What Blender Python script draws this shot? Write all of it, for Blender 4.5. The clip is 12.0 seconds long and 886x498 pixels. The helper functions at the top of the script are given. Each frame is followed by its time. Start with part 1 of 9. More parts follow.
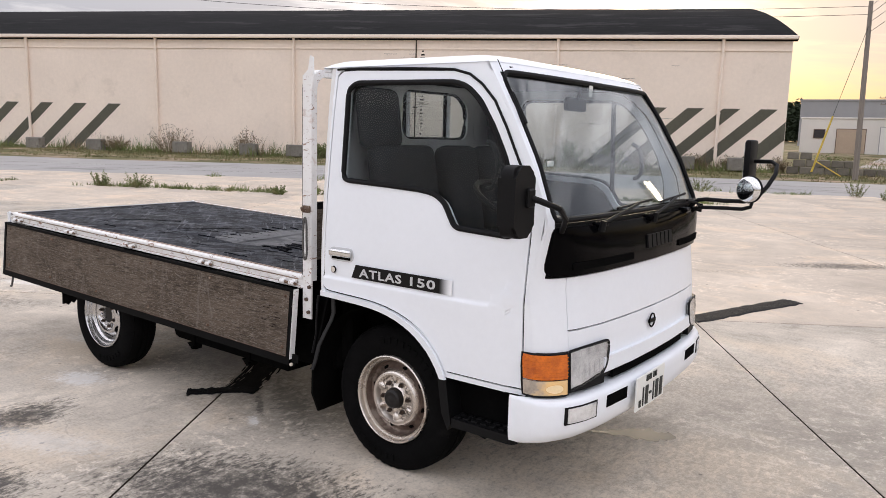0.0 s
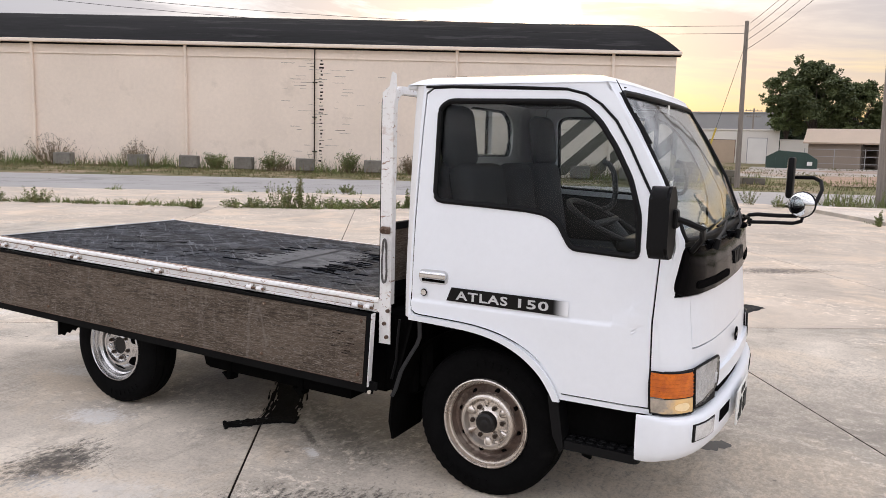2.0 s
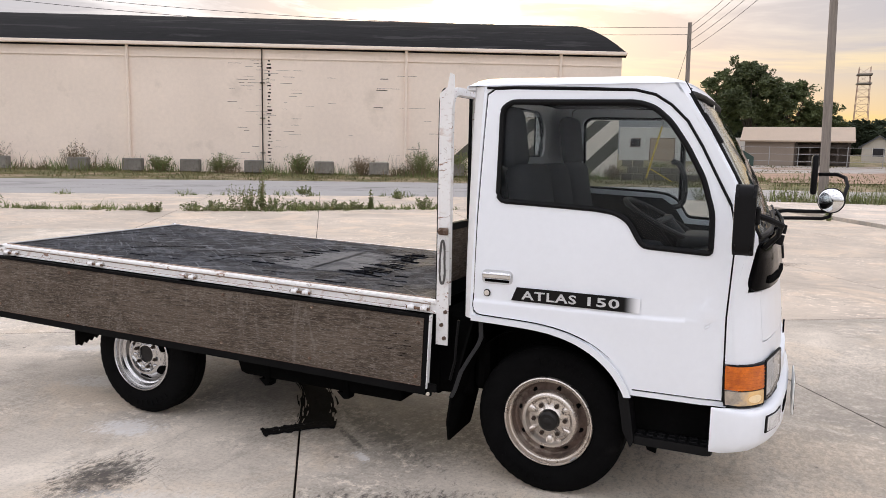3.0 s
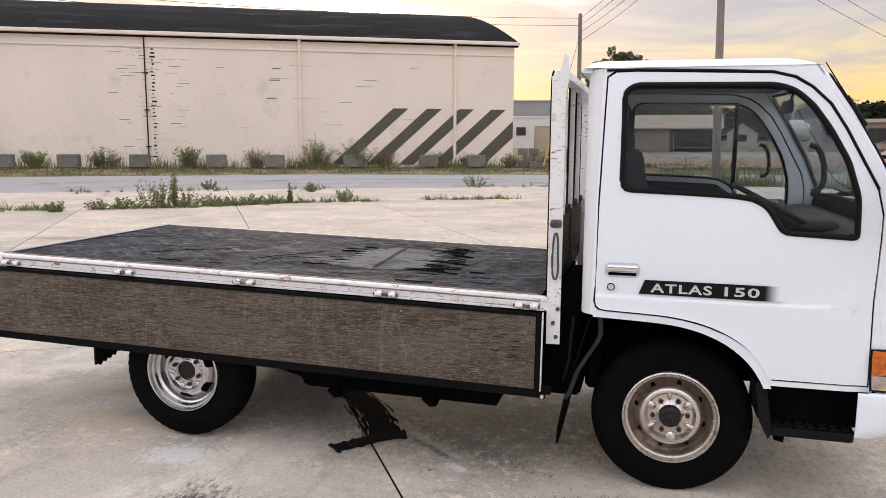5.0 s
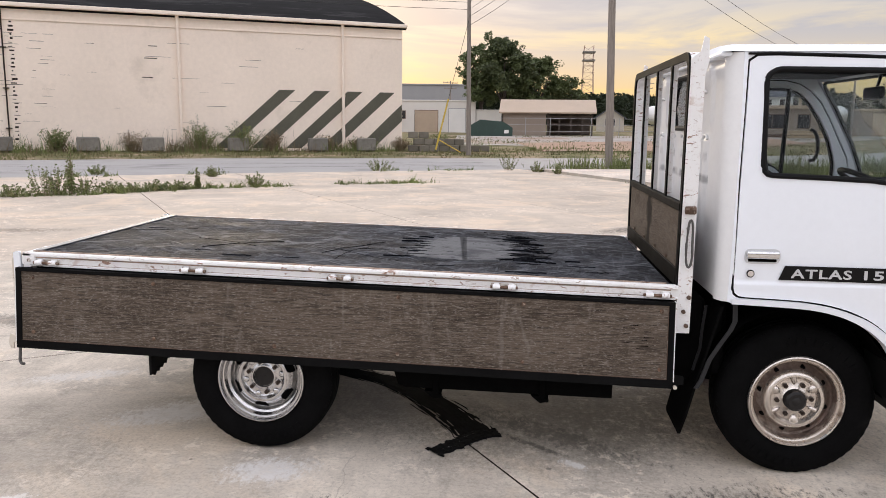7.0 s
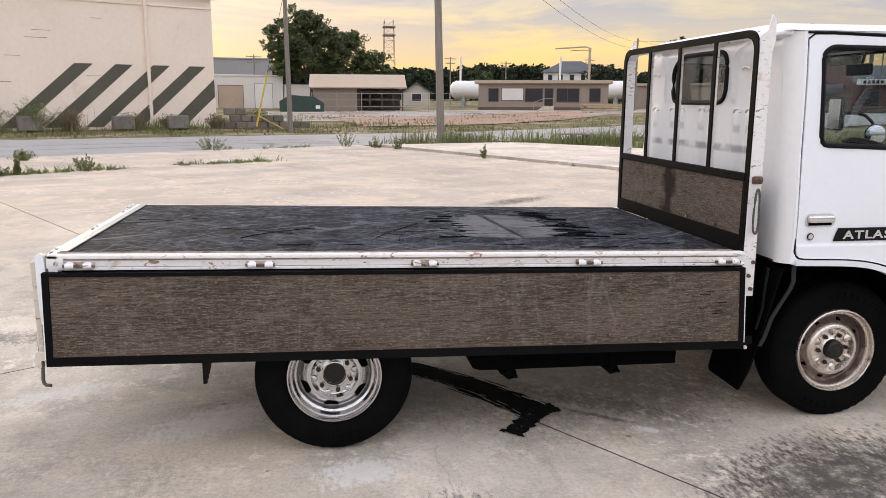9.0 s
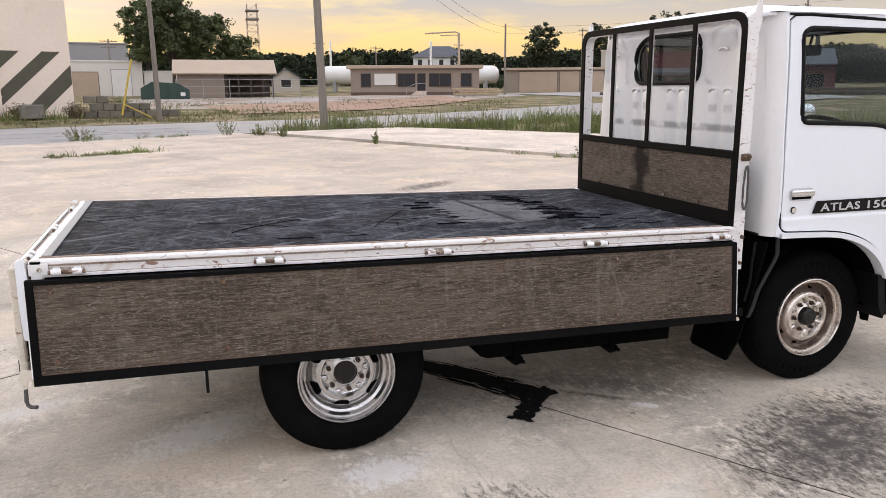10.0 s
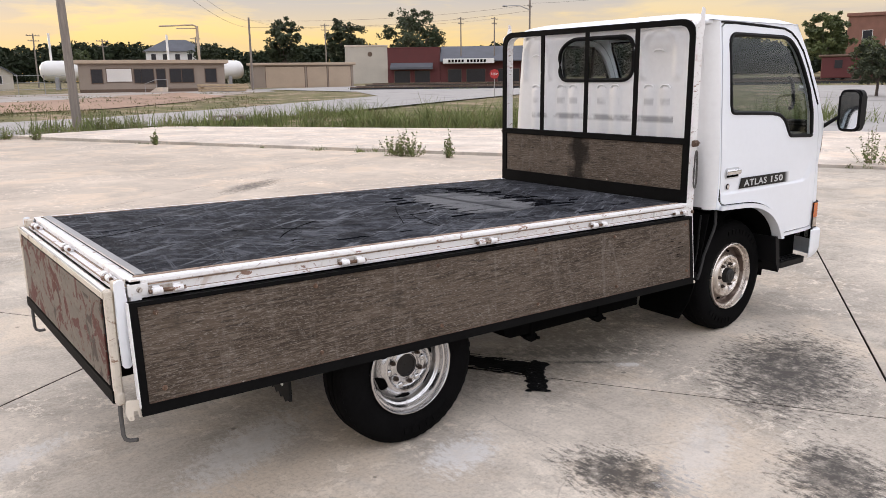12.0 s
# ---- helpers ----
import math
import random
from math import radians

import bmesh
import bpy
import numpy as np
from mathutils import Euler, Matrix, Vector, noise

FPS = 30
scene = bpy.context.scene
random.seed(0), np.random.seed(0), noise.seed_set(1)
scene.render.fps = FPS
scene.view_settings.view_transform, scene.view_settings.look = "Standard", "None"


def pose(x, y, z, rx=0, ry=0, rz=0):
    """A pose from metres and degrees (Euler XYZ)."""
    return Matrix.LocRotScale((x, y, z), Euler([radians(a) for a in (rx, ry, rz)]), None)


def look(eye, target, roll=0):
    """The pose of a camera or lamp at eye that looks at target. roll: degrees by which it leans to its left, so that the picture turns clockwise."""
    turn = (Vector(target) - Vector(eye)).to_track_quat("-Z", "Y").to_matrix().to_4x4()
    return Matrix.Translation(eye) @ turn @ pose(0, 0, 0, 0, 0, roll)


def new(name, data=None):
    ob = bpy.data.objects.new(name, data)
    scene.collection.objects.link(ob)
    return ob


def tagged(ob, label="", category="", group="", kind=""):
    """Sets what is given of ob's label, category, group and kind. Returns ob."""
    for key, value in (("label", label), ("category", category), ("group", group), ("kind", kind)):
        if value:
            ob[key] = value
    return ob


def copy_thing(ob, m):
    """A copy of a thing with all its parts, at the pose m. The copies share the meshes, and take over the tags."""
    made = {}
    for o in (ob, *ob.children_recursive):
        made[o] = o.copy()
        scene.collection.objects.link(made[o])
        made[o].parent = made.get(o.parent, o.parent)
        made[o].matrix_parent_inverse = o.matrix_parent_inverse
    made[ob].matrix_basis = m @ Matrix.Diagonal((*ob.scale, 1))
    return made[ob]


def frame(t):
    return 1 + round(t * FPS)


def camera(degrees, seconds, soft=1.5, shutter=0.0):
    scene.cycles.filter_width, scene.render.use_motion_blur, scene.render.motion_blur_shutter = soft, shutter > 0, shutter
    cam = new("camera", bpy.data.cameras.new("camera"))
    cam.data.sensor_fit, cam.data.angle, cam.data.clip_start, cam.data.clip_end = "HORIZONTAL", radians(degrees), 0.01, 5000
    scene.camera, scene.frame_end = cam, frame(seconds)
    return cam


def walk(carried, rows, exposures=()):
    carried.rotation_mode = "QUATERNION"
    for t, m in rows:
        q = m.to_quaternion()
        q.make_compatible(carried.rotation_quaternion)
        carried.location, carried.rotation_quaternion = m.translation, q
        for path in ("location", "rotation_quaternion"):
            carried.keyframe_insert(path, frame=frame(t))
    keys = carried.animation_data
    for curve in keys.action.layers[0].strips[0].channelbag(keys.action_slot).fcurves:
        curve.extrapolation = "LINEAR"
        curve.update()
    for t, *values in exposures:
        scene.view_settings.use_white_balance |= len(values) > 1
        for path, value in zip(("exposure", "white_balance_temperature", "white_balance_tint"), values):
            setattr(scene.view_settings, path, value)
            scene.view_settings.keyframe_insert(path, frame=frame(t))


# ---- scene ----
cam = camera(60.2, 12.0, soft=0.8)
PATH = [
    (0, (4.749, -3.292, 1.599), (3.579, -1.697, 1.306), 1.5),
    (0.5, (4.553, -3.398, 1.615), (3.438, -1.763, 1.329), 1.6),
    (1, (4.329, -3.583, 1.607), (3.273, -1.907, 1.33), 1.7),
    (1.5, (4.122, -3.692, 1.607), (3.129, -1.977, 1.337), 1.6),
    (2, (3.91, -3.735, 1.617), (2.983, -1.982, 1.356), 1.5),
    (2.5, (3.671, -3.864, 1.612), (2.809, -2.077, 1.355), 1.3),
    (4.5, (2.638, -4.09, 1.602), (2.053, -2.197, 1.33), 0.4),
    (5, (2.36, -4.084, 1.584), (1.849, -2.171, 1.306), 0.3),
    (5.5, (2.084, -4.087, 1.583), (1.645, -2.157, 1.298), 0.4),
    (6, (1.767, -4.157, 1.584), (1.403, -2.212, 1.29), 0.3),
    (6.5, (1.496, -4.123, 1.567), (1.212, -2.167, 1.262), 0.4),
    (7, (1.206, -4.076, 1.576), (1.019, -2.11, 1.258), 0.6),
    (9, (-0.04, -3.934, 1.573), (0.272, -1.994, 1.196), 0.2),
    (9.5, (-0.32, -3.823, 1.555), (0.143, -1.918, 1.16), -0.2),
    (10, (-0.598, -3.682, 1.558), (0.029, -1.829, 1.145), -0.3),
    (10.5, (-0.957, -3.625, 1.567), (-0.174, -1.835, 1.139), -0.5),
    (11, (-1.226, -3.496, 1.551), (-0.293, -1.781, 1.116), -0.6),
    (11.5, (-1.5, -3.348, 1.57), (-0.431, -1.715, 1.134), -0.7),
    (12, (-1.815, -3.228, 1.588), (-0.625, -1.679, 1.157), -0.7),
]
walk(cam, [(t, look(eye, target, roll)) for t, eye, target, roll in PATH], [(0.0, 0.68), (4.5, 0.71), (12.0, 0.78)])

# ---- light ----
SUN_AZ, SUN_EL = radians(-21.6), radians(9.5)
world = bpy.data.worlds.new("world")
scene.world = world
world.use_nodes = True
wn, wl = world.node_tree.nodes, world.node_tree.links
wn.clear()


def wnode(kind, **kw):
    n = wn.new(kind)
    for k, v in kw.items():
        n.inputs[k].default_value = v
    return n


def ramp_fill(node, stops):
    el = node.color_ramp.elements
    while len(el) > 1:
        el.remove(el[-1])
    el[0].position, el[0].color = stops[0][0], (*stops[0][1], 1)
    for p, c in stops[1:]:
        e = el.new(p)
        e.color = (*c, 1)


w_out = wn.new("ShaderNodeOutputWorld")
w_bg = wn.new("ShaderNodeBackground")
w_sky = wn.new("ShaderNodeTexSky")
w_sky.sky_type = "NISHITA"
w_sky.sun_disc = False
w_sky.sun_elevation, w_sky.sun_rotation = SUN_EL, SUN_AZ
w_sky.dust_density, w_sky.air_density = 3.0, 1.5
w_tc = wn.new("ShaderNodeTexCoord")
w_sep = wn.new("ShaderNodeSeparateXYZ")
wl.new(w_tc.outputs["Generated"], w_sep.inputs[0])
# height bands of the evening sky, towards the sun and away from it
w_near, w_away = wn.new("ShaderNodeValToRGB"), wn.new("ShaderNodeValToRGB")
ramp_fill(w_near, [(0.0, (0.57, 0.385, 0.155)), (0.04, (0.60, 0.42, 0.165)), (0.07, (0.60, 0.44, 0.205)), (0.105, (0.50, 0.41, 0.275)), (0.14, (0.38, 0.35, 0.335)), (0.18, (0.33, 0.325, 0.36)), (0.22, (0.38, 0.38, 0.44)), (0.45, (0.90, 0.89, 0.99)), (1.0, (1.24, 1.23, 1.36))])
ramp_fill(w_away, [(0.0, (0.24, 0.21, 0.195)), (0.07, (0.36, 0.335, 0.335)), (0.12, (0.44, 0.43, 0.46)), (0.2, (0.86, 0.84, 0.88)), (0.4, (1.24, 1.20, 1.25)), (1.0, (1.24, 1.23, 1.36))])
wl.new(w_sep.outputs[2], w_near.inputs[0])
wl.new(w_sep.outputs[2], w_away.inputs[0])
w_dot = wn.new("ShaderNodeVectorMath")
w_dot.operation = "DOT_PRODUCT"
w_dot.inputs[1].default_value = (math.sin(radians(27)), math.cos(radians(27)), 0)
wl.new(w_tc.outputs["Generated"], w_dot.inputs[0])
w_fac = wn.new("ShaderNodeMapRange")
w_fac.inputs["From Min"].default_value, w_fac.inputs["From Max"].default_value = 0.62, 0.965
wl.new(w_dot.outputs["Value"], w_fac.inputs["Value"])
w_mix = wn.new("ShaderNodeMix")
w_mix.data_type = "RGBA"
wl.new(w_fac.outputs[0], w_mix.inputs[0])
wl.new(w_away.outputs[0], w_mix.inputs[6])
wl.new(w_near.outputs[0], w_mix.inputs[7])
# streaky clouds
w_map = wn.new("ShaderNodeMapping")
w_map.inputs["Scale"].default_value = (1.0, 1.0, 6.5)
wl.new(w_tc.outputs["Generated"], w_map.inputs[0])
w_no = wnode("ShaderNodeTexNoise", Scale=3.2, Detail=7.0, Roughness=0.6, Distortion=0.4)
wl.new(w_map.outputs[0], w_no.inputs["Vector"])
w_cr = wn.new("ShaderNodeValToRGB")
ramp_fill(w_cr, [(0.43, (0, 0, 0)), (0.56, (1, 1, 1))])
wl.new(w_no.outputs[0], w_cr.inputs[0])
w_elev = wn.new("ShaderNodeMapRange")
w_elev.inputs["From Min"].default_value, w_elev.inputs["From Max"].default_value = 0.03, 0.115
w_elev.inputs["To Min"].default_value, w_elev.inputs["To Max"].default_value = 0.12, 0.85
wl.new(w_sep.outputs[2], w_elev.inputs["Value"])
w_cm = wn.new("ShaderNodeMath")
w_cm.operation = "MULTIPLY"
wl.new(w_cr.outputs[0], w_cm.inputs[0])
wl.new(w_elev.outputs[0], w_cm.inputs[1])
w_mix2 = wn.new("ShaderNodeMix")
w_mix2.data_type = "RGBA"
w_mix2.inputs[7].default_value = (0.27, 0.275, 0.33, 1)
wl.new(w_cm.outputs[0], w_mix2.inputs[0])
wl.new(w_mix.outputs[2], w_mix2.inputs[6])
# glow round the veiled sun
w_sd = wn.new("ShaderNodeVectorMath")
w_sd.operation = "DOT_PRODUCT"
w_sd.inputs[1].default_value = (math.sin(SUN_AZ) * math.cos(SUN_EL), math.cos(SUN_AZ) * math.cos(SUN_EL), math.sin(SUN_EL))
wl.new(w_tc.outputs["Generated"], w_sd.inputs[0])
w_glow = wn.new("ShaderNodeMapRange")
w_glow.interpolation_type = "SMOOTHERSTEP"
w_glow.inputs["From Min"].default_value, w_glow.inputs["From Max"].default_value = 0.9982, 1.0
w_glow.inputs["To Max"].default_value = 6.0
wl.new(w_sd.outputs["Value"], w_glow.inputs["Value"])
w_gc = wn.new("ShaderNodeMix")
w_gc.data_type, w_gc.blend_type = "RGBA", "ADD"
w_gc.inputs[7].default_value = (1.0, 0.86, 0.62, 1)
wl.new(w_glow.outputs[0], w_gc.inputs[0])
w_gc.clamp_factor = False
wl.new(w_mix2.outputs[2], w_gc.inputs[6])
w_add = wn.new("ShaderNodeMix")
w_add.data_type, w_add.blend_type = "RGBA", "ADD"
w_add.inputs[0].default_value = 0.01
wl.new(w_gc.outputs[2], w_add.inputs[6])
wl.new(w_sky.outputs[0], w_add.inputs[7])
wl.new(w_add.outputs[2], w_bg.inputs[0])
w_bg.inputs[1].default_value = 1.0
wl.new(w_bg.outputs[0], w_out.inputs[0])

sun = new("sun", bpy.data.lights.new("sun", "SUN"))
sun.data.energy, sun.data.angle, sun.data.color = 0.8, radians(12), (1.0, 0.80, 0.55)
sun.matrix_world = look((0, 0, 0), (-math.sin(SUN_AZ) * math.cos(SUN_EL), -math.cos(SUN_AZ) * math.cos(SUN_EL), -math.sin(SUN_EL)))


# ---- materials ----
def material(name, color, rough=0.6, metal=0.0, spread=0.25, scale=6.0, fine=60.0, bump=0.15, dirt=None, dirt_at=0.55, dirt_soft=0.12, dirt_scale=3.0, stretch=(1, 1, 1), coat=0.0, world_space=False, random_tint=0.0, spec=0.5):
    """Principled surface with two scales of colour change, fine relief and, if given, patches of dirt, wear or another
    tone.
    """
    m = bpy.data.materials.new(name)
    m.use_nodes = True
    n, l = m.node_tree.nodes, m.node_tree.links
    p = n["Principled BSDF"]
    if world_space:
        src = n.new("ShaderNodeNewGeometry").outputs["Position"]
    else:
        src = n.new("ShaderNodeTexCoord").outputs["Object"]
    mp = n.new("ShaderNodeMapping")
    mp.inputs["Scale"].default_value = stretch
    l.new(src, mp.inputs[0])
    big, small = n.new("ShaderNodeTexNoise"), n.new("ShaderNodeTexNoise")
    big.inputs["Scale"].default_value, big.inputs["Detail"].default_value = scale, 5
    small.inputs["Scale"].default_value, small.inputs["Detail"].default_value = fine, 4
    small.inputs["Roughness"].default_value = 0.7
    l.new(mp.outputs[0], big.inputs["Vector"])
    l.new(mp.outputs[0], small.inputs["Vector"])
    av = n.new("ShaderNodeMath")
    av.operation = "MULTIPLY_ADD"
    av.inputs[1].default_value = 0.55
    hv = n.new("ShaderNodeMath")
    hv.operation = "MULTIPLY"
    hv.inputs[1].default_value = 0.45
    l.new(small.outputs[0], hv.inputs[0])
    l.new(big.outputs[0], av.inputs[0])
    l.new(hv.outputs[0], av.inputs[2])
    r = n.new("ShaderNodeValToRGB")
    lo = [max(0.0, c * (1 - spread)) for c in color]
    hi = [min(1.0, c * (1 + spread)) for c in color]
    ramp_fill(r, [(0.32, lo), (0.68, hi)])
    l.new(av.outputs[0], r.inputs[0])
    col = r.outputs[0]
    if random_tint:
        oi = n.new("ShaderNodeObjectInfo")
        mr = n.new("ShaderNodeMapRange")
        mr.inputs["To Min"].default_value, mr.inputs["To Max"].default_value = 1 - random_tint, 1 + random_tint
        l.new(oi.outputs["Random"], mr.inputs["Value"])
        mm = n.new("ShaderNodeMix")
        mm.data_type, mm.blend_type = "RGBA", "MULTIPLY"
        mm.inputs[0].default_value = 1.0
        l.new(col, mm.inputs[6])
        l.new(mr.outputs[0], mm.inputs[7])
        col = mm.outputs[2]
    if dirt:
        dn = n.new("ShaderNodeTexNoise")
        dn.inputs["Scale"].default_value, dn.inputs["Detail"].default_value, dn.inputs["Roughness"].default_value = dirt_scale, 8, 0.68
        l.new(mp.outputs[0], dn.inputs["Vector"])
        dr = n.new("ShaderNodeMapRange")
        dr.inputs["From Min"].default_value, dr.inputs["From Max"].default_value = dirt_at, dirt_at + dirt_soft
        l.new(dn.outputs[0], dr.inputs["Value"])
        dm = n.new("ShaderNodeMix")
        dm.data_type = "RGBA"
        dm.inputs[7].default_value = (*dirt, 1)
        l.new(dr.outputs[0], dm.inputs[0])
        l.new(col, dm.inputs[6])
        col = dm.outputs[2]
    l.new(col, p.inputs["Base Color"])
    rr = n.new("ShaderNodeMapRange")
    rr.inputs["To Min"].default_value, rr.inputs["To Max"].default_value = max(0.02, rough - 0.1), min(1.0, rough + 0.1)
    l.new(big.outputs[0], rr.inputs["Value"])
    l.new(rr.outputs[0], p.inputs["Roughness"])
    p.inputs["Metallic"].default_value = metal
    p.inputs["Coat Weight"].default_value = coat
    p.inputs["Specular IOR Level"].default_value = spec
    if bump:
        b = n.new("ShaderNodeBump")
        b.inputs["Strength"].default_value, b.inputs["Distance"].default_value = bump, 0.01
        l.new(av.outputs[0], b.inputs["Height"])
        l.new(b.outputs[0], p.inputs["Normal"])
    return m


def concrete(name, color, stains_and_shade=(), pale=0.6, k=1.0):
    """Weathered concrete: clouds, grime, pale streaks, speckle, hairline cracks and ovals of stain and painted shade
    given as (x, y, rx, ry, turn, depth, tone).
    """
    m = bpy.data.materials.new(name)
    m.use_nodes = True
    n, l = m.node_tree.nodes, m.node_tree.links
    p = n["Principled BSDF"]
    geo = n.new("ShaderNodeNewGeometry").outputs["Position"]

    def mapped(scale, turn=0.0):
        mp = n.new("ShaderNodeMapping")
        mp.inputs["Scale"].default_value, mp.inputs["Rotation"].default_value = scale, (0, 0, radians(turn))
        l.new(geo, mp.inputs[0])
        return mp.outputs[0]

    def noise_at(src, scale, detail=8, rough=0.65, warp=0.0):
        t = n.new("ShaderNodeTexNoise")
        t.inputs["Scale"].default_value, t.inputs["Detail"].default_value, t.inputs["Roughness"].default_value, t.inputs["Distortion"].default_value = scale, detail, rough, warp
        l.new(src, t.inputs["Vector"])
        return t.outputs[0]

    def ranged(src, a, b, lo=0.0, hi=1.0):
        t = n.new("ShaderNodeMapRange")
        for key, v in (("From Min", a), ("From Max", b), ("To Min", lo), ("To Max", hi)):
            t.inputs[key].default_value = v
        l.new(src, t.inputs["Value"])
        return t.outputs[0]

    def times(a, b):
        t = n.new("ShaderNodeMath")
        t.operation = "MULTIPLY"
        l.new(a, t.inputs[0])
        l.new(b, t.inputs[1])
        return t.outputs[0]

    def over(col, fac, tone, blend="MIX"):
        t = n.new("ShaderNodeMix")
        t.data_type, t.blend_type = "RGBA", blend
        t.inputs[7].default_value = (*tone, 1)
        l.new(fac, t.inputs[0])
        l.new(col, t.inputs[6])
        return t.outputs[2]

    clouds = noise_at(geo, 0.55, 12, 0.66, 0.5)
    r = n.new("ShaderNodeValToRGB")
    ramp_fill(r, [(0.34, [c * (1 - 0.42 * k) for c in color]), (0.46, [c * (1 - 0.08 * k) for c in color]), (0.54, [c * (1 + 0.08 * k) for c in color]), (0.65, [min(1, c * (1 + 0.5 * k)) for c in color])])
    l.new(clouds, r.inputs[0])
    col = r.outputs[0]
    # brushed streaks, grime, pale laitance, pinkish dust
    streak = noise_at(mapped((0.7, 5.5, 1), 33), 1.6, 9, 0.7, 0.8)
    col = over(col, ranged(streak, 0.50, 0.64, 0, 0.28 * k), [min(1, c * 1.45) for c in color])
    streak2 = noise_at(mapped((4.5, 0.8, 1), 20), 1.4, 9, 0.72, 1.0)
    col = over(col, ranged(streak2, 0.53, 0.66, 0, 0.26 * k), [c * 0.55 for c in color])
    grime = noise_at(geo, 1.7, 11, 0.74, 0.3)
    col = over(col, ranged(grime, 0.52, 0.62, 0, 0.45 * k), [c * 0.50 for c in color])
    dust = noise_at(mapped((1, 1, 1), 60), 0.9, 10, 0.7, 0.6)
    col = over(col, ranged(dust, 0.50, 0.61, 0, pale), (min(1, color[0] * 1.36), min(1, color[1] * 1.27), min(1, color[2] * 1.16)))
    flecks = noise_at(geo, 9.0, 8, 0.8)
    patchy = ranged(noise_at(geo, 0.8, 3, 0.5), 0.46, 0.62)
    col = over(col, times(ranged(flecks, 0.54, 0.58, 0, 0.8), patchy), [min(1, c * 1.6 + 0.02) for c in color])
    fine = noise_at(geo, 55.0, 5, 0.7)
    col = over(col, ranged(fine, 0.50, 0.72, 0, 0.5 * k), [c * 0.55 for c in color])
    col = over(col, ranged(fine, 0.50, 0.30, 0, 0.35 * k), [min(1, c * 1.5) for c in color])
    # dark pits
    pits = n.new("ShaderNodeTexVoronoi")
    pits.inputs["Scale"].default_value = 3.1
    l.new(geo, pits.inputs["Vector"])
    col = over(col, ranged(pits.outputs["Distance"], 0.05, 0.035, 0, 0.7), [c * 0.25 for c in color])
    sp = noise_at(mapped((34, 16, 1), 25), 1.0, 9, 0.8)
    gaps = ranged(flecks, 0.46, 0.62, 1.0, 0.5)
    for x, y, rx, ry, turn, depth, tone in stains_and_shade:
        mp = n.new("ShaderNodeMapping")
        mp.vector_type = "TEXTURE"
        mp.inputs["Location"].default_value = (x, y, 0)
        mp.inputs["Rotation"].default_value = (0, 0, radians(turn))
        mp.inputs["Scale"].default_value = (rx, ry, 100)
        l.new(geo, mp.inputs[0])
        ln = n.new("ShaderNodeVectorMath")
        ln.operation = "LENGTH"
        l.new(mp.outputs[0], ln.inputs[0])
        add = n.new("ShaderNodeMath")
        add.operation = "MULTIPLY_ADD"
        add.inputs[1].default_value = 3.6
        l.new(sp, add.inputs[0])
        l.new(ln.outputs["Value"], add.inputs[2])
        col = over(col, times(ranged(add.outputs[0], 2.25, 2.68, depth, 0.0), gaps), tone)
    # hairline cracks, here and there
    warp = n.new("ShaderNodeVectorMath")
    warp.operation = "MULTIPLY_ADD"
    wn_ = n.new("ShaderNodeTexNoise")
    wn_.inputs["Scale"].default_value, wn_.inputs["Detail"].default_value = 1.6, 6
    l.new(geo, wn_.inputs["Vector"])
    warp.inputs[1].default_value = (0.35, 0.35, 0)
    l.new(wn_.outputs["Color"], warp.inputs[0])
    l.new(geo, warp.inputs[2])
    cr = n.new("ShaderNodeTexVoronoi")
    cr.feature = "DISTANCE_TO_EDGE"
    cr.inputs["Scale"].default_value = 0.33
    l.new(warp.outputs[0], cr.inputs["Vector"])
    crack = times(ranged(cr.outputs["Distance"], 0.0014, 0.0003), ranged(noise_at(geo, 0.42, 2, 0.5), 0.58, 0.64, 0, 0.25))
    col = over(col, crack, [c * 0.22 for c in color])
    oi = n.new("ShaderNodeObjectInfo")
    mm = n.new("ShaderNodeMix")
    mm.data_type, mm.blend_type = "RGBA", "MULTIPLY"
    mm.inputs[0].default_value = 1.0
    l.new(col, mm.inputs[6])
    l.new(ranged(oi.outputs["Random"], 0, 1, 0.94, 1.06), mm.inputs[7])
    l.new(mm.outputs[2], p.inputs["Base Color"])
    l.new(ranged(clouds, 0.3, 0.7, 0.62, 0.85), p.inputs["Roughness"])
    p.inputs["Specular IOR Level"].default_value = 0.14
    b = n.new("ShaderNodeBump")
    b.inputs["Strength"].default_value, b.inputs["Distance"].default_value = 0.35, 0.006
    l.new(flecks, b.inputs["Height"])
    b2 = n.new("ShaderNodeBump")
    b2.inputs["Strength"].default_value, b2.inputs["Distance"].default_value = 0.3, 0.002
    l.new(fine, b2.inputs["Height"])
    l.new(b.outputs[0], b2.inputs["Normal"])
    l.new(b2.outputs[0], p.inputs["Normal"])
    return m


DARK = (0.045, 0.042, 0.039)
LIGHT = (0.72, 0.70, 0.67)
# First a broad darker lot tone; second the truck's shade, painted under it.
WIDE_STAINS_AND_SHADE = [(5.2, 1.6, 3.4, 2.2, 33, 0.42, (0.20, 0.185, 0.16)), (1.2, 0.2, 1.9, 0.75, 0, 0.35, (0.13, 0.12, 0.105)), (-3.4, -0.6, 1.6, 0.35, 25, 0.55, DARK), (0.5, 5.5, 2.6, 0.2, 33, 0.35, DARK),
               (3.1, 8.1, 1.1, 0.32, 38, 0.75, DARK), (-6.5, 6.3, 1.6, 0.3, 12, 0.5, DARK), (-2.6, 1.5, 1.2, 0.22, -10, 0.6, DARK), (-1.6, 4.4, 0.6, 0.2, 30, 0.5, DARK)]
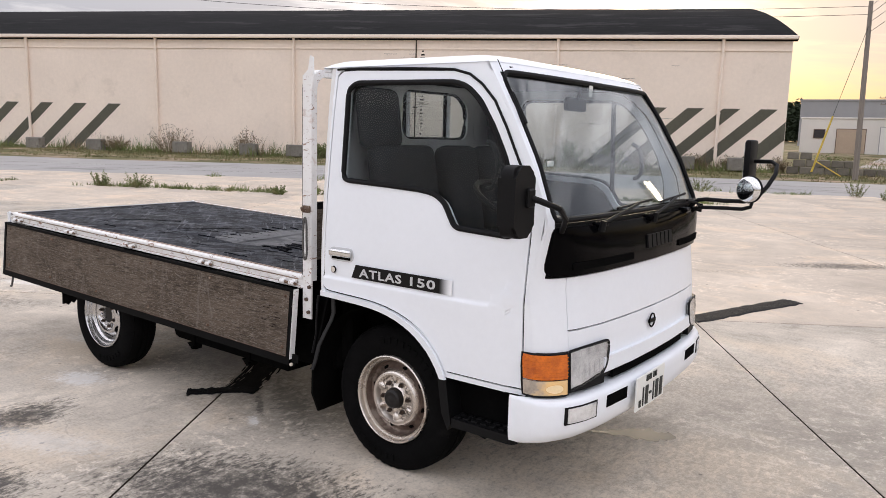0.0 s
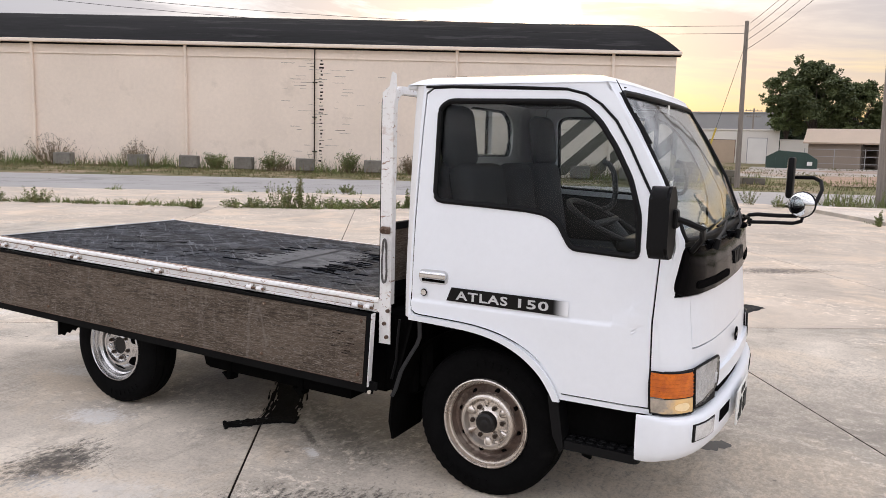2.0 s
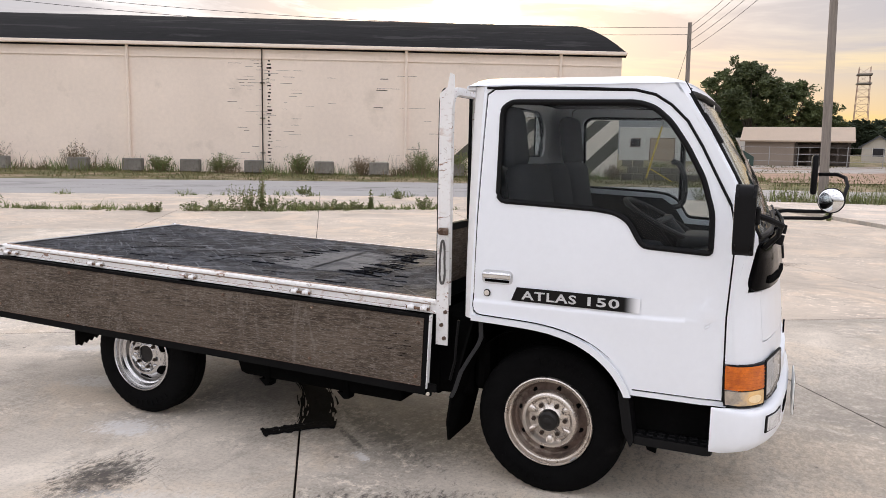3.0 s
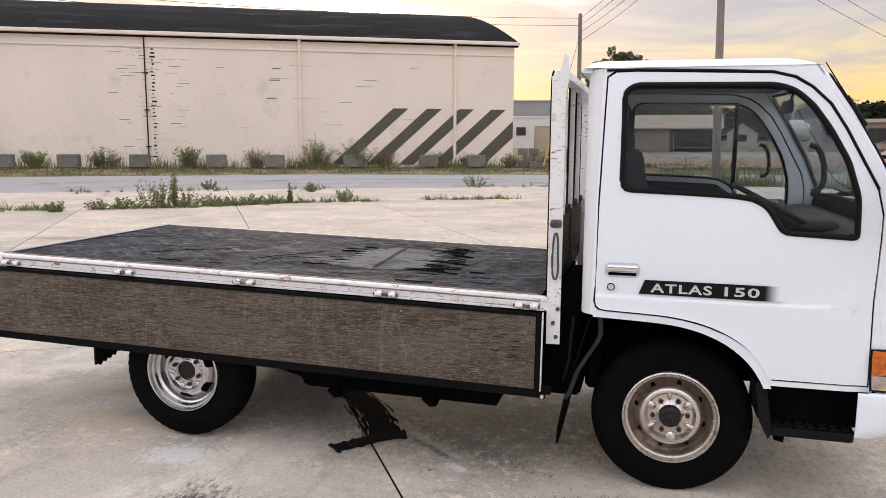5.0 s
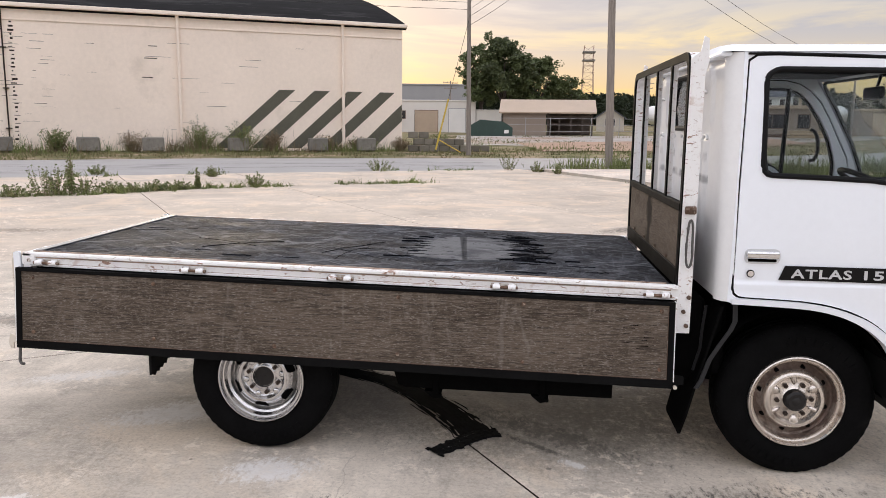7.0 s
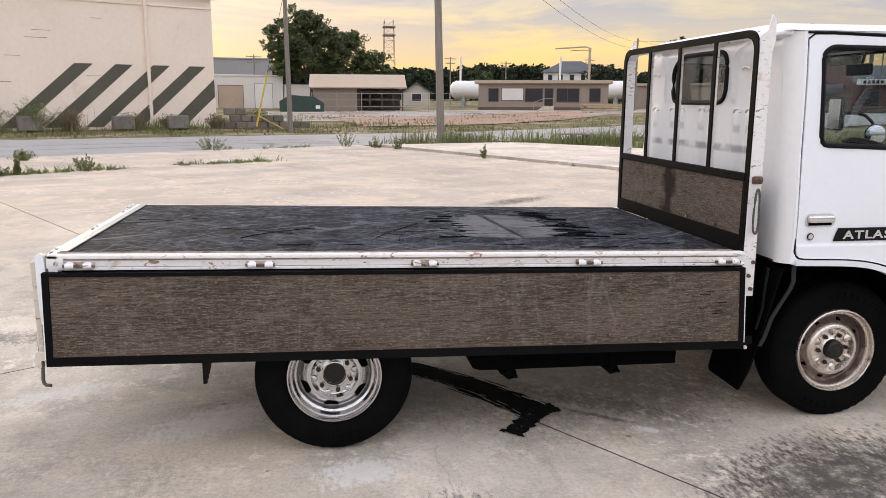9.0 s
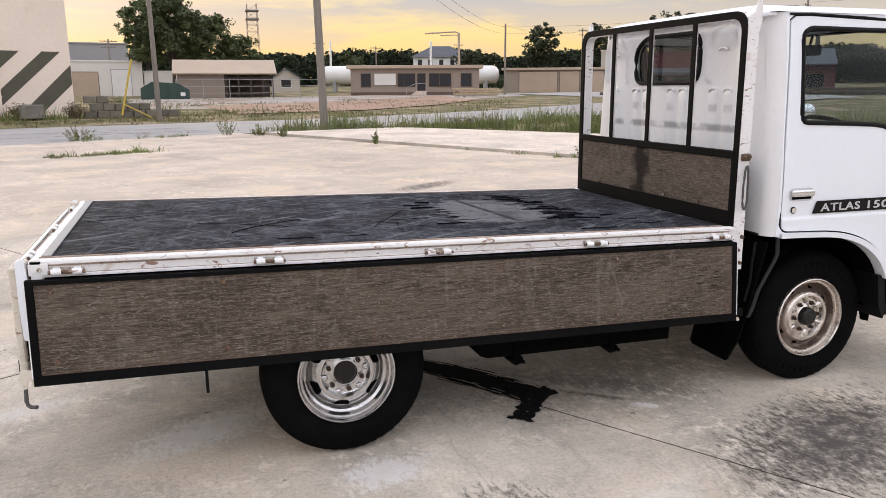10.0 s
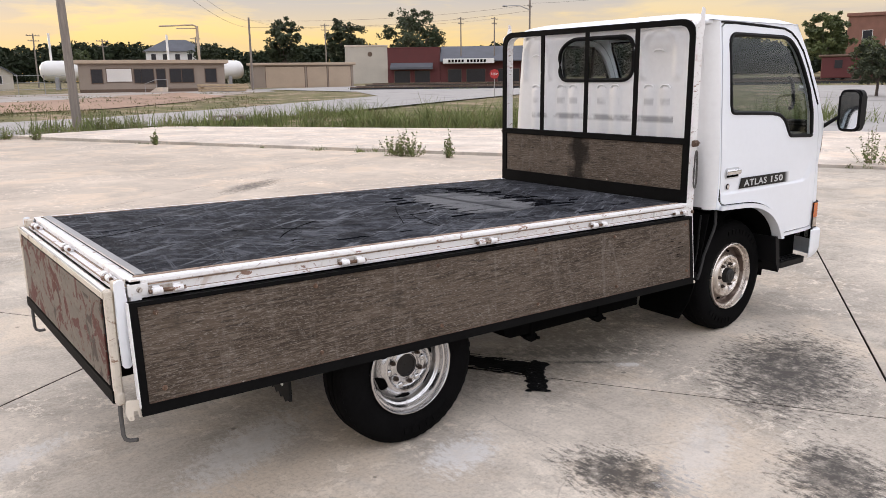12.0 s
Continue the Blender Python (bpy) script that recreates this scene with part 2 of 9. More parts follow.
# Oil marks; the last is a broad soft grey patch.
OIL_AND_GREY_SPOTS = [(2.12, -1.22, 0.85, 0.46, 20, 0.9, DARK), (0.50, -1.40, 0.26, 0.36, 10, 0.9, DARK), (1.16, -1.96, 0.40, 0.28, 30, 0.9, DARK), (1.34, -0.43, 0.24, 0.030, -38, 0.75, DARK),
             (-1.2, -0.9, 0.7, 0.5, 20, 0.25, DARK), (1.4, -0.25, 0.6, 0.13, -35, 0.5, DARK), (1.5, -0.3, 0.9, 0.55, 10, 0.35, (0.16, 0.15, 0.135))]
PALE_SCRAPES = [(0.1, -0.85, 0.25, 0.16, 15, 0.8, LIGHT), (1.51, -0.62, 0.09, 0.045, -35, 1.0, LIGHT), (-0.9, -1.25, 0.12, 0.05, 30, 0.9, LIGHT), (-3.2, 0.4, 0.5, 0.12, 20, 0.6, LIGHT), (0.9, -1.5, 0.5, 0.16, 20, 0.4, LIGHT), (-0.6, -0.2, 0.5, 0.2, 30, 0.6, LIGHT), (-1.5, 0.3, 0.4, 0.12, 25, 0.6, LIGHT)]
m_concrete = concrete("lot_concrete", (0.468, 0.416, 0.350), WIDE_STAINS_AND_SHADE + OIL_AND_GREY_SPOTS + PALE_SCRAPES)
# Far slabs: warm sky sheen put into a paler, less stained colour.
m_concrete_sheen = concrete("sky_sheen_lot_concrete", (0.520, 0.445, 0.365), WIDE_STAINS_AND_SHADE, 0.6, 0.5)
m_concrete_pale = concrete("pale_concrete", (0.61, 0.535, 0.46), (), 0.6, 0.6)
m_concrete_wall = material("pale_concrete_wall", (0.50, 0.46, 0.40), 0.85, 0, 0.12, 0.4, 5.0, 0.1, dirt=(0.38, 0.34, 0.29), dirt_at=0.6)
m_asphalt = material("old_asphalt", (0.34, 0.325, 0.31), 0.9, 0, 0.14, 0.6, 18.0, 0.3, dirt=(0.22, 0.21, 0.20), dirt_at=0.55, dirt_scale=0.35, world_space=True)
m_grass_ground = material("verge_ground", (0.145, 0.135, 0.065), 0.95, 0, 0.6, 0.8, 9.0, 0.6, dirt=(0.33, 0.25, 0.175), dirt_at=0.49, dirt_soft=0.1, dirt_scale=0.35, world_space=True, spec=0.1)
m_dirt = material("red_dirt", (0.33, 0.215, 0.15), 0.95, 0, 0.3, 0.3, 5.0, 0.5, dirt=(0.17, 0.16, 0.08), dirt_at=0.54, dirt_scale=0.12, world_space=True)
m_gravel = material("pale_gravel", (0.36, 0.33, 0.295), 0.95, 0, 0.3, 0.5, 12.0, 0.4, dirt=(0.27, 0.18, 0.125), dirt_at=0.50, dirt_scale=0.1, world_space=True)
m_plaster = material("cream_painted_block", (0.90, 0.775, 0.665), 0.85, 0, 0.07, 0.25, 4.0, 0.1, dirt=(0.70, 0.60, 0.50), dirt_at=0.58, dirt_soft=0.2, dirt_scale=0.35)
m_stripe = material("grey_green_stripe_paint", (0.105, 0.10, 0.075), 0.85, 0, 0.18, 0.8, 8.0, 0.1, dirt=(0.30, 0.27, 0.21), dirt_at=0.66, dirt_scale=1.2)
m_roof = material("black_roofing_felt", (0.014, 0.0135, 0.014), 0.9, 0, 0.6, 0.3, 3.0, 0.3, dirt=(0.035, 0.034, 0.034), dirt_at=0.56, dirt_soft=0.05, dirt_scale=0.5, stretch=(0.3, 1, 1), spec=0.05)
m_mortar = material("dark_open_joint", (0.045, 0.035, 0.028), 0.95, spec=0.1)
m_block = material("grey_concrete_block", (0.21, 0.195, 0.17), 0.9, 0, 0.3, 2.0, 20.0, 0.4, dirt=(0.12, 0.11, 0.09), dirt_at=0.55, random_tint=0.15)
m_stone = material("rough_stone", (0.15, 0.135, 0.11), 0.95, 0, 0.3, 3.0, 20.0, 0.5, random_tint=0.3)
m_pole = material("weathered_pole_wood", (0.23, 0.20, 0.175), 0.9, 0, 0.3, 8.0, 40.0, 0.4, stretch=(3, 3, 0.15))
m_wire = material("black_cable", (0.02, 0.02, 0.02), 0.6, bump=0)
m_leaf = material("green_leaf", (0.088, 0.112, 0.040), 0.65, 0, 0.5, 0.35, 2.0, 0, random_tint=0.2)
m_leaf_dark = material("dark_leaf", (0.042, 0.055, 0.024), 0.7, 0, 0.45, 0.2, 1.0, 0, random_tint=0.2)
m_weed = material("weed_green", (0.145, 0.175, 0.052), 0.7, 0, 0.6, 0.8, 6.0, 0, dirt=(0.21, 0.17, 0.085), dirt_at=0.55, dirt_scale=1.5)
m_wood_leaf = material("far_wood_leaf", (0.028, 0.037, 0.021), 0.8, 0, 0.4, 0.1, 1.0, 0, spec=0.1)
m_verge = material("olive_verge_grass", (0.15, 0.145, 0.06), 0.8, 0, 0.5, 0.35, 4.0, 0, dirt=(0.26, 0.20, 0.11), dirt_at=0.52, dirt_scale=0.5)
m_dry = material("dry_stalk", (0.20, 0.15, 0.09), 0.85, 0, 0.4, 1.0, 6.0, 0)
m_bark = material("bark", (0.075, 0.06, 0.05), 0.95, 0, 0.3, 4.0, 30.0, 0.5)
m_tan_metal = material("tan_sheet_metal", (0.46, 0.36, 0.27), 0.6, 0.0, 0.08, 0.6, 6.0, 0.05)
m_tan_dark = material("tan_wall_boards", (0.30, 0.245, 0.20), 0.75, 0, 0.1, 0.6, 8.0, 0.1)
m_white_paint = material("white_wall_paint", (0.72, 0.69, 0.65), 0.7, 0, 0.06, 0.6, 8.0, 0.05)
m_grey_metal = material("grey_cladding", (0.33, 0.33, 0.34), 0.6, 0.2, 0.08, 0.6, 8.0, 0.05)
m_red_wall = material("dark_red_wall", (0.115, 0.030, 0.030), 0.75, 0, 0.15, 0.5, 6.0, 0.05)
m_brick_wall = material("red_brick_wall", (0.24, 0.12, 0.09), 0.9, 0, 0.2, 0.8, 10.0, 0.1)
m_grey_roof = material("grey_shingle_roof", (0.10, 0.105, 0.12), 0.85, 0, 0.2, 0.6, 8.0, 0.1)
m_dark_pane = material("dark_window_pane", (0.03, 0.03, 0.035), 0.15, bump=0)
m_tank = material("white_tank_paint", (0.78, 0.77, 0.75), 0.4, 0, 0.05, 0.8, 8.0, 0.0)
m_green_bin = material("green_container_paint", (0.03, 0.06, 0.05), 0.6, 0, 0.2, 1.0, 8.0, 0.05)
m_trim_brown = material("brown_trim", (0.13, 0.085, 0.06), 0.7)
m_stop = material("stop_sign_red", (0.45, 0.03, 0.03), 0.5, bump=0)
m_steel = material("galvanised_steel", (0.38, 0.38, 0.38), 0.5, 0.8, 0.1, 3.0, 20.0, 0.05)
m_mast = material("faded_red_steel", (0.40, 0.27, 0.22), 0.7, 0, 0.2, 0.3, 4.0, 0.0)
m_timber = material("stacked_timber", (0.42, 0.32, 0.21), 0.85, 0, 0.2, 2.0, 20.0, 0.2)
m_yellow = material("yellow_guy_cover", (0.50, 0.36, 0.05), 0.6)
m_tar = material("black_tar", (0.006, 0.006, 0.0062), 0.85, 0, 0.5, 6.0, 40.0, 1.0, dirt=(0.05, 0.049, 0.048), dirt_at=0.56, dirt_soft=0.08, dirt_scale=16.0, spec=0.03)

m_smear = material("dragged_tar", (0.0085, 0.0085, 0.0087), 0.9, 0, 0.6, 10.0, 90.0, 0.5, dirt=(0.045, 0.043, 0.040), dirt_at=0.64, dirt_soft=0.08, dirt_scale=30.0, spec=0.015)
m_lump = material("flecked_tar", (0.009, 0.009, 0.0093), 0.8, 0, 0.5, 12.0, 60.0, 1.0, dirt=(0.30, 0.30, 0.29), dirt_at=0.63, dirt_soft=0.06, dirt_scale=26.0, spec=0.03)
m_lump_dark = material("old_tar_patch", (0.011, 0.011, 0.0115), 0.7, 0, 0.5, 8.0, 60.0, 1.0, dirt=(0.035, 0.034, 0.033), dirt_at=0.55, dirt_soft=0.08, dirt_scale=14.0, spec=0.1)
m_wet = material("wet_concrete_film", (0.085, 0.083, 0.082), 0.4, 0, 0.2, 8.0, 40.0, 0.05, spec=0.08)


# ---- building helpers ----
def bm_new():
    return bmesh.new()


def put_box(bm, centre, size, bevel=0.0, turn=None, segments=1):
    """A box in bm, with its edges rounded by bevel."""
    m = Matrix.Translation(centre) @ (turn.to_4x4() if turn else Matrix()) @ Matrix.Diagonal((*size, 1))
    made = bmesh.ops.create_cube(bm, size=1.0, matrix=m)["verts"]
    if bevel:
        edges = list({e for v in made for e in v.link_edges})
        bmesh.ops.bevel(bm, geom=edges, offset=bevel, segments=segments, profile=0.5, affect="EDGES")
    return bm


def put_rod(bm, a, b, r0, r1=None, sides=10, caps=True):
    a, b = Vector(a), Vector(b)
    r1 = r0 if r1 is None else r1
    d = b - a
    m = Matrix.Translation((a + b) / 2) @ d.to_track_quat("Z", "Y").to_matrix().to_4x4()
    bmesh.ops.create_cone(bm, cap_ends=caps, segments=sides, radius1=r0, radius2=r1, depth=d.length, matrix=m)
    return bm


def put_tube(bm, path, r, sides=8, closed=False):
    """A round bar along a path of points."""
    pts = []
    for p in path:
        if not pts or (Vector(p) - pts[-1]).length > r * 0.4:
            pts.append(Vector(p))
    if closed and (pts[0] - pts[-1]).length < r * 0.4:
        pts.pop()
    rings = []
    count = len(pts)
    for i, p in enumerate(pts):
        a = pts[i - 1] if (i > 0 or closed) else p
        b = pts[(i + 1) % count] if (i < count - 1 or closed) else p
        t = (b - a).normalized()
        side = t.cross(Vector((0, 0, 1)))
        if side.length < 0.05:
            side = t.cross(Vector((0, 1, 0)))
        side.normalize()
        up = side.cross(t)
        rings.append([bm.verts.new(p + r * (side * math.cos(2 * math.pi * k / sides) + up * math.sin(2 * math.pi * k / sides))) for k in range(sides)])
    for i in range(count if closed else count - 1):
        A, B = rings[i], rings[(i + 1) % count]
        for k in range(sides):
            bm.faces.new((A[k], A[(k + 1) % sides], B[(k + 1) % sides], B[k]))
    if not closed:
        bm.faces.new(list(reversed(rings[0])))
        bm.faces.new(rings[-1])
    return bm


def put_prism(bm, outline, low, high, axis="z"):
    """A closed outline pushed from low to high along an axis."""
    def at(u, v, w):
        return {"z": (u, v, w), "y": (u, w, v), "x": (w, u, v)}[axis]
    A = [bm.verts.new(at(u, v, low)) for u, v in outline]
    B = [bm.verts.new(at(u, v, high)) for u, v in outline]
    bm.faces.new(A)
    bm.faces.new(list(reversed(B)))
    for i in range(len(A)):
        j = (i + 1) % len(A)
        bm.faces.new((A[j], A[i], B[i], B[j]))
    return bm


def finish(name, bm, mats, smooth=False, angle=35):
    """Links a bmesh as one mesh object."""
    bmesh.ops.recalc_face_normals(bm, faces=bm.faces)
    me = bpy.data.meshes.new(name)
    if smooth:
        lim = radians(angle)
        for f in bm.faces:
            f.smooth = True
        for e in bm.edges:
            if len(e.link_faces) == 2 and e.calc_face_angle(0) > lim:
                e.smooth = False
    bm.to_mesh(me)
    bm.free()
    for m in (mats if isinstance(mats, (list, tuple)) else [mats]):
        me.materials.append(m)
    return new(name, me)


def part(name, bm, material_, parent=None, label="", smooth=False, angle=35):
    ob = finish(name, bm, material_, smooth, angle)
    if parent:
        ob.parent = parent
    if label:
        tagged(ob, label=label)
    return ob


def thing(name, at=(0, 0, 0), turn=0.0, label="", category="", group="", kind=""):
    ob = new(name)
    ob.matrix_basis = pose(*at, 0, 0, turn)
    ob.empty_display_size = 0.2
    return tagged(ob, label, category, group, kind)


def raw(name, verts, faces, material_, parent=None, smooth=False):
    me = bpy.data.meshes.new(name)
    me.from_pydata(verts, [], faces)
    me.materials.append(material_)
    if smooth:
        me.polygons.foreach_set("use_smooth", [True] * len(me.polygons))
    ob = new(name, me)
    if parent:
        ob.parent = parent
    return ob


def clip(poly, a, b):
    """The part of a polygon that lies to the left of the line from a to b."""
    out = []
    for i in range(len(poly)):
        p, q = poly[i - 1], poly[i]
        dp = (b[0] - a[0]) * (p[1] - a[1]) - (b[1] - a[1]) * (p[0] - a[0])
        dq = (b[0] - a[0]) * (q[1] - a[1]) - (b[1] - a[1]) * (q[0] - a[0])
        if dp * dq < 0:
            s = dp / (dp - dq)
            out.append((p[0] + s * (q[0] - p[0]), p[1] + s * (q[1] - p[1])))
        if dq >= 0:
            out.append(q)
    return out


# ---- ground ----
def rise(x, y):
    """The land climbs gently beyond the road."""
    d = math.hypot(x, y + 3.5)
    return -0.12 + max(0.0, d - 45) * 0.0125 if d > 20 else -0.12


rings_r = [0, 6, 12, 20, 28, 36, 45, 55, 65, 80, 95, 110, 130, 160, 200, 260, 400, 800, 1600, 3200]
gv, gf = [], []
SEG = 72
for r in rings_r:
    for k in range(SEG):
        a = 2 * math.pi * k / SEG
        x, y = r * math.sin(a), -3.5 + r * math.cos(a)
        gv.append((x, y, rise(x, y) if r < 300 else 2.6))
for i in range(len(rings_r) - 1):
    for k in range(SEG):
        gf.append((i * SEG + k, i * SEG + (k + 1) % SEG, (i + 1) * SEG + (k + 1) % SEG, (i + 1) * SEG + k))
ground = tagged(raw("ground", gv, gf, m_grass_ground, smooth=True), "rough grass and bare earth round the concrete lot", "ground", kind="structure")


def strip(name, left, right, lift, mat_, label, category):
    """A paved band between two edge lines, following the land."""
    vs, fs = [], []
    for (x0, y0), (x1, y1) in zip(left, right):
        for s in range(5):
            x, y = x0 + (x1 - x0) * s / 4, y0 + (y1 - y0) * s / 4
            vs.append((x, y, rise(x, y) + lift))
    for i in range(len(left) - 1):
        for s in range(4):
            a = i * 5 + s
            fs.append((a, a + 1, a + 6, a + 5))
    return tagged(raw(name, vs, fs, mat_), label, category, kind="structure")


strip("road", [(-90, -32), (-60, -12), (-40, 0), (-26, 8.5), (-16, 14.5), (-8, 19.9), (1.8, 25.3), (8, 28.2), (18, 33), (32, 41), (60, 55)],
      [(-90, -14), (-64, 3), (-44, 12), (-31, 18.5), (-21, 25.5), (-13, 30.6), (-2, 34.6), (8, 38), (18, 44), (30, 52), (56, 68)], 0.09, m_asphalt, "worn pale grey asphalt road beside the lot", "road")
strip("yard", [(-4, 58), (8, 56), (22, 66), (40, 84)], [(-6, 88), (10, 92), (26, 97), (44, 97)], 0.03, m_gravel, "pale gravel yard with patches of bare red earth", "yard")
strip("dirt", [(3, 47), (12, 50), (20, 58), (28, 70)], [(1, 63), (12, 70), (22, 80), (30, 88)], 0.06, m_dirt, "bare reddish earth with thin grass", "dirt")
strip("side_street", [(34, 50), (44, 72), (42, 96)], [(62, 54), (72, 74), (61, 99)], 0.06, m_asphalt, "grey asphalt forecourt and side street", "street")
strip("far_road", [(20, 7.5), (40, 18), (80, 40)], [(22, 4), (46, 12), (84, 30)], 0.14, m_asphalt, "pale asphalt lane behind the grass", "road")
for k, o in enumerate((0.32, 0.55)):
    pts = [(-60, -12), (-40, 0), (-26, 8.5), (-16, 14.5), (-8, 19.9), (1.8, 25.3)]
    far_ = [(-64, 3), (-44, 12), (-31, 18.5), (-21, 25.5), (-13, 30.6), (-2, 34.6)]
    mid = [(a[0] + (b[0] - a[0]) * o, a[1] + (b[1] - a[1]) * o) for a, b in zip(pts, far_)]
    strip("road_seam", [(x - 0.05, y - 0.06) for x, y in mid], [(x + 0.05, y + 0.06) for x, y in mid], 0.096, m_tar, "thin black tar seam along the road", "road seam")

# ---- warehouse ----
def warehouse():
    """Long painted block building with a bowed black roof, built along its own x axis with the near corner at its origin."""
    w = thing("warehouse", (-6.4, 46.5, 0), 25.7, "long cream-painted block warehouse with bowed black roof and slanted stripes", "warehouse")
    length, depth, eave = 110.0, 68.0, 7.9
    bm = bm_new()
    put_box(bm, (-length / 2, 0.2, eave / 2 - 0.5), (length, 0.4, eave + 1.0))
    part("wall", bm, m_plaster, w)
    for centre, size in (((-0.2, depth / 2 + 0.2, eave / 2 - 0.5), (0.4, depth - 0.4, eave + 1.0)), ((-length / 2, depth, eave / 2 - 0.5), (length, 0.4, eave + 1.0)), ((-length + 0.2, depth / 2 + 0.2, eave / 2 - 0.5), (0.4, depth - 0.4, eave + 1.0))):
        bm = bm_new()
        put_box(bm, centre, size)
        part("wall", bm, m_plaster, w)
    # bowed roof shell with gable ends
    def crown(d):
        return eave + 0.12 + 5.7 * (1 - (1 - d / 34.0) ** 2)
    arc = [(d, crown(d)) for d in [-0.35] + [34 * (1 - math.cos(math.pi * k / 28)) for k in range(0, 29)] + [68.35]]
    arc[0] = (-0.35, eave + 0.0)
    arc[-1] = (68.35, eave + 0.0)
    bm = bm_new()
    outline = arc + [(d, z - 0.35) for d, z in reversed(arc[1:-1])]
    put_prism(bm, outline, -length - 0.2, 0.25, axis="x")
    part("roof", bm, m_roof, w, smooth=True, angle=30)
    gable = [(0.2, eave)] + [(d, z - 0.36) for d, z in arc[2:-2]] + [(67.8, eave)]
    bm = bm_new()
    put_prism(bm, gable, -0.38, -0.02, axis="x")
    part("gable", bm, m_plaster, w)
    bm = bm_new()
    put_box(bm, (-length / 2, -0.22, eave - 0.02), (length + 0.4, 0.36, 0.22), 0.03)
    part("fascia", bm, m_plaster, w, "cream eaves board with gutter")
    bm = bm_new()
    put_box(bm, (-length / 2, -0.03, eave - 0.78), (length, 0.06, 0.08), 0.01)
    part("band_course", bm, m_plaster, w)
    for s in (-3.95, -13.8, -22.9, -31.3, -41.4, -51.5, -61.5, -71.5):
        bm = bm_new()
        put_rod(bm, (s, -0.11, 0.2), (s, -0.11, eave - 0.1), 0.10 if s != -22.9 else 0.04, sides=8)
        for z in (1.2, 3.4, 5.6):
            put_box(bm, (s, -0.06, z), (0.3, 0.13, 0.06))
        part("downpipe", bm, m_plaster if s != -22.9 else m_mortar, w)
    # slanted stripes
    def stripe(s, low, high):
        bm = bm_new()
        A = [(s, high), (s + 0.98, high), (s + 0.98 - 3.5 * (high - low) / 3.15, low), (s - 3.5 * (high - low) / 3.15, low)]
        put_prism(bm, A, -0.012, 0.05, axis="y")
        part("painted_stripe", bm, m_stripe, w)
    for s in (-7.96, -5.77, -3.65, -1.5):
        stripe(s, 0.1, 3.68)
    bm = bm_new()
    put_prism(bm, [(-0.02, 2.95), (-0.02, 1.86), (-1.95, 0.1), (-3.05, 0.1)], -0.012, 0.05, axis="y")
    part("painted_stripe", bm, m_stripe, w)
    for s in (-59.0, -56.2, -53.4, -50.6, -47.9, -45.2):
        stripe(s, 0.0, 3.25)
    # a strip of wall where the paint has come off the joints
    rng = random.Random(4)
    bm = bm_new()
    for k in range(60):
        z = 0.6 + 0.2 * rng.randrange(0, 33)
        s = -22.9 + rng.choice([-1, 1]) * rng.random() ** 2 * 2.6
        ln = rng.uniform(0.15, 0.9)
        put_box(bm, (s + rng.uniform(-0.3, 0.3), 0.0, z), (ln, 0.014, rng.uniform(0.008, 0.024)))
    for k in range(16):
        z = 0.6 + 0.2 * rng.randrange(2, 30)
        s = rng.uniform(-21, -5)
        put_box(bm, (s, 0.0, z), (rng.uniform(0.3, 1.8) * (0.4 + 0.6 * rng.random()), 0.014, rng.uniform(0.008, 0.02)))
    for z, ln in ((6.0, 0.5), (5.3, 0.7), (4.2, 0.6)):
        put_box(bm, (-16.4 + z * 0.2, 0.0, z), (ln, 0.016, 0.045))
    for k in range(30):
        put_box(bm, (-22.5 + rng.uniform(-0.06, 0.06), 0, 0.6 + 0.22 * k), (rng.uniform(0.05, 0.3), 0.016, rng.uniform(0.03, 0.12)))
    tagged(part("open_joint", bm, m_mortar, w, "bare dark joints where the paint has flaked"), kind="stuff")
    return w


warehouse()
WX, WY = math.cos(radians(25.7)), math.sin(radians(25.7))


def by_wall(s, out):
    """A point s metres along the warehouse wall from its near corner and out metres in front of it."""
    return (-6.4 + s * WX + out * WY, 46.5 + s * WY - out * WX)


bm = bm_new()
put_box(bm, (0, 0, 0.38), (1.15, 0.6, 0.76), 0.04)
block_first = tagged(finish("concrete_block", bm, m_block), "weathered grey concrete block in the grass by the warehouse wall", "concrete block", "row of blocks along the warehouse")
for i, s in enumerate((-2.9, -5.95, -10.7, -15.4, -18.8, -23.1, -27.0, -30.5, -33.8, -38.6, -45.1, -49.8)):
    x, y = by_wall(s, 1.8)
    m = pose(x, y, 0.0, 0, 0, 25.7 + (i * 37 % 11) - 5)
    if i == 0:
        block_first.matrix_basis = m
    else:
        copy_thing(block_first, m)

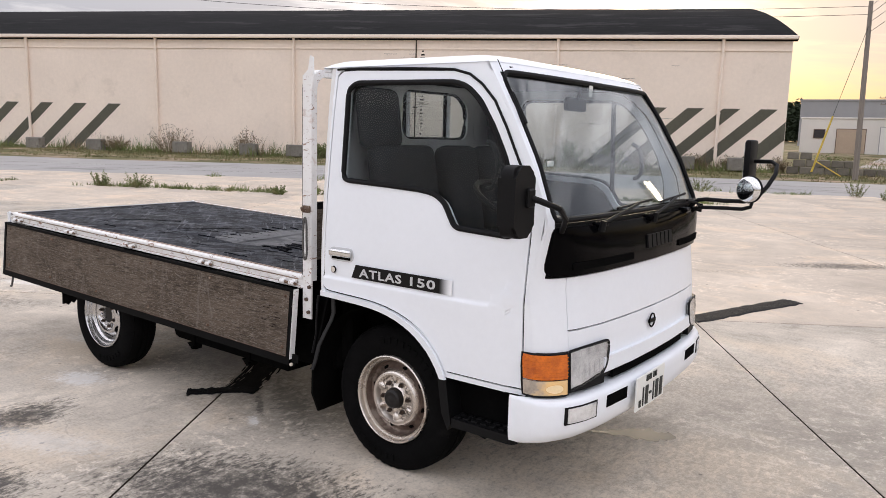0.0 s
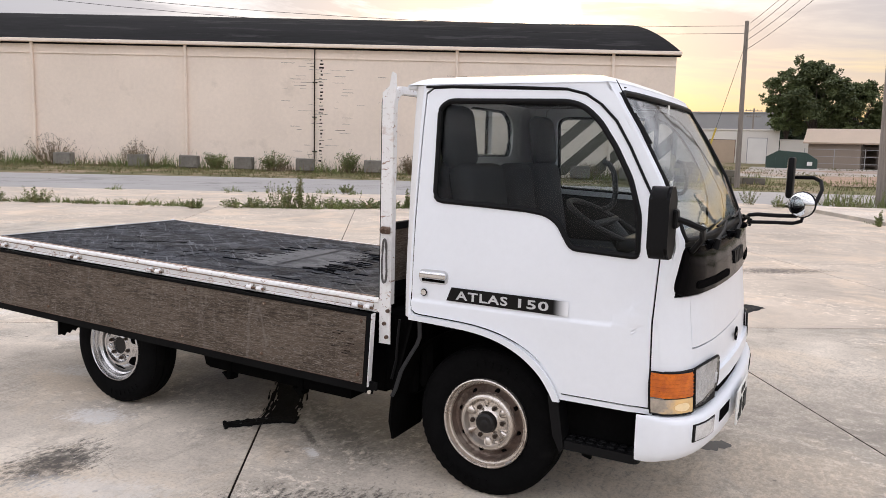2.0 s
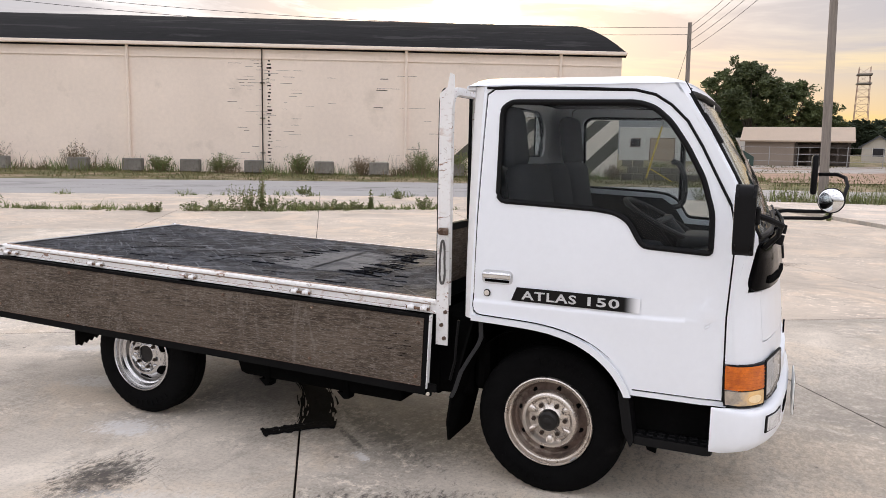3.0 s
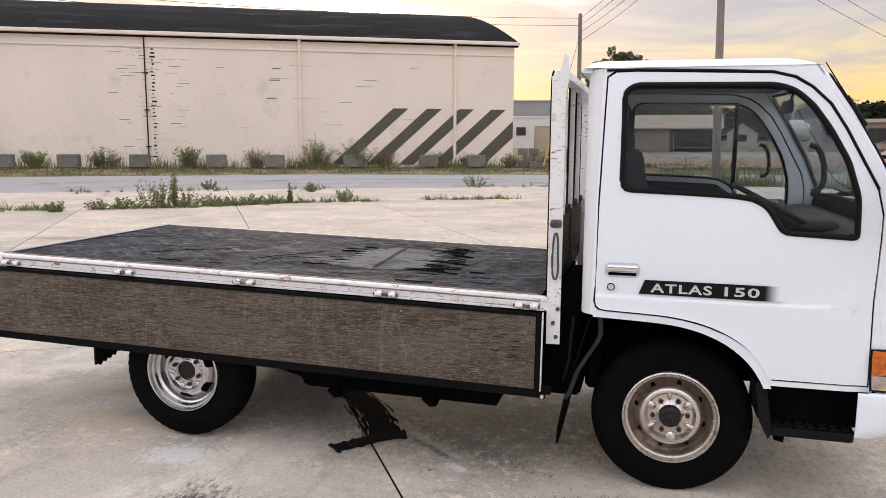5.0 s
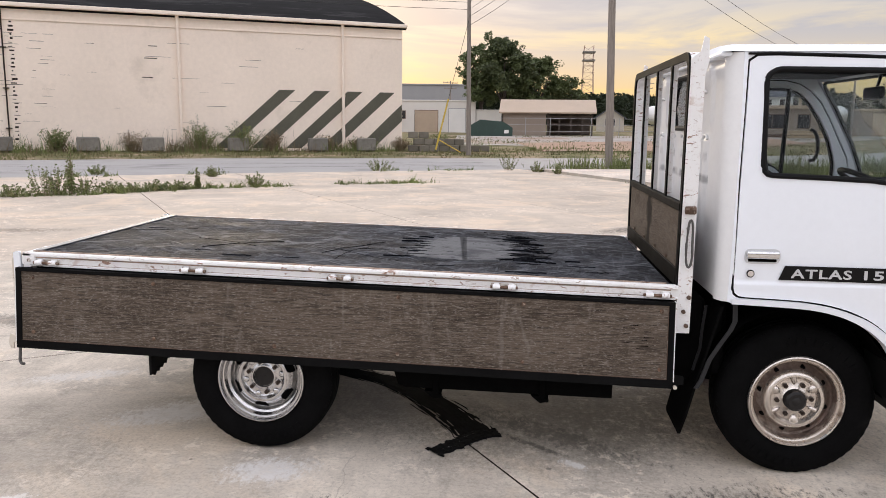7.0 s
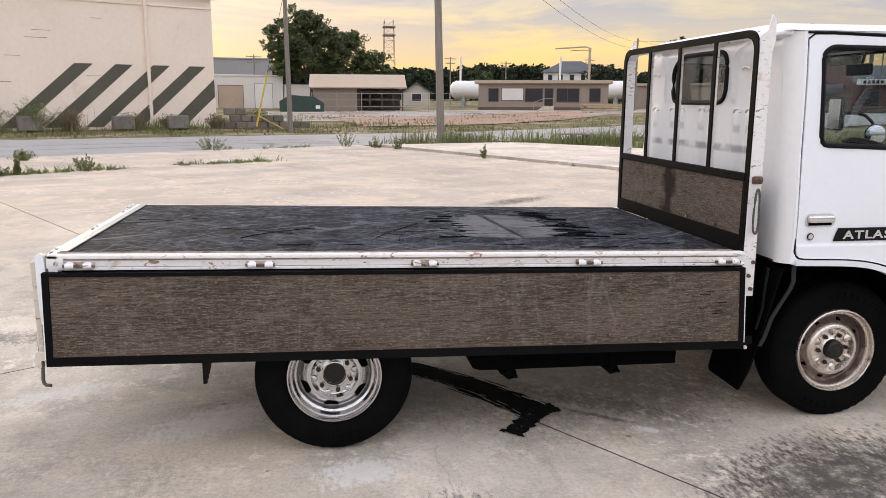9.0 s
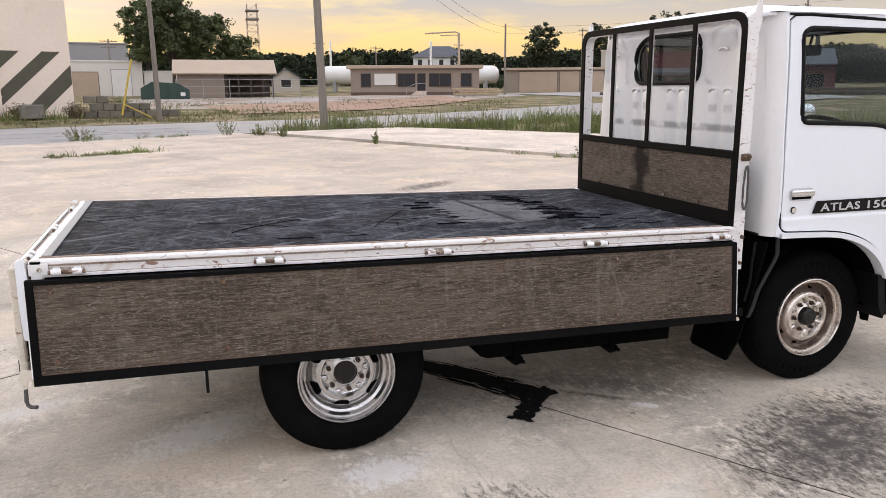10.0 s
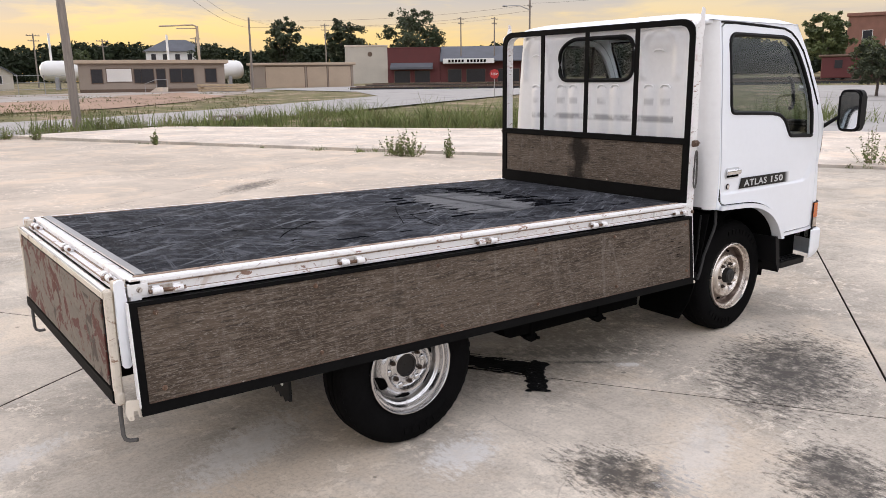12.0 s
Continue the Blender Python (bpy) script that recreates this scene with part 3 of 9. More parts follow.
# ---- truck materials ----
def layered(name, base, layers, rough, spec, bump_of=0, bump=(0.4, 0.003), big=None):
    """A surface from a base tone with layers (scale, turn, detail, distortion, from, to, depth, tone) laid over it."""
    m = bpy.data.materials.new(name)
    m.use_nodes = True
    n, l = m.node_tree.nodes, m.node_tree.links
    p = n["Principled BSDF"]
    tc = n.new("ShaderNodeTexCoord").outputs["Object"]
    rgb = n.new("ShaderNodeRGB")
    rgb.outputs[0].default_value = (*base, 1)
    col = rgb.outputs[0]
    heights = []
    for scale, turn, detail, warp, lo, hi, depth, tone in layers:
        mp, tn = n.new("ShaderNodeMapping"), n.new("ShaderNodeMapping")
        tn.inputs["Rotation"].default_value = (0, 0, radians(turn))
        mp.inputs["Scale"].default_value = scale
        l.new(tc, tn.inputs[0])
        l.new(tn.outputs[0], mp.inputs[0])
        t = n.new("ShaderNodeTexNoise")
        t.inputs["Scale"].default_value, t.inputs["Detail"].default_value, t.inputs["Roughness"].default_value, t.inputs["Distortion"].default_value = 1.0, detail, 0.68, warp
        l.new(mp.outputs[0], t.inputs["Vector"])
        mr = n.new("ShaderNodeMapRange")
        mr.inputs["From Min"].default_value, mr.inputs["From Max"].default_value, mr.inputs["To Max"].default_value = lo, hi, depth
        l.new(t.outputs[0], mr.inputs["Value"])
        mx = n.new("ShaderNodeMix")
        mx.data_type = "RGBA"
        mx.inputs[7].default_value = (*tone, 1)
        l.new(mr.outputs[0], mx.inputs[0])
        l.new(col, mx.inputs[6])
        col = mx.outputs[2]
        heights.append(t.outputs[0])
    l.new(col, p.inputs["Base Color"])
    rr = n.new("ShaderNodeMapRange")
    rr.inputs["From Min"].default_value, rr.inputs["From Max"].default_value = 0.3, 0.7
    rr.inputs["To Min"].default_value, rr.inputs["To Max"].default_value = rough
    l.new(heights[0], rr.inputs["Value"])
    l.new(rr.outputs[0], p.inputs["Roughness"])
    p.inputs["Specular IOR Level"].default_value = spec
    b = n.new("ShaderNodeBump")
    b.inputs["Strength"].default_value, b.inputs["Distance"].default_value = bump
    l.new(heights[bump_of], b.inputs["Height"])
    l.new(b.outputs[0], p.inputs["Normal"])
    return m


m_white = material("white_truck_paint", (0.845, 0.875, 0.92), 0.32, 0, 0.025, 1.2, 30.0, 0.015, coat=0.25)
m_white_dirty = material("white_paint_with_dust", (0.78, 0.78, 0.78), 0.45, 0, 0.05, 3.0, 30.0, 0.03, dirt=(0.50, 0.48, 0.45), dirt_at=0.63, dirt_soft=0.25, dirt_scale=3.0)
def rear_paint():
    """White paint with a smeared grey dust line where cargo has rubbed."""
    m = material("rubbed_white_paint", (0.78, 0.78, 0.785), 0.4, 0, 0.05, 3.0, 30.0, 0.03, dirt=(0.52, 0.51, 0.49), dirt_at=0.64, dirt_soft=0.25, dirt_scale=3.0)
    n, l = m.node_tree.nodes, m.node_tree.links
    p = n["Principled BSDF"]
    col = p.inputs["Base Color"].links[0].from_socket
    tc = n.new("ShaderNodeTexCoord").outputs["Object"]
    sep = n.new("ShaderNodeSeparateXYZ")
    l.new(tc, sep.inputs[0])
    nz = n.new("ShaderNodeTexNoise")
    nz.inputs["Scale"].default_value, nz.inputs["Detail"].default_value = 7.0, 4
    l.new(tc, nz.inputs["Vector"])
    for z, half, depth, spots in ((1.342, 0.026, 0.95, ()), (1.445, 0.028, 0.5, (0.603, 0.363, 0.249, 0.003, -0.109, -0.371, -0.490))):
        d = n.new("ShaderNodeMath")
        d.operation = "SUBTRACT"
        d.inputs[1].default_value = z
        l.new(sep.outputs[2], d.inputs[0])
        ab = n.new("ShaderNodeMath")
        ab.operation = "ABSOLUTE"
        l.new(d.outputs[0], ab.inputs[0])
        mr = n.new("ShaderNodeMapRange")
        mr.inputs["From Min"].default_value, mr.inputs["From Max"].default_value = half * 0.4, half
        mr.inputs["To Min"].default_value, mr.inputs["To Max"].default_value = depth, 0.0
        l.new(ab.outputs[0], mr.inputs["Value"])
        th = n.new("ShaderNodeMapRange")
        th.inputs["From Min"].default_value, th.inputs["From Max"].default_value = 0.34, 0.50
        l.new(nz.outputs[0], th.inputs["Value"])
        mu = n.new("ShaderNodeMath")
        mu.operation = "MULTIPLY"
        mu.use_clamp = True
        l.new(mr.outputs[0], mu.inputs[0])
        l.new(th.outputs[0], mu.inputs[1])
        # kept to the rubbed width, or to the spots under the pressed lips
        keep = None
        for c, wide in [(c, 0.036) for c in spots] or [(0.05, 0.60)]:
            df = n.new("ShaderNodeMath")
            df.operation = "COMPARE"
            df.inputs[1].default_value, df.inputs[2].default_value = c, wide
            l.new(sep.outputs[1], df.inputs[0])
            if keep is None:
                keep = df
                continue
            top_ = n.new("ShaderNodeMath")
            top_.operation = "MAXIMUM"
            l.new(keep.outputs[0], top_.inputs[0])
            l.new(df.outputs[0], top_.inputs[1])
            keep = top_
        within = n.new("ShaderNodeMath")
        within.operation = "MULTIPLY"
        l.new(mu.outputs[0], within.inputs[0])
        l.new(keep.outputs[0], within.inputs[1])
        mu = within
        mx = n.new("ShaderNodeMix")
        mx.data_type = "RGBA"
        mx.inputs[7].default_value = (0.34, 0.34, 0.35, 1)
        l.new(mu.outputs[0], mx.inputs[0])
        l.new(col, mx.inputs[6])
        col = mx.outputs[2]
    l.new(col, p.inputs["Base Color"])
    return m


m_rear = rear_paint()
m_white_rust = layered("white_paint_with_rust", (0.83, 0.825, 0.82), [
    ((3, 3, 5), 0, 8, 0.6, 0.52, 0.68, 0.2, (0.70, 0.61, 0.55)),
    ((16, 16, 40), 0, 9, 0.9, 0.60, 0.635, 0.9, (0.24, 0.115, 0.065)),
    ((7, 7, 12), 0, 7, 0.7, 0.59, 0.66, 0.45, (0.48, 0.33, 0.25)),
    ((60, 60, 60), 0, 4, 0, 0.57, 0.70, 0.4, (0.45, 0.38, 0.32))], (0.4, 0.65), 0.4, 1, (0.3, 0.003))
m_rust = material("rusty_steel", (0.12, 0.078, 0.055), 0.8, 0.2, 0.4, 20.0, 90.0, 0.4, dirt=(0.60, 0.55, 0.48), dirt_at=0.58, dirt_scale=22.0)
m_black = material("black_plastic", (0.006, 0.006, 0.0065), 0.55, 0, 0.2, 8.0, 80.0, 0.05, spec=0.14)
m_gloss_black = material("gloss_black_trim", (0.002, 0.002, 0.0024), 0.14, 0, 0.2, 5.0, 60.0, 0.003, spec=0.03)
m_stay = material("dark_grey_painted_steel", (0.028, 0.028, 0.029), 0.6, 0, 0.2, 8.0, 60.0, 0.05, spec=0.15)
m_rubber = material("tyre_rubber", (0.005, 0.005, 0.0052), 0.8, 0, 0.35, 9.0, 70.0, 0.1, dirt=(0.010, 0.0095, 0.0095), dirt_at=0.62, dirt_scale=5.0, spec=0.03)
m_chassis = material("chassis_black", (0.004, 0.004, 0.004), 0.9, 0, 0.4, 6.0, 40.0, 0.1, spec=0.01)
m_black_frame = material("worn_black_paint", (0.006, 0.006, 0.006), 0.6, 0, 0.35, 6.0, 60.0, 0.1, dirt=(0.05, 0.045, 0.04), dirt_at=0.71, dirt_scale=9.0, spec=0.04)
m_rim = material("dusty_silver_rim", (0.70, 0.645, 0.59), 0.27, 0.9, 0.12, 5.0, 60.0, 0.03, dirt=(0.20, 0.13, 0.09), dirt_at=0.60, dirt_soft=0.16, dirt_scale=8.0)
m_rim_rust = material("brown_rim_rust", (0.19, 0.14, 0.115), 0.55, 0.5, 0.5, 14.0, 60.0, 0.1, dirt=(0.42, 0.36, 0.31), dirt_at=0.52, dirt_scale=9.0)
m_rim_shade = material("shaded_rim_well", (0.30, 0.29, 0.28), 0.45, 0.8, 0.3, 9.0, 60.0, 0.05, dirt=(0.14, 0.11, 0.09), dirt_at=0.58, dirt_scale=12.0)
m_nut = material("rusty_dark_nut", (0.060, 0.043, 0.034), 0.55, 0.6, 0.3, 30.0, 90.0, 0.1)
m_hub = material("greasy_dark_hub", (0.012, 0.0105, 0.010), 0.5, 0.1, 0.5, 25.0, 90.0, 0.15, spec=0.4)
m_rim_silver = material("silver_rim", (0.60, 0.595, 0.595), 0.20, 0.95, 0.10, 6.0, 60.0, 0.03, dirt=(0.24, 0.21, 0.19), dirt_at=0.60, dirt_soft=0.15, dirt_scale=11.0)
m_chrome = material("chrome", (0.75, 0.75, 0.75), 0.12, 1.0, 0.03, 5, 40, 0.0)
# Warm patches stand for lamp glow inside the lens, put into the colour.
m_sidelamp = material("clear_side_lens", (0.50, 0.44, 0.37), 0.2, 0.45, 0.35, 14, 60, 0.6, coat=0.5, dirt=(0.98, 0.66, 0.30), dirt_at=0.47, dirt_soft=0.14, dirt_scale=7.0)
# Darker patches paint depth into the amber.
m_amber = material("amber_lens", (0.80, 0.165, 0.004), 0.14, 0.1, 0.45, 9, 30, 0.5, coat=0.6, dirt=(0.30, 0.045, 0.002), dirt_at=0.46, dirt_soft=0.25, dirt_scale=9.0)
m_painted_glow = material("warm_bulb_reflection", (0.97, 0.74, 0.44), 0.25, 0.1, 0.1, 20, 60, 0.2, coat=0.5)
m_handle = material("satin_handle_plate", (0.62, 0.63, 0.65), 0.35, 0.2, 0.05, 5, 40, 0.0)
m_cloth = material("grey_seat_cloth", (0.050, 0.051, 0.055), 0.9, 0, 0.2, 8, 40, 0, spec=0.1)
m_dash = material("dark_grey_dash", (0.009, 0.0092, 0.010), 0.6, 0, 0.2, 8, 100, 0.05)
m_decal_text = material("silver_lettering", (0.62, 0.63, 0.65), 0.35, 0.4, 0.03, 5, 40, 0)
def fading_strip():
    """Black foil that breaks up into white towards its front end."""
    m = material("fading_black_foil", (0.004, 0.004, 0.0045), 0.3, 0, 0.2, 5.0, 60.0, 0.0, spec=0.2)
    n, l = m.node_tree.nodes, m.node_tree.links
    p = n["Principled BSDF"]
    col = p.inputs["Base Color"].links[0].from_socket
    sep = n.new("ShaderNodeSeparateXYZ")
    l.new(n.new("ShaderNodeTexCoord").outputs["Object"], sep.inputs[0])
    mr = n.new("ShaderNodeMapRange")
    mr.interpolation_type = "SMOOTHSTEP"
    mr.inputs["From Min"].default_value, mr.inputs["From Max"].default_value = 2.845, 2.915
    l.new(sep.outputs[0], mr.inputs["Value"])
    mx = n.new("ShaderNodeMix")
    mx.data_type = "RGBA"
    mx.inputs[7].default_value = (0.86, 0.875, 0.90, 1)
    l.new(mr.outputs[0], mx.inputs[0])
    l.new(col, mx.inputs[6])
    l.new(mx.outputs[2], p.inputs["Base Color"])
    return m


m_strip = fading_strip()
m_plate = material("white_number_plate", (0.80, 0.80, 0.76), 0.4, 0, 0.03, 5, 40, 0)
m_plate_mark = material("dark_plate_marks", (0.006, 0.010, 0.008), 0.5, 0, 0.1, 5, 40, 0)


PLY = [((1.6, 1.6, 5.0), 0, 6, 0.4, 0.42, 0.60, 0.7, (0.128, 0.100, 0.077)),
       ((15, 15, 190), 0, 5, 0.3, 0.49, 0.59, 0.75, (0.175, 0.144, 0.116)),
       ((11, 11, 150), 0, 4, 0.4, 0.53, 0.64, 0.7, (0.030, 0.025, 0.021)),
       ((60, 60, 260), 0, 3, 0.0, 0.56, 0.64, 0.6, (0.27, 0.242, 0.215)),
       ((16, 16, 2.0), 0, 6, 1.0, 0.56, 0.68, 0.35, (0.22, 0.195, 0.17)),
       ((5.0, 5.0, 9.0), 0, 8, 0.8, 0.58, 0.68, 0.35, (0.03, 0.026, 0.022))]
m_ply = layered("weathered_plywood", (0.070, 0.053, 0.040), PLY, (0.95, 0.85), 0.12, 1, (0.7, 0.004))
m_ply_worn = layered("plywood_with_peeling_red_paint", (0.175, 0.150, 0.124), [
    ((2.5, 2.5, 3.0), 0, 7, 0.5, 0.42, 0.62, 0.8, (0.245, 0.215, 0.18)),
    ((8, 8, 20), 0, 8, 0.6, 0.54, 0.64, 0.7, (0.135, 0.115, 0.094)),
    ((5.5, 5.5, 6.5), 25, 10, 0.9, 0.520, 0.538, 0.95, (0.105, 0.030, 0.024)),
    ((60, 60, 120), 0, 4, 0, 0.52, 0.68, 0.5, (0.14, 0.12, 0.10)),
    ((7.0, 7.0, 5.0), 40, 9, 0.9, 0.585, 0.61, 0.9, (0.066, 0.050, 0.042)),
    ((26, 26, 18), 0, 8, 0.6, 0.60, 0.63, 0.9, (0.11, 0.036, 0.029))], (0.6, 0.85), 0.25, 2, (0.5, 0.006))


def stained_ply():
    """The headboard's plywood, with a dark run of oil down its middle."""
    m = layered("stained_plywood", (0.078, 0.059, 0.044), PLY, (0.95, 0.85), 0.12, 1, (0.7, 0.004))
    n, l = m.node_tree.nodes, m.node_tree.links
    p = n["Principled BSDF"]
    col = p.inputs["Base Color"].links[0].from_socket
    tc = n.new("ShaderNodeTexCoord").outputs["Object"]
    sep = n.new("ShaderNodeSeparateXYZ")
    l.new(tc, sep.inputs[0])
    nz = n.new("ShaderNodeTexNoise")
    nz.inputs["Scale"].default_value, nz.inputs["Detail"].default_value = 9.0, 6
    l.new(tc, nz.inputs["Vector"])
    ad = n.new("ShaderNodeMath")
    ad.operation = "MULTIPLY_ADD"
    ad.inputs[1].default_value, ad.inputs[2].default_value = 0.22, -0.16
    l.new(nz.outputs[0], ad.inputs[0])
    sm = n.new("ShaderNodeMath")
    sm.operation = "ADD"
    l.new(sep.outputs[1], sm.inputs[0])
    l.new(ad.outputs[0], sm.inputs[1])
    ab = n.new("ShaderNodeMath")
    ab.operation = "ABSOLUTE"
    l.new(sm.outputs[0], ab.inputs[0])
    mr = n.new("ShaderNodeMapRange")
    mr.inputs["From Min"].default_value, mr.inputs["From Max"].default_value = 0.045, 0.10
    mr.inputs["To Min"].default_value, mr.inputs["To Max"].default_value = 0.9, 0.0
    l.new(ab.outputs[0], mr.inputs["Value"])
    mx = n.new("ShaderNodeMix")
    mx.data_type = "RGBA"
    mx.inputs[7].default_value = (0.016, 0.013, 0.011, 1)
    l.new(mr.outputs[0], mx.inputs[0])
    l.new(col, mx.inputs[6])
    l.new(mx.outputs[2], p.inputs["Base Color"])
    return m


m_ply_head = stained_ply()
SCUFF = (0.145, 0.152, 0.170)
m_bed = layered("scuffed_black_bed_sheet", (0.0125, 0.0134, 0.0165), [
    ((1.1, 1.9, 1), 18, 10, 1.0, 0.44, 0.62, 0.85, (0.036, 0.0385, 0.046)),
    ((3.2, 6.5, 1), 34, 10, 1.6, 0.51, 0.66, 0.50, SCUFF),
    ((7, 3.2, 1), 20, 10, 2.0, 0.52, 0.66, 0.50, SCUFF),
    ((5.0, 4.5, 1), 55, 10, 1.4, 0.52, 0.64, 0.5, (0.070, 0.075, 0.087)),
    ((2.0, 30, 1), -32, 6, 0.9, 0.565, 0.62, 0.75, (0.16, 0.168, 0.185)),
    ((2.2, 34, 1), 41, 6, 0.7, 0.585, 0.63, 0.75, (0.15, 0.157, 0.172)),
    ((30, 2.0, 1), 6, 6, 0.8, 0.60, 0.64, 0.6, (0.11, 0.116, 0.13)),
    ((3.6, 5.5, 1), 12, 10, 1.1, 0.53, 0.60, 0.75, (0.007, 0.0075, 0.009)),
    ((40, 60, 1), 5, 4, 0.3, 0.54, 0.66, 0.5, (0.075, 0.08, 0.092))], (0.50, 0.90), 0.04, 1, (1.0, 0.012))
m_patch = layered("worn_grey_bed_patch", (0.135, 0.137, 0.142), [
    ((3.4, 4.6, 1), 20, 10, 1.0, 0.49, 0.60, 0.75, (0.060, 0.062, 0.068)),
    ((5, 40, 1), 14, 6, 0.9, 0.55, 0.64, 0.7, (0.19, 0.195, 0.205)),
    ((6, 8, 1), 50, 9, 1.2, 0.56, 0.62, 0.8, (0.026, 0.027, 0.031)),
    ((50, 90, 1), 0, 4, 0.2, 0.54, 0.70, 0.5, (0.055, 0.057, 0.063))], (0.6, 0.85), 0.04, 1, (0.6, 0.005))
m_flake = layered("torn_black_sheet", (0.008, 0.0085, 0.0105), [
    ((6, 30, 1), 5, 6, 0.6, 0.52, 0.64, 0.8, (0.040, 0.043, 0.052)),
    ((40, 90, 1), 0, 4, 0.2, 0.54, 0.70, 0.5, (0.03, 0.032, 0.038))], (0.6, 0.9), 0.02, 0, (0.6, 0.004))
m_hinge = layered("stained_white_hinge", (0.62, 0.585, 0.54), [
    ((22, 22, 22), 0, 7, 0.6, 0.46, 0.60, 0.8, (0.34, 0.27, 0.21)),
    ((34, 34, 34), 0, 6, 0.5, 0.56, 0.62, 0.9, (0.10, 0.06, 0.042))], (0.4, 0.7), 0.35, 1, (0.3, 0.002))
m_pin = layered("rusty_hinge_pin", (0.16, 0.095, 0.062), [
    ((30, 30, 30), 0, 6, 0.5, 0.46, 0.60, 0.8, (0.055, 0.036, 0.026)),
    ((44, 44, 44), 0, 6, 0.5, 0.56, 0.64, 0.7, (0.50, 0.42, 0.34))], (0.5, 0.8), 0.3, 1, (0.3, 0.002))
m_cream = layered("cream_paint_with_rust", (0.66, 0.60, 0.51), [
    ((4, 4, 4), 0, 8, 0.6, 0.50, 0.68, 0.6, (0.52, 0.45, 0.36)),
    ((11, 11, 16), 0, 9, 0.8, 0.585, 0.63, 0.9, (0.22, 0.105, 0.055)),
    ((60, 60, 60), 0, 4, 0, 0.55, 0.70, 0.5, (0.35, 0.27, 0.20))], (0.45, 0.7), 0.35, 1, (0.3, 0.003))


def glass(name, tint, gloss=0.9, gain=0.85, power=4.0, base=0.014):
    """Thin tinted pane: it lets light through and mirrors more at a grazing angle."""
    m = bpy.data.materials.new(name)
    m.use_nodes = True
    n, l = m.node_tree.nodes, m.node_tree.links
    n.clear()
    out = n.new("ShaderNodeOutputMaterial")
    tr, gl, mix, fr = n.new("ShaderNodeBsdfTransparent"), n.new("ShaderNodeBsdfGlossy"), n.new("ShaderNodeMixShader"), n.new("ShaderNodeLayerWeight")
    tr.inputs[0].default_value = (*tint, 1)
    gl.inputs["Color"].default_value = (gloss, gloss, gloss, 1)
    gl.inputs["Roughness"].default_value = 0.02
    fr.inputs["Blend"].default_value = 0.5
    pw = n.new("ShaderNodeMath")
    pw.operation = "POWER"
    pw.inputs[1].default_value = power
    ma = n.new("ShaderNodeMath")
    ma.operation = "MULTIPLY_ADD"
    ma.inputs[1].default_value, ma.inputs[2].default_value = gain, base
    l.new(fr.outputs["Facing"], pw.inputs[0])
    l.new(pw.outputs[0], ma.inputs[0])
    l.new(ma.outputs[0], mix.inputs[0])
    l.new(tr.outputs[0], mix.inputs[1])
    l.new(gl.outputs[0], mix.inputs[2])
    l.new(mix.outputs[0], out.inputs[0])
    return m


m_glass = glass("tinted_window_glass", (0.82, 0.845, 0.85))
m_windscreen = glass("windscreen_glass", (0.86, 0.895, 0.90), 0.9, 0.55, 4.0, 0.055)
m_reflector = material("lamp_reflector", (0.90, 0.90, 0.90), 0.18, 0.35, 0.10, 30, 160, 0.8, dirt=(0.42, 0.43, 0.44), dirt_at=0.46, dirt_soft=0.25, dirt_scale=8.0)
m_lens = glass("clear_lamp_lens", (0.95, 0.95, 0.95))
m_mirror = material("mirror_glass", (0.85, 0.86, 0.87), 0.02, 1.0, 0.0, 5, 40, 0)

# ---- truck shape ----
truck = thing("truck", (0, 0.14, 0), 0, "white flatbed truck with lowered plywood sides, parked on the lot", "truck")


def table(z, rows):
    for (a, u), (b, v) in zip(rows, rows[1:]):
        if z <= b:
            return u + (v - u) * max(0.0, (z - a) / (b - a))
    return rows[-1][1]


def half_width(z):
    return table(z, [(0.3, 0.838), (0.7, 0.849), (0.95, 0.852), (1.1, 0.848), (1.25, 0.839), (1.5, 0.821), (1.7, 0.804), (1.9, 0.780), (2.0, 0.768)])


def nose(z):
    return table(z, [(0.3, 3.48), (0.6, 3.488), (0.8, 3.478), (1.05, 3.45), (1.25, 3.425), (1.5, 3.318), (1.72, 3.19), (1.9, 3.068), (2.0, 2.99)])


def tuck(u):
    return table(abs(u), [(0, 0), (0.3, 0.005), (0.6, 0.022), (0.8, 0.05), (0.9, 0.082), (0.95, 0.108), (0.98, 0.135), (1.0, 0.168)])


def tuck_scale(z):
    return table(z, [(0.3, 1.0), (1.02, 1.0), (1.3, 0.38), (2.0, 0.33)])


def front_at(u, z, out=0.0):
    """A point of the cab's front, u from -1 (right side) to 1 across."""
    s = tuck_scale(z)
    return Vector((nose(z) - tuck(u) * s + out, u * half_width(z), z))


def edge_x(z):
    return front_at(1, z).x


def side_at(x, z, out=0.0, sign=-1):
    y = half_width(z)
    # raised lower skin of the door with a swept end
    top = 0.925 + (0.10 * max(0.0, (x - 3.06) / 0.13) ** 2 if x > 3.06 else 0.0)
    if 2.15 < x < 3.19:
        y += 0.009 * min(1.0, max(0.0, (top - z) / 0.012))
    return Vector((x, sign * (y + out), z))


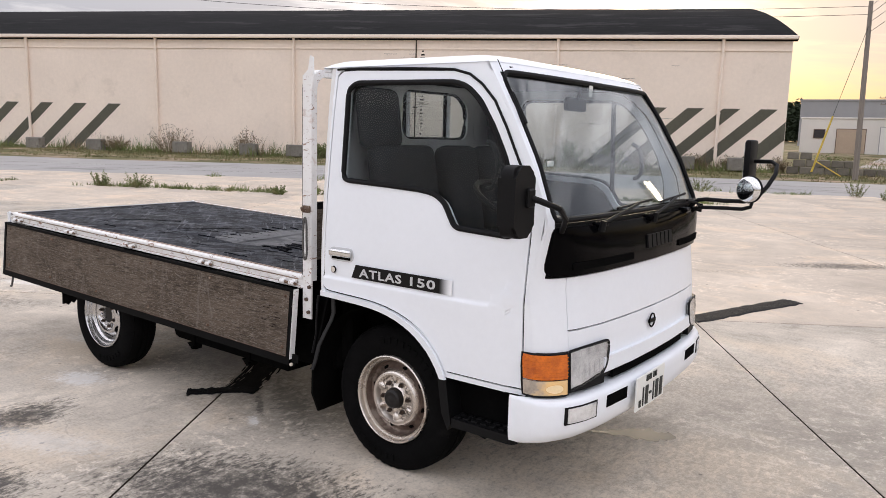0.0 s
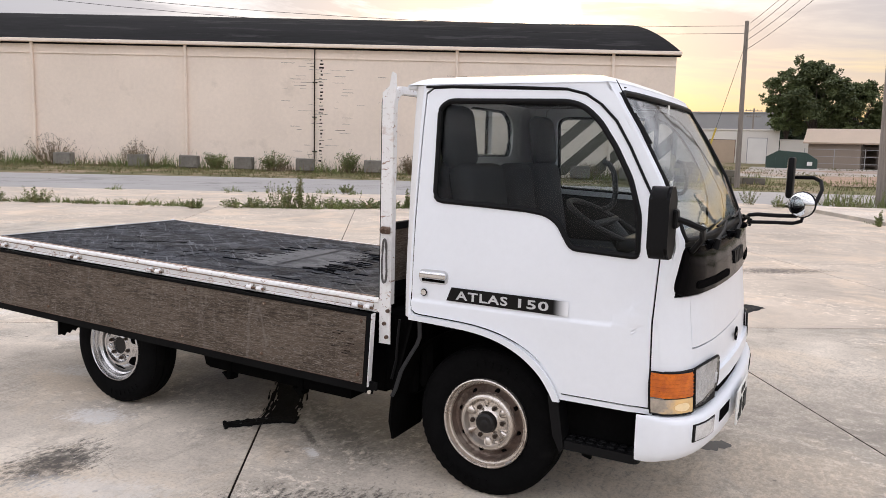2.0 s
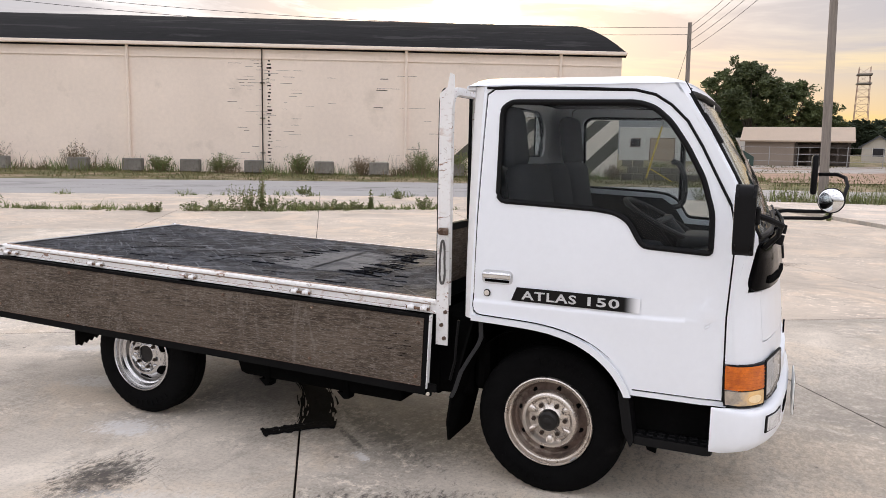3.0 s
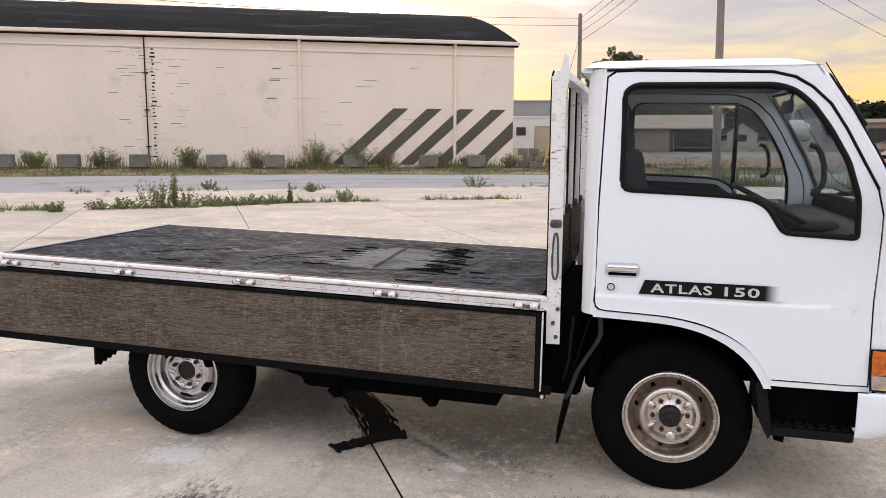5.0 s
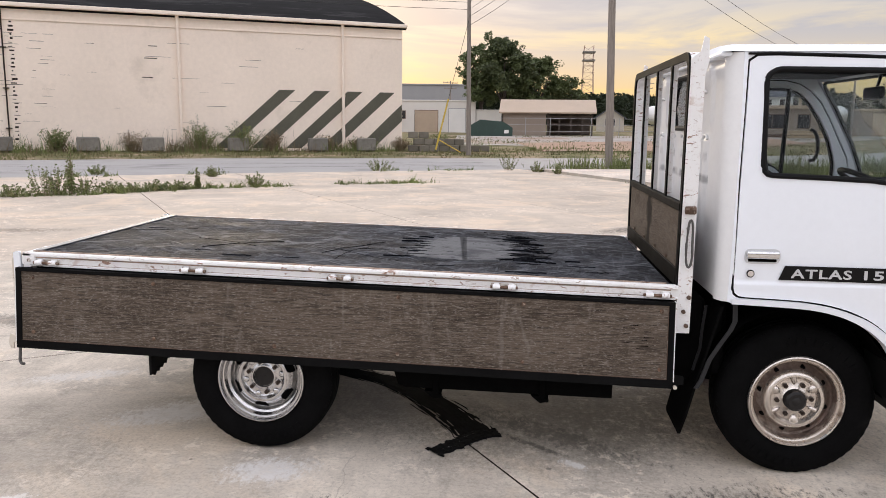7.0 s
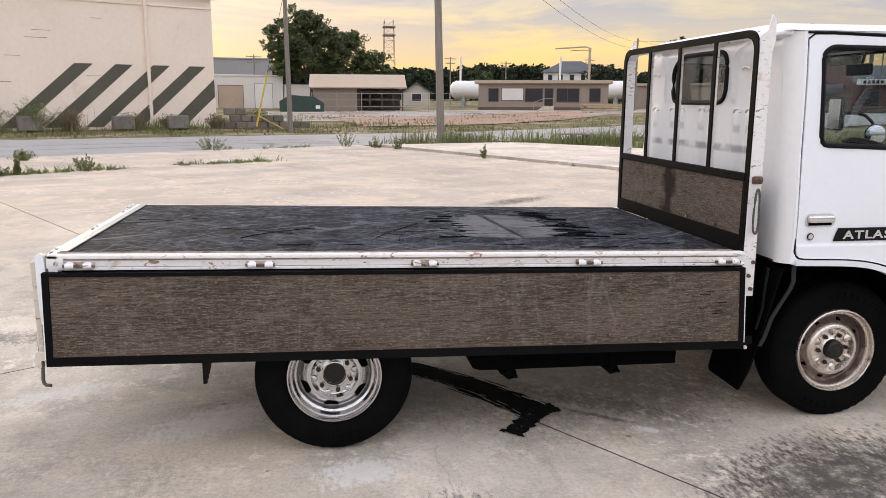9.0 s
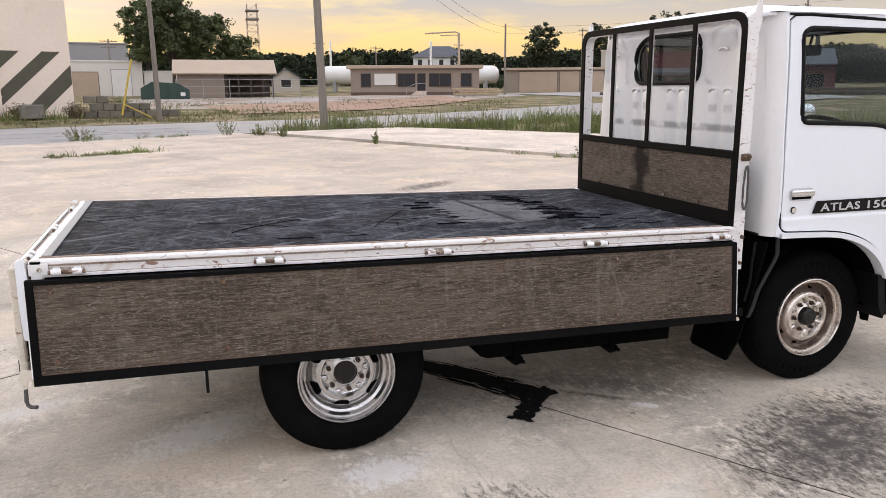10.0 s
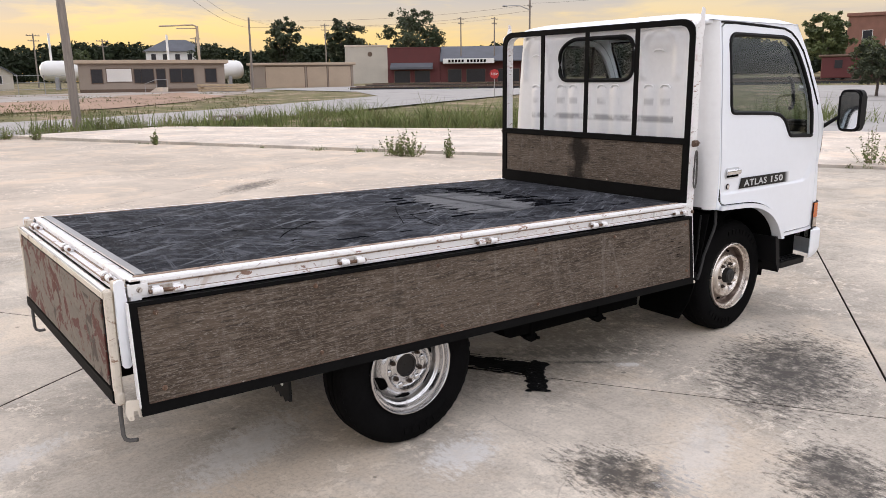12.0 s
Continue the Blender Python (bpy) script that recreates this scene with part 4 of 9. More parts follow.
def loop_round(points, r, steps=5):
    """Rounds the corners of a closed outline."""
    out = []
    n = len(points)
    for i in range(n):
        p0, p, p1 = Vector(points[i - 1]), Vector(points[i]), Vector(points[(i + 1) % n])
        rr = r[i] if isinstance(r, (list, tuple)) else r
        a, b = (p0 - p), (p1 - p)
        d = min(rr, a.length * 0.45, b.length * 0.45)
        if d < 1e-4:
            out.append(tuple(p))
            continue
        A, B = p + a.normalized() * d, p + b.normalized() * d
        for k in range(steps + 1):
            t = k / steps
            q = A * (1 - t) ** 2 + p * 2 * t * (1 - t) + B * t ** 2
            out.append(tuple(q))
    return out


def flat_sheet(outer, holes, mapping, steps_u, steps_v, thick, flip=False):
    """A sheet with holes, cut into strips and bent by mapping(u, v, depth)."""
    bm = bm_new()
    edges = []
    for loop in [outer] + holes:
        vs = [bm.verts.new((p[0], p[1], 0)) for p in loop]
        edges += [bm.edges.new((vs[i - 1], vs[i])) for i in range(len(vs))]
    bmesh.ops.triangle_fill(bm, use_beauty=True, use_dissolve=False, edges=edges)
    for u in steps_u:
        bmesh.ops.bisect_plane(bm, geom=bm.verts[:] + bm.edges[:] + bm.faces[:], plane_co=(u, 0, 0), plane_no=(1, 0, 0))
    for v in steps_v:
        bmesh.ops.bisect_plane(bm, geom=bm.verts[:] + bm.edges[:] + bm.faces[:], plane_co=(0, v, 0), plane_no=(0, 1, 0))
    bmesh.ops.recalc_face_normals(bm, faces=bm.faces)
    flat = [v.co.copy() for v in bm.verts]
    bm.verts.index_update()
    faces = [[v.index for v in f.verts] for f in bm.faces]
    rim = [(e.verts[0].index, e.verts[1].index) for e in bm.edges if len(e.link_faces) == 1]
    bm.free()
    out = bm_new()
    A = [out.verts.new(mapping(c.x, c.y, 0.0)) for c in flat]
    B = [out.verts.new(mapping(c.x, c.y, -thick)) for c in flat]
    for f in faces:
        out.faces.new([A[i] for i in f])
        out.faces.new([B[i] for i in reversed(f)])
    for i, j in rim:
        out.faces.new((A[i], A[j], B[j], B[i]))
    return out


def spread_steps(a, b, step):
    n = max(1, int(round((b - a) / step)))
    return [a + (b - a) * k / n for k in range(1, n)]


def eased(points, n=4):
    """A smooth line through a few points of an outline."""
    out = []
    for i in range(len(points) - 1):
        p0, p1, p2, p3 = (Vector(points[max(i - 1, 0)]), Vector(points[i]), Vector(points[i + 1]), Vector(points[min(i + 2, len(points) - 1)]))
        for k in range(n):
            t = k / n
            q = 0.5 * ((2 * p1) + (p2 - p0) * t + (2 * p0 - 5 * p1 + 4 * p2 - p3) * t * t + (3 * p1 - p0 - 3 * p2 + p3) * t ** 3)
            out.append((q.x, q.y))
    return out + [tuple(points[-1])]


ARCH_IN = eased([(2.15, 0.825), (2.32, 0.819), (2.46, 0.811), (2.56, 0.795), (2.65, 0.766), (2.73, 0.723), (2.80, 0.663), (2.845, 0.60), (2.866, 0.560)])
ARCH_OUT = eased([(2.15, 0.849), (2.32, 0.844), (2.47, 0.836), (2.575, 0.819), (2.672, 0.787), (2.757, 0.741), (2.827, 0.679), (2.873, 0.612), (2.896, 0.562)])
DOOR = [(2.156, 0.892), (2.162, 0.872), (2.178, 0.860), (2.20, 0.856)] + eased([(2.30, 0.852), (2.46, 0.844), (2.58, 0.825), (2.68, 0.793), (2.766, 0.746), (2.837, 0.683), (2.884, 0.614)]) + [(2.892, 0.599), (3.262, 0.600), (3.256, 0.95), (3.268, 1.20), (3.270, 1.30), (3.247, 1.40), (3.182, 1.52), (3.118, 1.64), (3.055, 1.74), (2.985, 1.808), (2.92, 1.848), (2.84, 1.868), (2.30, 1.884), (2.21, 1.882), (2.178, 1.86), (2.160, 1.30)]
WINDOW = [(2.238, 1.375), (2.50, 1.366), (2.70, 1.357), (2.79, 1.345), (2.85, 1.31), (2.885, 1.25), (2.915, 1.203), (3.200, 1.190), (3.196, 1.36), (3.150, 1.51), (3.076, 1.645), (3.002, 1.75), (2.932, 1.812), (2.86, 1.836), (2.28, 1.842), (2.235, 1.81)]
window_loop = loop_round(WINDOW, [0.04, 0, 0, 0.03, 0.04, 0.03, 0.03, 0.02, 0.03, 0.03, 0.03, 0.03, 0.04, 0.05, 0.05, 0.03], 3)
window_loop = [((x - 2.7) * 0.978 + 2.7, (z - 1.55) * 0.968 + 1.55) for x, z in window_loop]
BODY = [(2.135, 0.83)] + [(x, z + 0.003) for x, z in ARCH_IN] + [(2.890, 0.570)]
BODY += [(3.278, 0.572)] + [(edge_x(z) - 0.0122, z) for z in (0.6, 0.8, 1.0, 1.1, 1.2, 1.3, 1.4, 1.5, 1.6, 1.7, 1.8, 1.86, 1.905)] + [(2.155, 1.905), (2.150, 1.5)]


def grow(loop, d):
    c = Vector((sum(p[0] for p in loop) / len(loop), sum(p[1] for p in loop) / len(loop)))
    return [(p[0] + d * (1 if p[0] > c.x else -1) * (0.9 if abs(p[0] - c.x) > 0.1 else 0.4), p[1] + d * (1 if p[1] > c.y else -1) * (0.9 if abs(p[1] - c.y) > 0.1 else 0.3)) for p in loop]


ZS, XS = spread_steps(0.55, 1.95, 0.035) + [0.908, 0.914, 0.920, 0.926, 0.94, 0.965, 0.99], spread_steps(2.05, 3.45, 0.07) + [3.075, 3.10, 3.14, 3.165, 3.18]


def cab_side(sign):
    right = sign < 0
    hole = grow(DOOR, 0.008)
    part("side_panel", flat_sheet(BODY, [hole], lambda x, z, d: side_at(x, z, d, sign), XS, ZS, 0.03), m_white, truck, smooth=True)
    door = part("door", flat_sheet(DOOR, [window_loop], lambda x, z, d: side_at(x, z, d + 0.002, sign), XS, ZS, 0.035), m_white, truck, "white door with a black model strip" if right else "", smooth=True)
    # dark seal in the gap round the door, rubber round the window, glass
    bm = bm_new()
    put_tube(bm, [side_at(x, z, -0.012, sign) for x, z in grow(DOOR, 0.003)], 0.008, 6, closed=True)
    part("door_seal", bm, m_black, truck, smooth=True)
    bm = bm_new()
    c = Vector((2.7, 1.55))
    inner = [((p[0] - c.x) * 0.99 + c.x, (p[1] - c.y) * 0.985 + c.y) for p in window_loop]
    put_tube(bm, [side_at(x, z, 0.0, sign) for x, z in inner], 0.0125, 8, closed=True)
    part("window_rubber", bm, m_black, door, smooth=True)
    inner = [((p[0] - c.x) * 0.98 + c.x, (p[1] - c.y) * 0.97 + c.y) for p in window_loop]
    pane = part("window_pane", flat_sheet(inner, [], lambda x, z, d: side_at(x, z, d - 0.014, sign), [], ZS, 0.003), m_glass, door, smooth=True)
    pane.visible_shadow = False
    # black rain strip above the door
    bm = bm_new()
    put_tube(bm, [side_at(x, z, 0.004, sign) for x, z in ((2.17, 1.892), (2.3, 1.8935), (2.6, 1.8865), (2.84, 1.8755), (2.924, 1.8545), (2.991, 1.812), (3.061, 1.744), (3.124, 1.643), (3.188, 1.523), (3.252, 1.405))], 0.0055, 6)
    part("rain_strip", bm, m_black, truck, smooth=True)
    # wheel-arch lip
    arch, outer = ARCH_IN, ARCH_OUT
    bm = bm_new()
    rows = []
    for (x0, z0), (x1, z1) in zip(arch, outer):
        rows.append([bm.verts.new(side_at(x0, z0, o, sign)) for o in (-0.05, 0.016)] + [bm.verts.new(side_at(x1, z1, o, sign)) for o in (0.018, 0.004)])
    for a, b in zip(rows, rows[1:]):
        for k in range(3):
            bm.faces.new((a[k], a[k + 1], b[k + 1], b[k]))
    part("arch_lip", bm, m_white, truck, smooth=True, angle=50)
    # handle and lock
    bm = bm_new()
    put_prism(bm, loop_round([(2.193, 1.003), (2.343, 1.003), (2.343, 1.068), (2.193, 1.068)], 0.028, 5), *sorted((side_at(2.268, 1.036, 0.0, sign).y, side_at(2.268, 1.036, 0.006, sign).y)), axis="y")
    part("handle_recess", bm, m_handle, door, "recessed handle plate", smooth=True)
    # Black strip that paints the shade beneath the pull.
    bm = bm_new()
    put_box(bm, side_at(2.268, 1.018, 0.0075, sign), (0.118, 0.004, 0.012), 0.001)
    part("handle_shade", bm, m_chassis, door)
    bm = bm_new()
    put_box(bm, side_at(2.268, 1.043, 0.016, sign), (0.138, 0.022, 0.034), 0.010, segments=3)
    part("handle", bm, m_chrome, door, "chrome pull handle", smooth=True)
    bm = bm_new()
    put_rod(bm, side_at(2.222, 0.960, -0.002, sign), side_at(2.222, 0.960, 0.012, sign), 0.013, sides=16)
    part("door_lock", bm, m_chrome, door, smooth=True)
    bm = bm_new()
    put_tube(bm, [side_at(2.222 + 0.0145 * math.cos(q), 0.960 + 0.0145 * math.sin(q), 0.008, sign) for q in [2 * math.pi * k / 16 for k in range(16)]], 0.0028, 5, closed=True)
    part("lock_ring", bm, m_black, door, smooth=True)
    return door


door_right = cab_side(-1)
door_left = cab_side(1)
bm = bm_new()
put_rod(bm, side_at(2.865, 1.30, -0.02, 1), side_at(2.865, 1.83, -0.02, 1), 0.014, sides=8)
part("window_divider", bm, m_black, door_left, "black bar between the panes", smooth=True)


def lettering(text, size, mapping, mat_, parent, name):
    """Flat raised letters bent onto a surface, one object a letter."""
    cu = bpy.data.curves.new(name, "FONT")
    cu.body, cu.size, cu.extrude, cu.resolution_u = text, size, 0.001, 3
    cu.space_character = 1.12
    cu.offset = size * 0.022
    tmp = bpy.data.objects.new(name, cu)
    scene.collection.objects.link(tmp)
    me = bpy.data.meshes.new_from_object(tmp.evaluated_get(bpy.context.evaluated_depsgraph_get()))
    bpy.data.objects.remove(tmp)
    xs = [v.co.x for v in me.vertices]
    lo, hi = min(xs), max(xs)
    for v in me.vertices:
        v.co = mapping((v.co.x - lo) / (hi - lo), v.co.y / size, v.co.z)
    # split the loose pieces
    owner = list(range(len(me.vertices)))

    def root(i):
        while owner[i] != i:
            owner[i] = owner[owner[i]]
            i = owner[i]
        return i

    for e in me.edges:
        a, b = root(e.vertices[0]), root(e.vertices[1])
        owner[a] = b
    groups = {}
    for f in me.polygons:
        groups.setdefault(root(f.vertices[0]), []).append(tuple(f.vertices))
    for fs in groups.values():
        ids = sorted({i for f in fs for i in f})
        at = {i: k for k, i in enumerate(ids)}
        raw(name, [tuple(me.vertices[i].co) for i in ids], [tuple(at[i] for i in f) for f in fs], mat_, parent)
    bpy.data.meshes.remove(me)


def strip_decal(sign, door):
    A = [(2.340, 0.936), (2.364, 0.998), (2.915, 0.996), (2.915, 0.932)]
    bm = flat_sheet(A, [], lambda x, z, d: Vector((x, sign * (half_width(z) + 0.010 + d), z)), spread_steps(2.33, 2.92, 0.06), [0.96, 0.98], 0.003)
    strip_ = part("model_strip", bm, m_strip, door, "black strip with silver lettering")
    for k, (a, b) in enumerate(((0.0, 0.62), (0.70, 1.0))):
        word = ("ATLAS", "150")[k]
        x0, x1 = ((2.388, 2.640), (2.690, 2.828))[k]
        ends = (x0, x1) if sign < 0 else (x1, x0)
        lettering(word, 0.06, lambda u, v, w: Vector((ends[0] + (ends[1] - ends[0]) * u + 0.0, sign * (half_width(0.96) + 0.0112 + w * 0.6), 0.9465 + v * 0.054)), m_decal_text, strip_, "letter")


strip_decal(-1, door_right)
strip_decal(1, door_left)


def patch_grid(us, zs, out=0.0, thick=0.012):
    bm = bm_new()
    A = [[bm.verts.new(front_at(u, z, out)) for u in us] for z in zs]
    B = [[bm.verts.new(front_at(u, z, out - thick)) for u in us] for z in zs]
    for i in range(len(zs) - 1):
        for j in range(len(us) - 1):
            bm.faces.new((A[i][j], A[i][j + 1], A[i + 1][j + 1], A[i + 1][j]))
            bm.faces.new((B[i + 1][j], B[i + 1][j + 1], B[i][j + 1], B[i][j]))
    for j in range(len(us) - 1):
        bm.faces.new((A[0][j + 1], A[0][j], B[0][j], B[0][j + 1]))
        bm.faces.new((A[-1][j], A[-1][j + 1], B[-1][j + 1], B[-1][j]))
    for i in range(len(zs) - 1):
        bm.faces.new((A[i][0], A[i + 1][0], B[i + 1][0], B[i][0]))
        bm.faces.new((A[i + 1][-1], A[i][-1], B[i][-1], B[i + 1][-1]))
    return bm


def lin(a, b, n):
    return [a + (b - a) * k / n for k in range(n + 1)]


US = sorted(set([round(v, 4) for v in lin(-1, 1, 32)] + [-0.99, -0.97, -0.95, 0.95, 0.97, 0.99, -0.98, 0.98]))
# white front: corner pieces, upper and lower panel with the shut line between
part("front_panel", patch_grid(sorted([u for u in US if -0.86 <= u <= 0.86] + [-0.866, 0.866]), lin(0.845, 1.055, 6)), m_white, truck, "white front service panel", smooth=True)
part("front_skirt", patch_grid(sorted([u for u in US if -0.86 <= u <= 0.86] + [-0.866, 0.866]), lin(0.625, 0.838, 5), -0.002), m_white, truck, smooth=True)
for s in (-1, 1):
    us = sorted([u for u in US if u * s >= 0.872] + [0.870 * s])
    part("front_corner", patch_grid(us, lin(0.60, 1.055, 10)), m_white, truck, smooth=True)
    part("windscreen_pillar", patch_grid(sorted([u for u in US if u * s > 0.972] + [0.970 * s]), lin(1.055, 1.905, 18)), m_white, truck, smooth=True)
part("front_shutline", patch_grid([u for u in US if abs(u) < 0.975], lin(0.60, 1.27, 8), -0.016, 0.02), m_black, truck, smooth=True)

# black band below the windscreen
def band_shape(u, z):
    return 0.012 * (1 - min(1.0, abs(z - 1.15) / 0.12) ** 2)


bm = flat_sheet(loop_round([(-0.982, 1.062), (0.982, 1.062), (0.982, 1.255), (-0.982, 1.255)], [0.05, 0.05, 0.02, 0.02], 5), [], lambda u, z, d: front_at(u, z, 0.006 + d + band_shape(u, z)), spread_steps(-0.96, 0.96, 0.05) + [-0.975, 0.975], spread_steps(1.06, 1.26, 0.025), 0.02)
band = part("front_band", bm, m_gloss_black, truck, "gloss black band under the windscreen", smooth=True)
for a, b in ((-0.86, -0.30), (0.38, 0.88)):
    part("air_slot", flat_sheet(loop_round([(a, 1.085), (b, 1.085), (b, 1.115), (a, 1.115)], 0.012, 3), [], lambda u, z, d: front_at(u, z, 0.013 + d + band_shape(u, z)), spread_steps(a, b, 0.05), [], 0.01), m_chassis, band)
for k in range(6):
    u = -0.115 + k * 0.062
    bm = flat_sheet([(u, 1.118), (u + 0.048, 1.118), (u + 0.048, 1.178), (u, 1.178)], [], lambda a, z, d: front_at(a, z, 0.014 + d + band_shape(a, z)), [], [], 0.008)
    part("raised_mark", bm, m_black, band)
# cowl tray with wiper arms
bm = bm_new()
rows = []
for z, o in ((1.250, 0.006), (1.262, -0.035), (1.272, -0.062), (1.290, -0.060)):
    rows.append([bm.verts.new(front_at(u, z, o + (nose(1.25) - nose(z)) * 0.0)) for u in US if abs(u) <= 0.955])
for a, b in zip(rows, rows[1:]):
    for k in range(len(a) - 1):
        bm.faces.new((a[k], a[k + 1], b[k + 1], b[k]))
part("cowl", bm, m_black, truck, "black cowl with air intakes", smooth=True)
for u in (-0.62, -0.02, 0.58):
    bm = bm_new()
    put_box(bm, front_at(u, 1.252, 0.004), (0.05, 0.07, 0.026), 0.008)
    part("cowl_lug", bm, m_gloss_black, truck)
for u0, u1, z1 in ((-0.66, -0.16, 1.318), (-0.02, 0.44, 1.322), (0.84, 0.62, 1.30)):
    bm = bm_new()
    a, b = front_at(u0, 1.262, 0.03), front_at(u1, z1, 0.022)
    put_tube(bm, [a, a * 0.6 + b * 0.4 + Vector((0.012, 0, 0.006)), b], 0.007, 6)
    put_rod(bm, a - Vector((0.0, 0, 0.03)), a + Vector((0.01, 0, 0.012)), 0.016, 0.012, 10)
    arm = part("wiper_arm", bm, m_black, truck, smooth=True)
    bm = bm_new()
    w = 0.24
    put_tube(bm, [front_at(u1 - w + 2 * w * k / 8, z1 + 0.010 * (k - 4) / 4 * (1 if u0 < 0.7 else -1), 0.010) for k in range(9)], 0.006, 6)
    part("wiper_blade", bm, m_black, arm)

# windscreen, its rubber and header
ws = loop_round([(-0.962, 1.285), (0.962, 1.285), (0.955, 1.862), (-0.955, 1.862)], [0.03, 0.03, 0.06, 0.06], 5)
pane = part("windscreen", flat_sheet(ws, [], lambda u, z, d: front_at(u, z, d - 0.012), spread_steps(-0.92, 0.92, 0.08) + [-0.94, 0.94], spread_steps(1.28, 1.88, 0.06), 0.004), m_windscreen, truck, "curved clear windscreen", smooth=True)
pane.visible_shadow = False
bm = bm_new()
fine = []
for i in range(len(ws)):
    p, q = Vector(ws[i]), Vector(ws[(i + 1) % len(ws)])
    k = max(1, int((q - p).length / 0.06))
    fine += [tuple(p + (q - p) * j / k) for j in range(k)]
put_tube(bm, [front_at(u * 1.008, z, -0.004) for u, z in fine], 0.0115, 8, closed=True)
part("windscreen_rubber", bm, m_black, truck, smooth=True)
part("header", patch_grid(US, [1.862, 1.875, 1.89, 1.905], 0.0), m_white, truck, smooth=True)
bm = bm_new()
put_box(bm, front_at(-0.02, 1.83, -0.02), (0.004, 0.035, 0.055), 0.001)
part("sticker", bm, m_plate, truck, "white inspection sticker")
bm = bm_new()
put_box(bm, front_at(-0.86, 1.50, -0.022), (0.004, 0.05, 0.022), 0.001)
part("sticker", bm, m_plate, truck, "white inspection sticker")

# roof
bm = bm_new()
NU, NS = 28, 22
grid = []
for i in range(NS + 1):
    s = i / NS
    row = []
    for j in range(NU + 1):
        u = -1 + 2 * j / NU
        uu = math.copysign(1 - (1 - abs(u)) ** 1.6, u)
        w = half_width(1.905) + 0.006
        x_end = front_at(uu, 1.905).x + 0.004
        x = 2.07 + (x_end - 2.07) * (1 - (1 - s) ** 1.5)
        if s < 0.5:
            x = 2.07 + (x_end - 2.07) * (1 - 0.5 ** 1.5) * (2 * s) ** 1.25
        side = (1 - abs(uu) ** 9) ** 0.8
        nose_fall = min(1.0, (x_end - x) / 0.22)
        back_fall = min(1.0, (x - 2.07) / 0.08)
        lift = side * (1 - (1 - nose_fall) ** 2.4) ** 0.8 * (1 - (1 - back_fall) ** 2.5) ** 0.5
        row.append(bm.verts.new((x, uu * w, 1.902 + 0.050 * lift)))
    grid.append(row)
for a, b in zip(grid, grid[1:]):
    for k in range(NU):
        bm.faces.new((a[k], b[k], b[k + 1], a[k + 1]))
part("roof", bm, m_white, truck, "white domed cab roof", smooth=True, angle=60)
bm = bm_new()
put_box(bm, (2.085, 0, 1.893), (0.05, 2 * half_width(1.9) - 0.02, 0.022), 0.008, segments=2)
part("roof_gutter", bm, m_white, truck, smooth=True)

# rear wall of the cab with pressed panels and a window
REAR_X = 2.092
LIPS = (0.603, 0.363, 0.249, 0.003, -0.109, -0.371, -0.490)


def rear_press(y, z):
    """How far the pressed rear wall stands out at a point."""
    d = 0.0
    # upright flutes under the window
    for c in LIPS:
        if 1.02 < z < 1.55:
            d += 0.014 * math.exp(-((y - c) / 0.036) ** 4) * min(1, (1.55 - z) / 0.03) * min(1, (z - 1.02) / 0.05)
    # tall arched panels beside the window
    for c in (-0.437, 0.60):
        q = math.hypot((y - c) / 0.125, max(0.0, z - 1.745) / 0.13)
        if z > 1.57:
            d += 0.018 * math.exp(-((q - 1.0) / 0.13) ** 2) * min(1.0, (z - 1.57) / 0.03)
        d += 0.012 * math.exp(-((y - c) / 0.075) ** 4 - ((z - 1.80) / 0.045) ** 4)
    d -= 0.012 * math.exp(-((z - 1.872) / 0.016) ** 2)
    return d


RW = loop_round([(0.375, 1.577), (-0.240, 1.577), (-0.240, 1.842), (0.28, 1.842), (0.385, 1.77)], [0.07, 0.09, 0.09, 0.07, 0.07], 6)
rear_outline = [(-0.782, 0.84), (0.782, 0.84), (0.779, 1.1), (0.760, 1.4), (0.714, 1.885), (-0.714, 1.885), (-0.760, 1.4), (-0.779, 1.1)]
part("rear_wall", flat_sheet(rear_outline, [RW], lambda y, z, d: Vector((REAR_X - rear_press(y, z) - d, y, z)), spread_steps(-0.78, 0.78, 0.019), spread_steps(0.84, 1.5, 0.04) + spread_steps(1.5, 1.89, 0.018), 0.02), m_rear, truck, "white pressed rear wall with dust streaks", smooth=True, angle=60)
bm = bm_new()
put_tube(bm, [(REAR_X - 0.004, y, z) for y, z in RW], 0.013, 8, closed=True)
part("rear_window_rubber", bm, m_black, truck, smooth=True)
pane = part("rear_window", flat_sheet(RW, [], lambda y, z, d: Vector((REAR_X + 0.008 - d, y, z)), [], [], 0.003), m_glass, truck)
pane.visible_shadow = False
for s in (-1, 1):
    bm = bm_new()
    rows = []
    for z in [0.83] + lin(0.86, 1.9, 20):
        w = half_width(z)
        rows.append([bm.verts.new((REAR_X + 0.062 - 0.062 * math.sin(a), s * (w - 0.07 + 0.07 * math.cos(a)), z)) for a in lin(0, math.pi / 2, 7)])
    for a, b in zip(rows, rows[1:]):
        for k in range(7):
            bm.faces.new((a[k], a[k + 1], b[k + 1], b[k]))
    bm.faces.new(rows[0])
    part("rear_corner", bm, m_white_dirty, truck, smooth=True, angle=60)
for y in LIPS:
    bm = bm_new()
    put_tube(bm, [(REAR_X - 0.010, y + o, 1.546 - 0.018 * abs(o / 0.034) ** 4) for o in lin(-0.034, 0.034, 8)], 0.006, 6)
    part("pressed_lip", bm, m_white_dirty, truck, smooth=True)
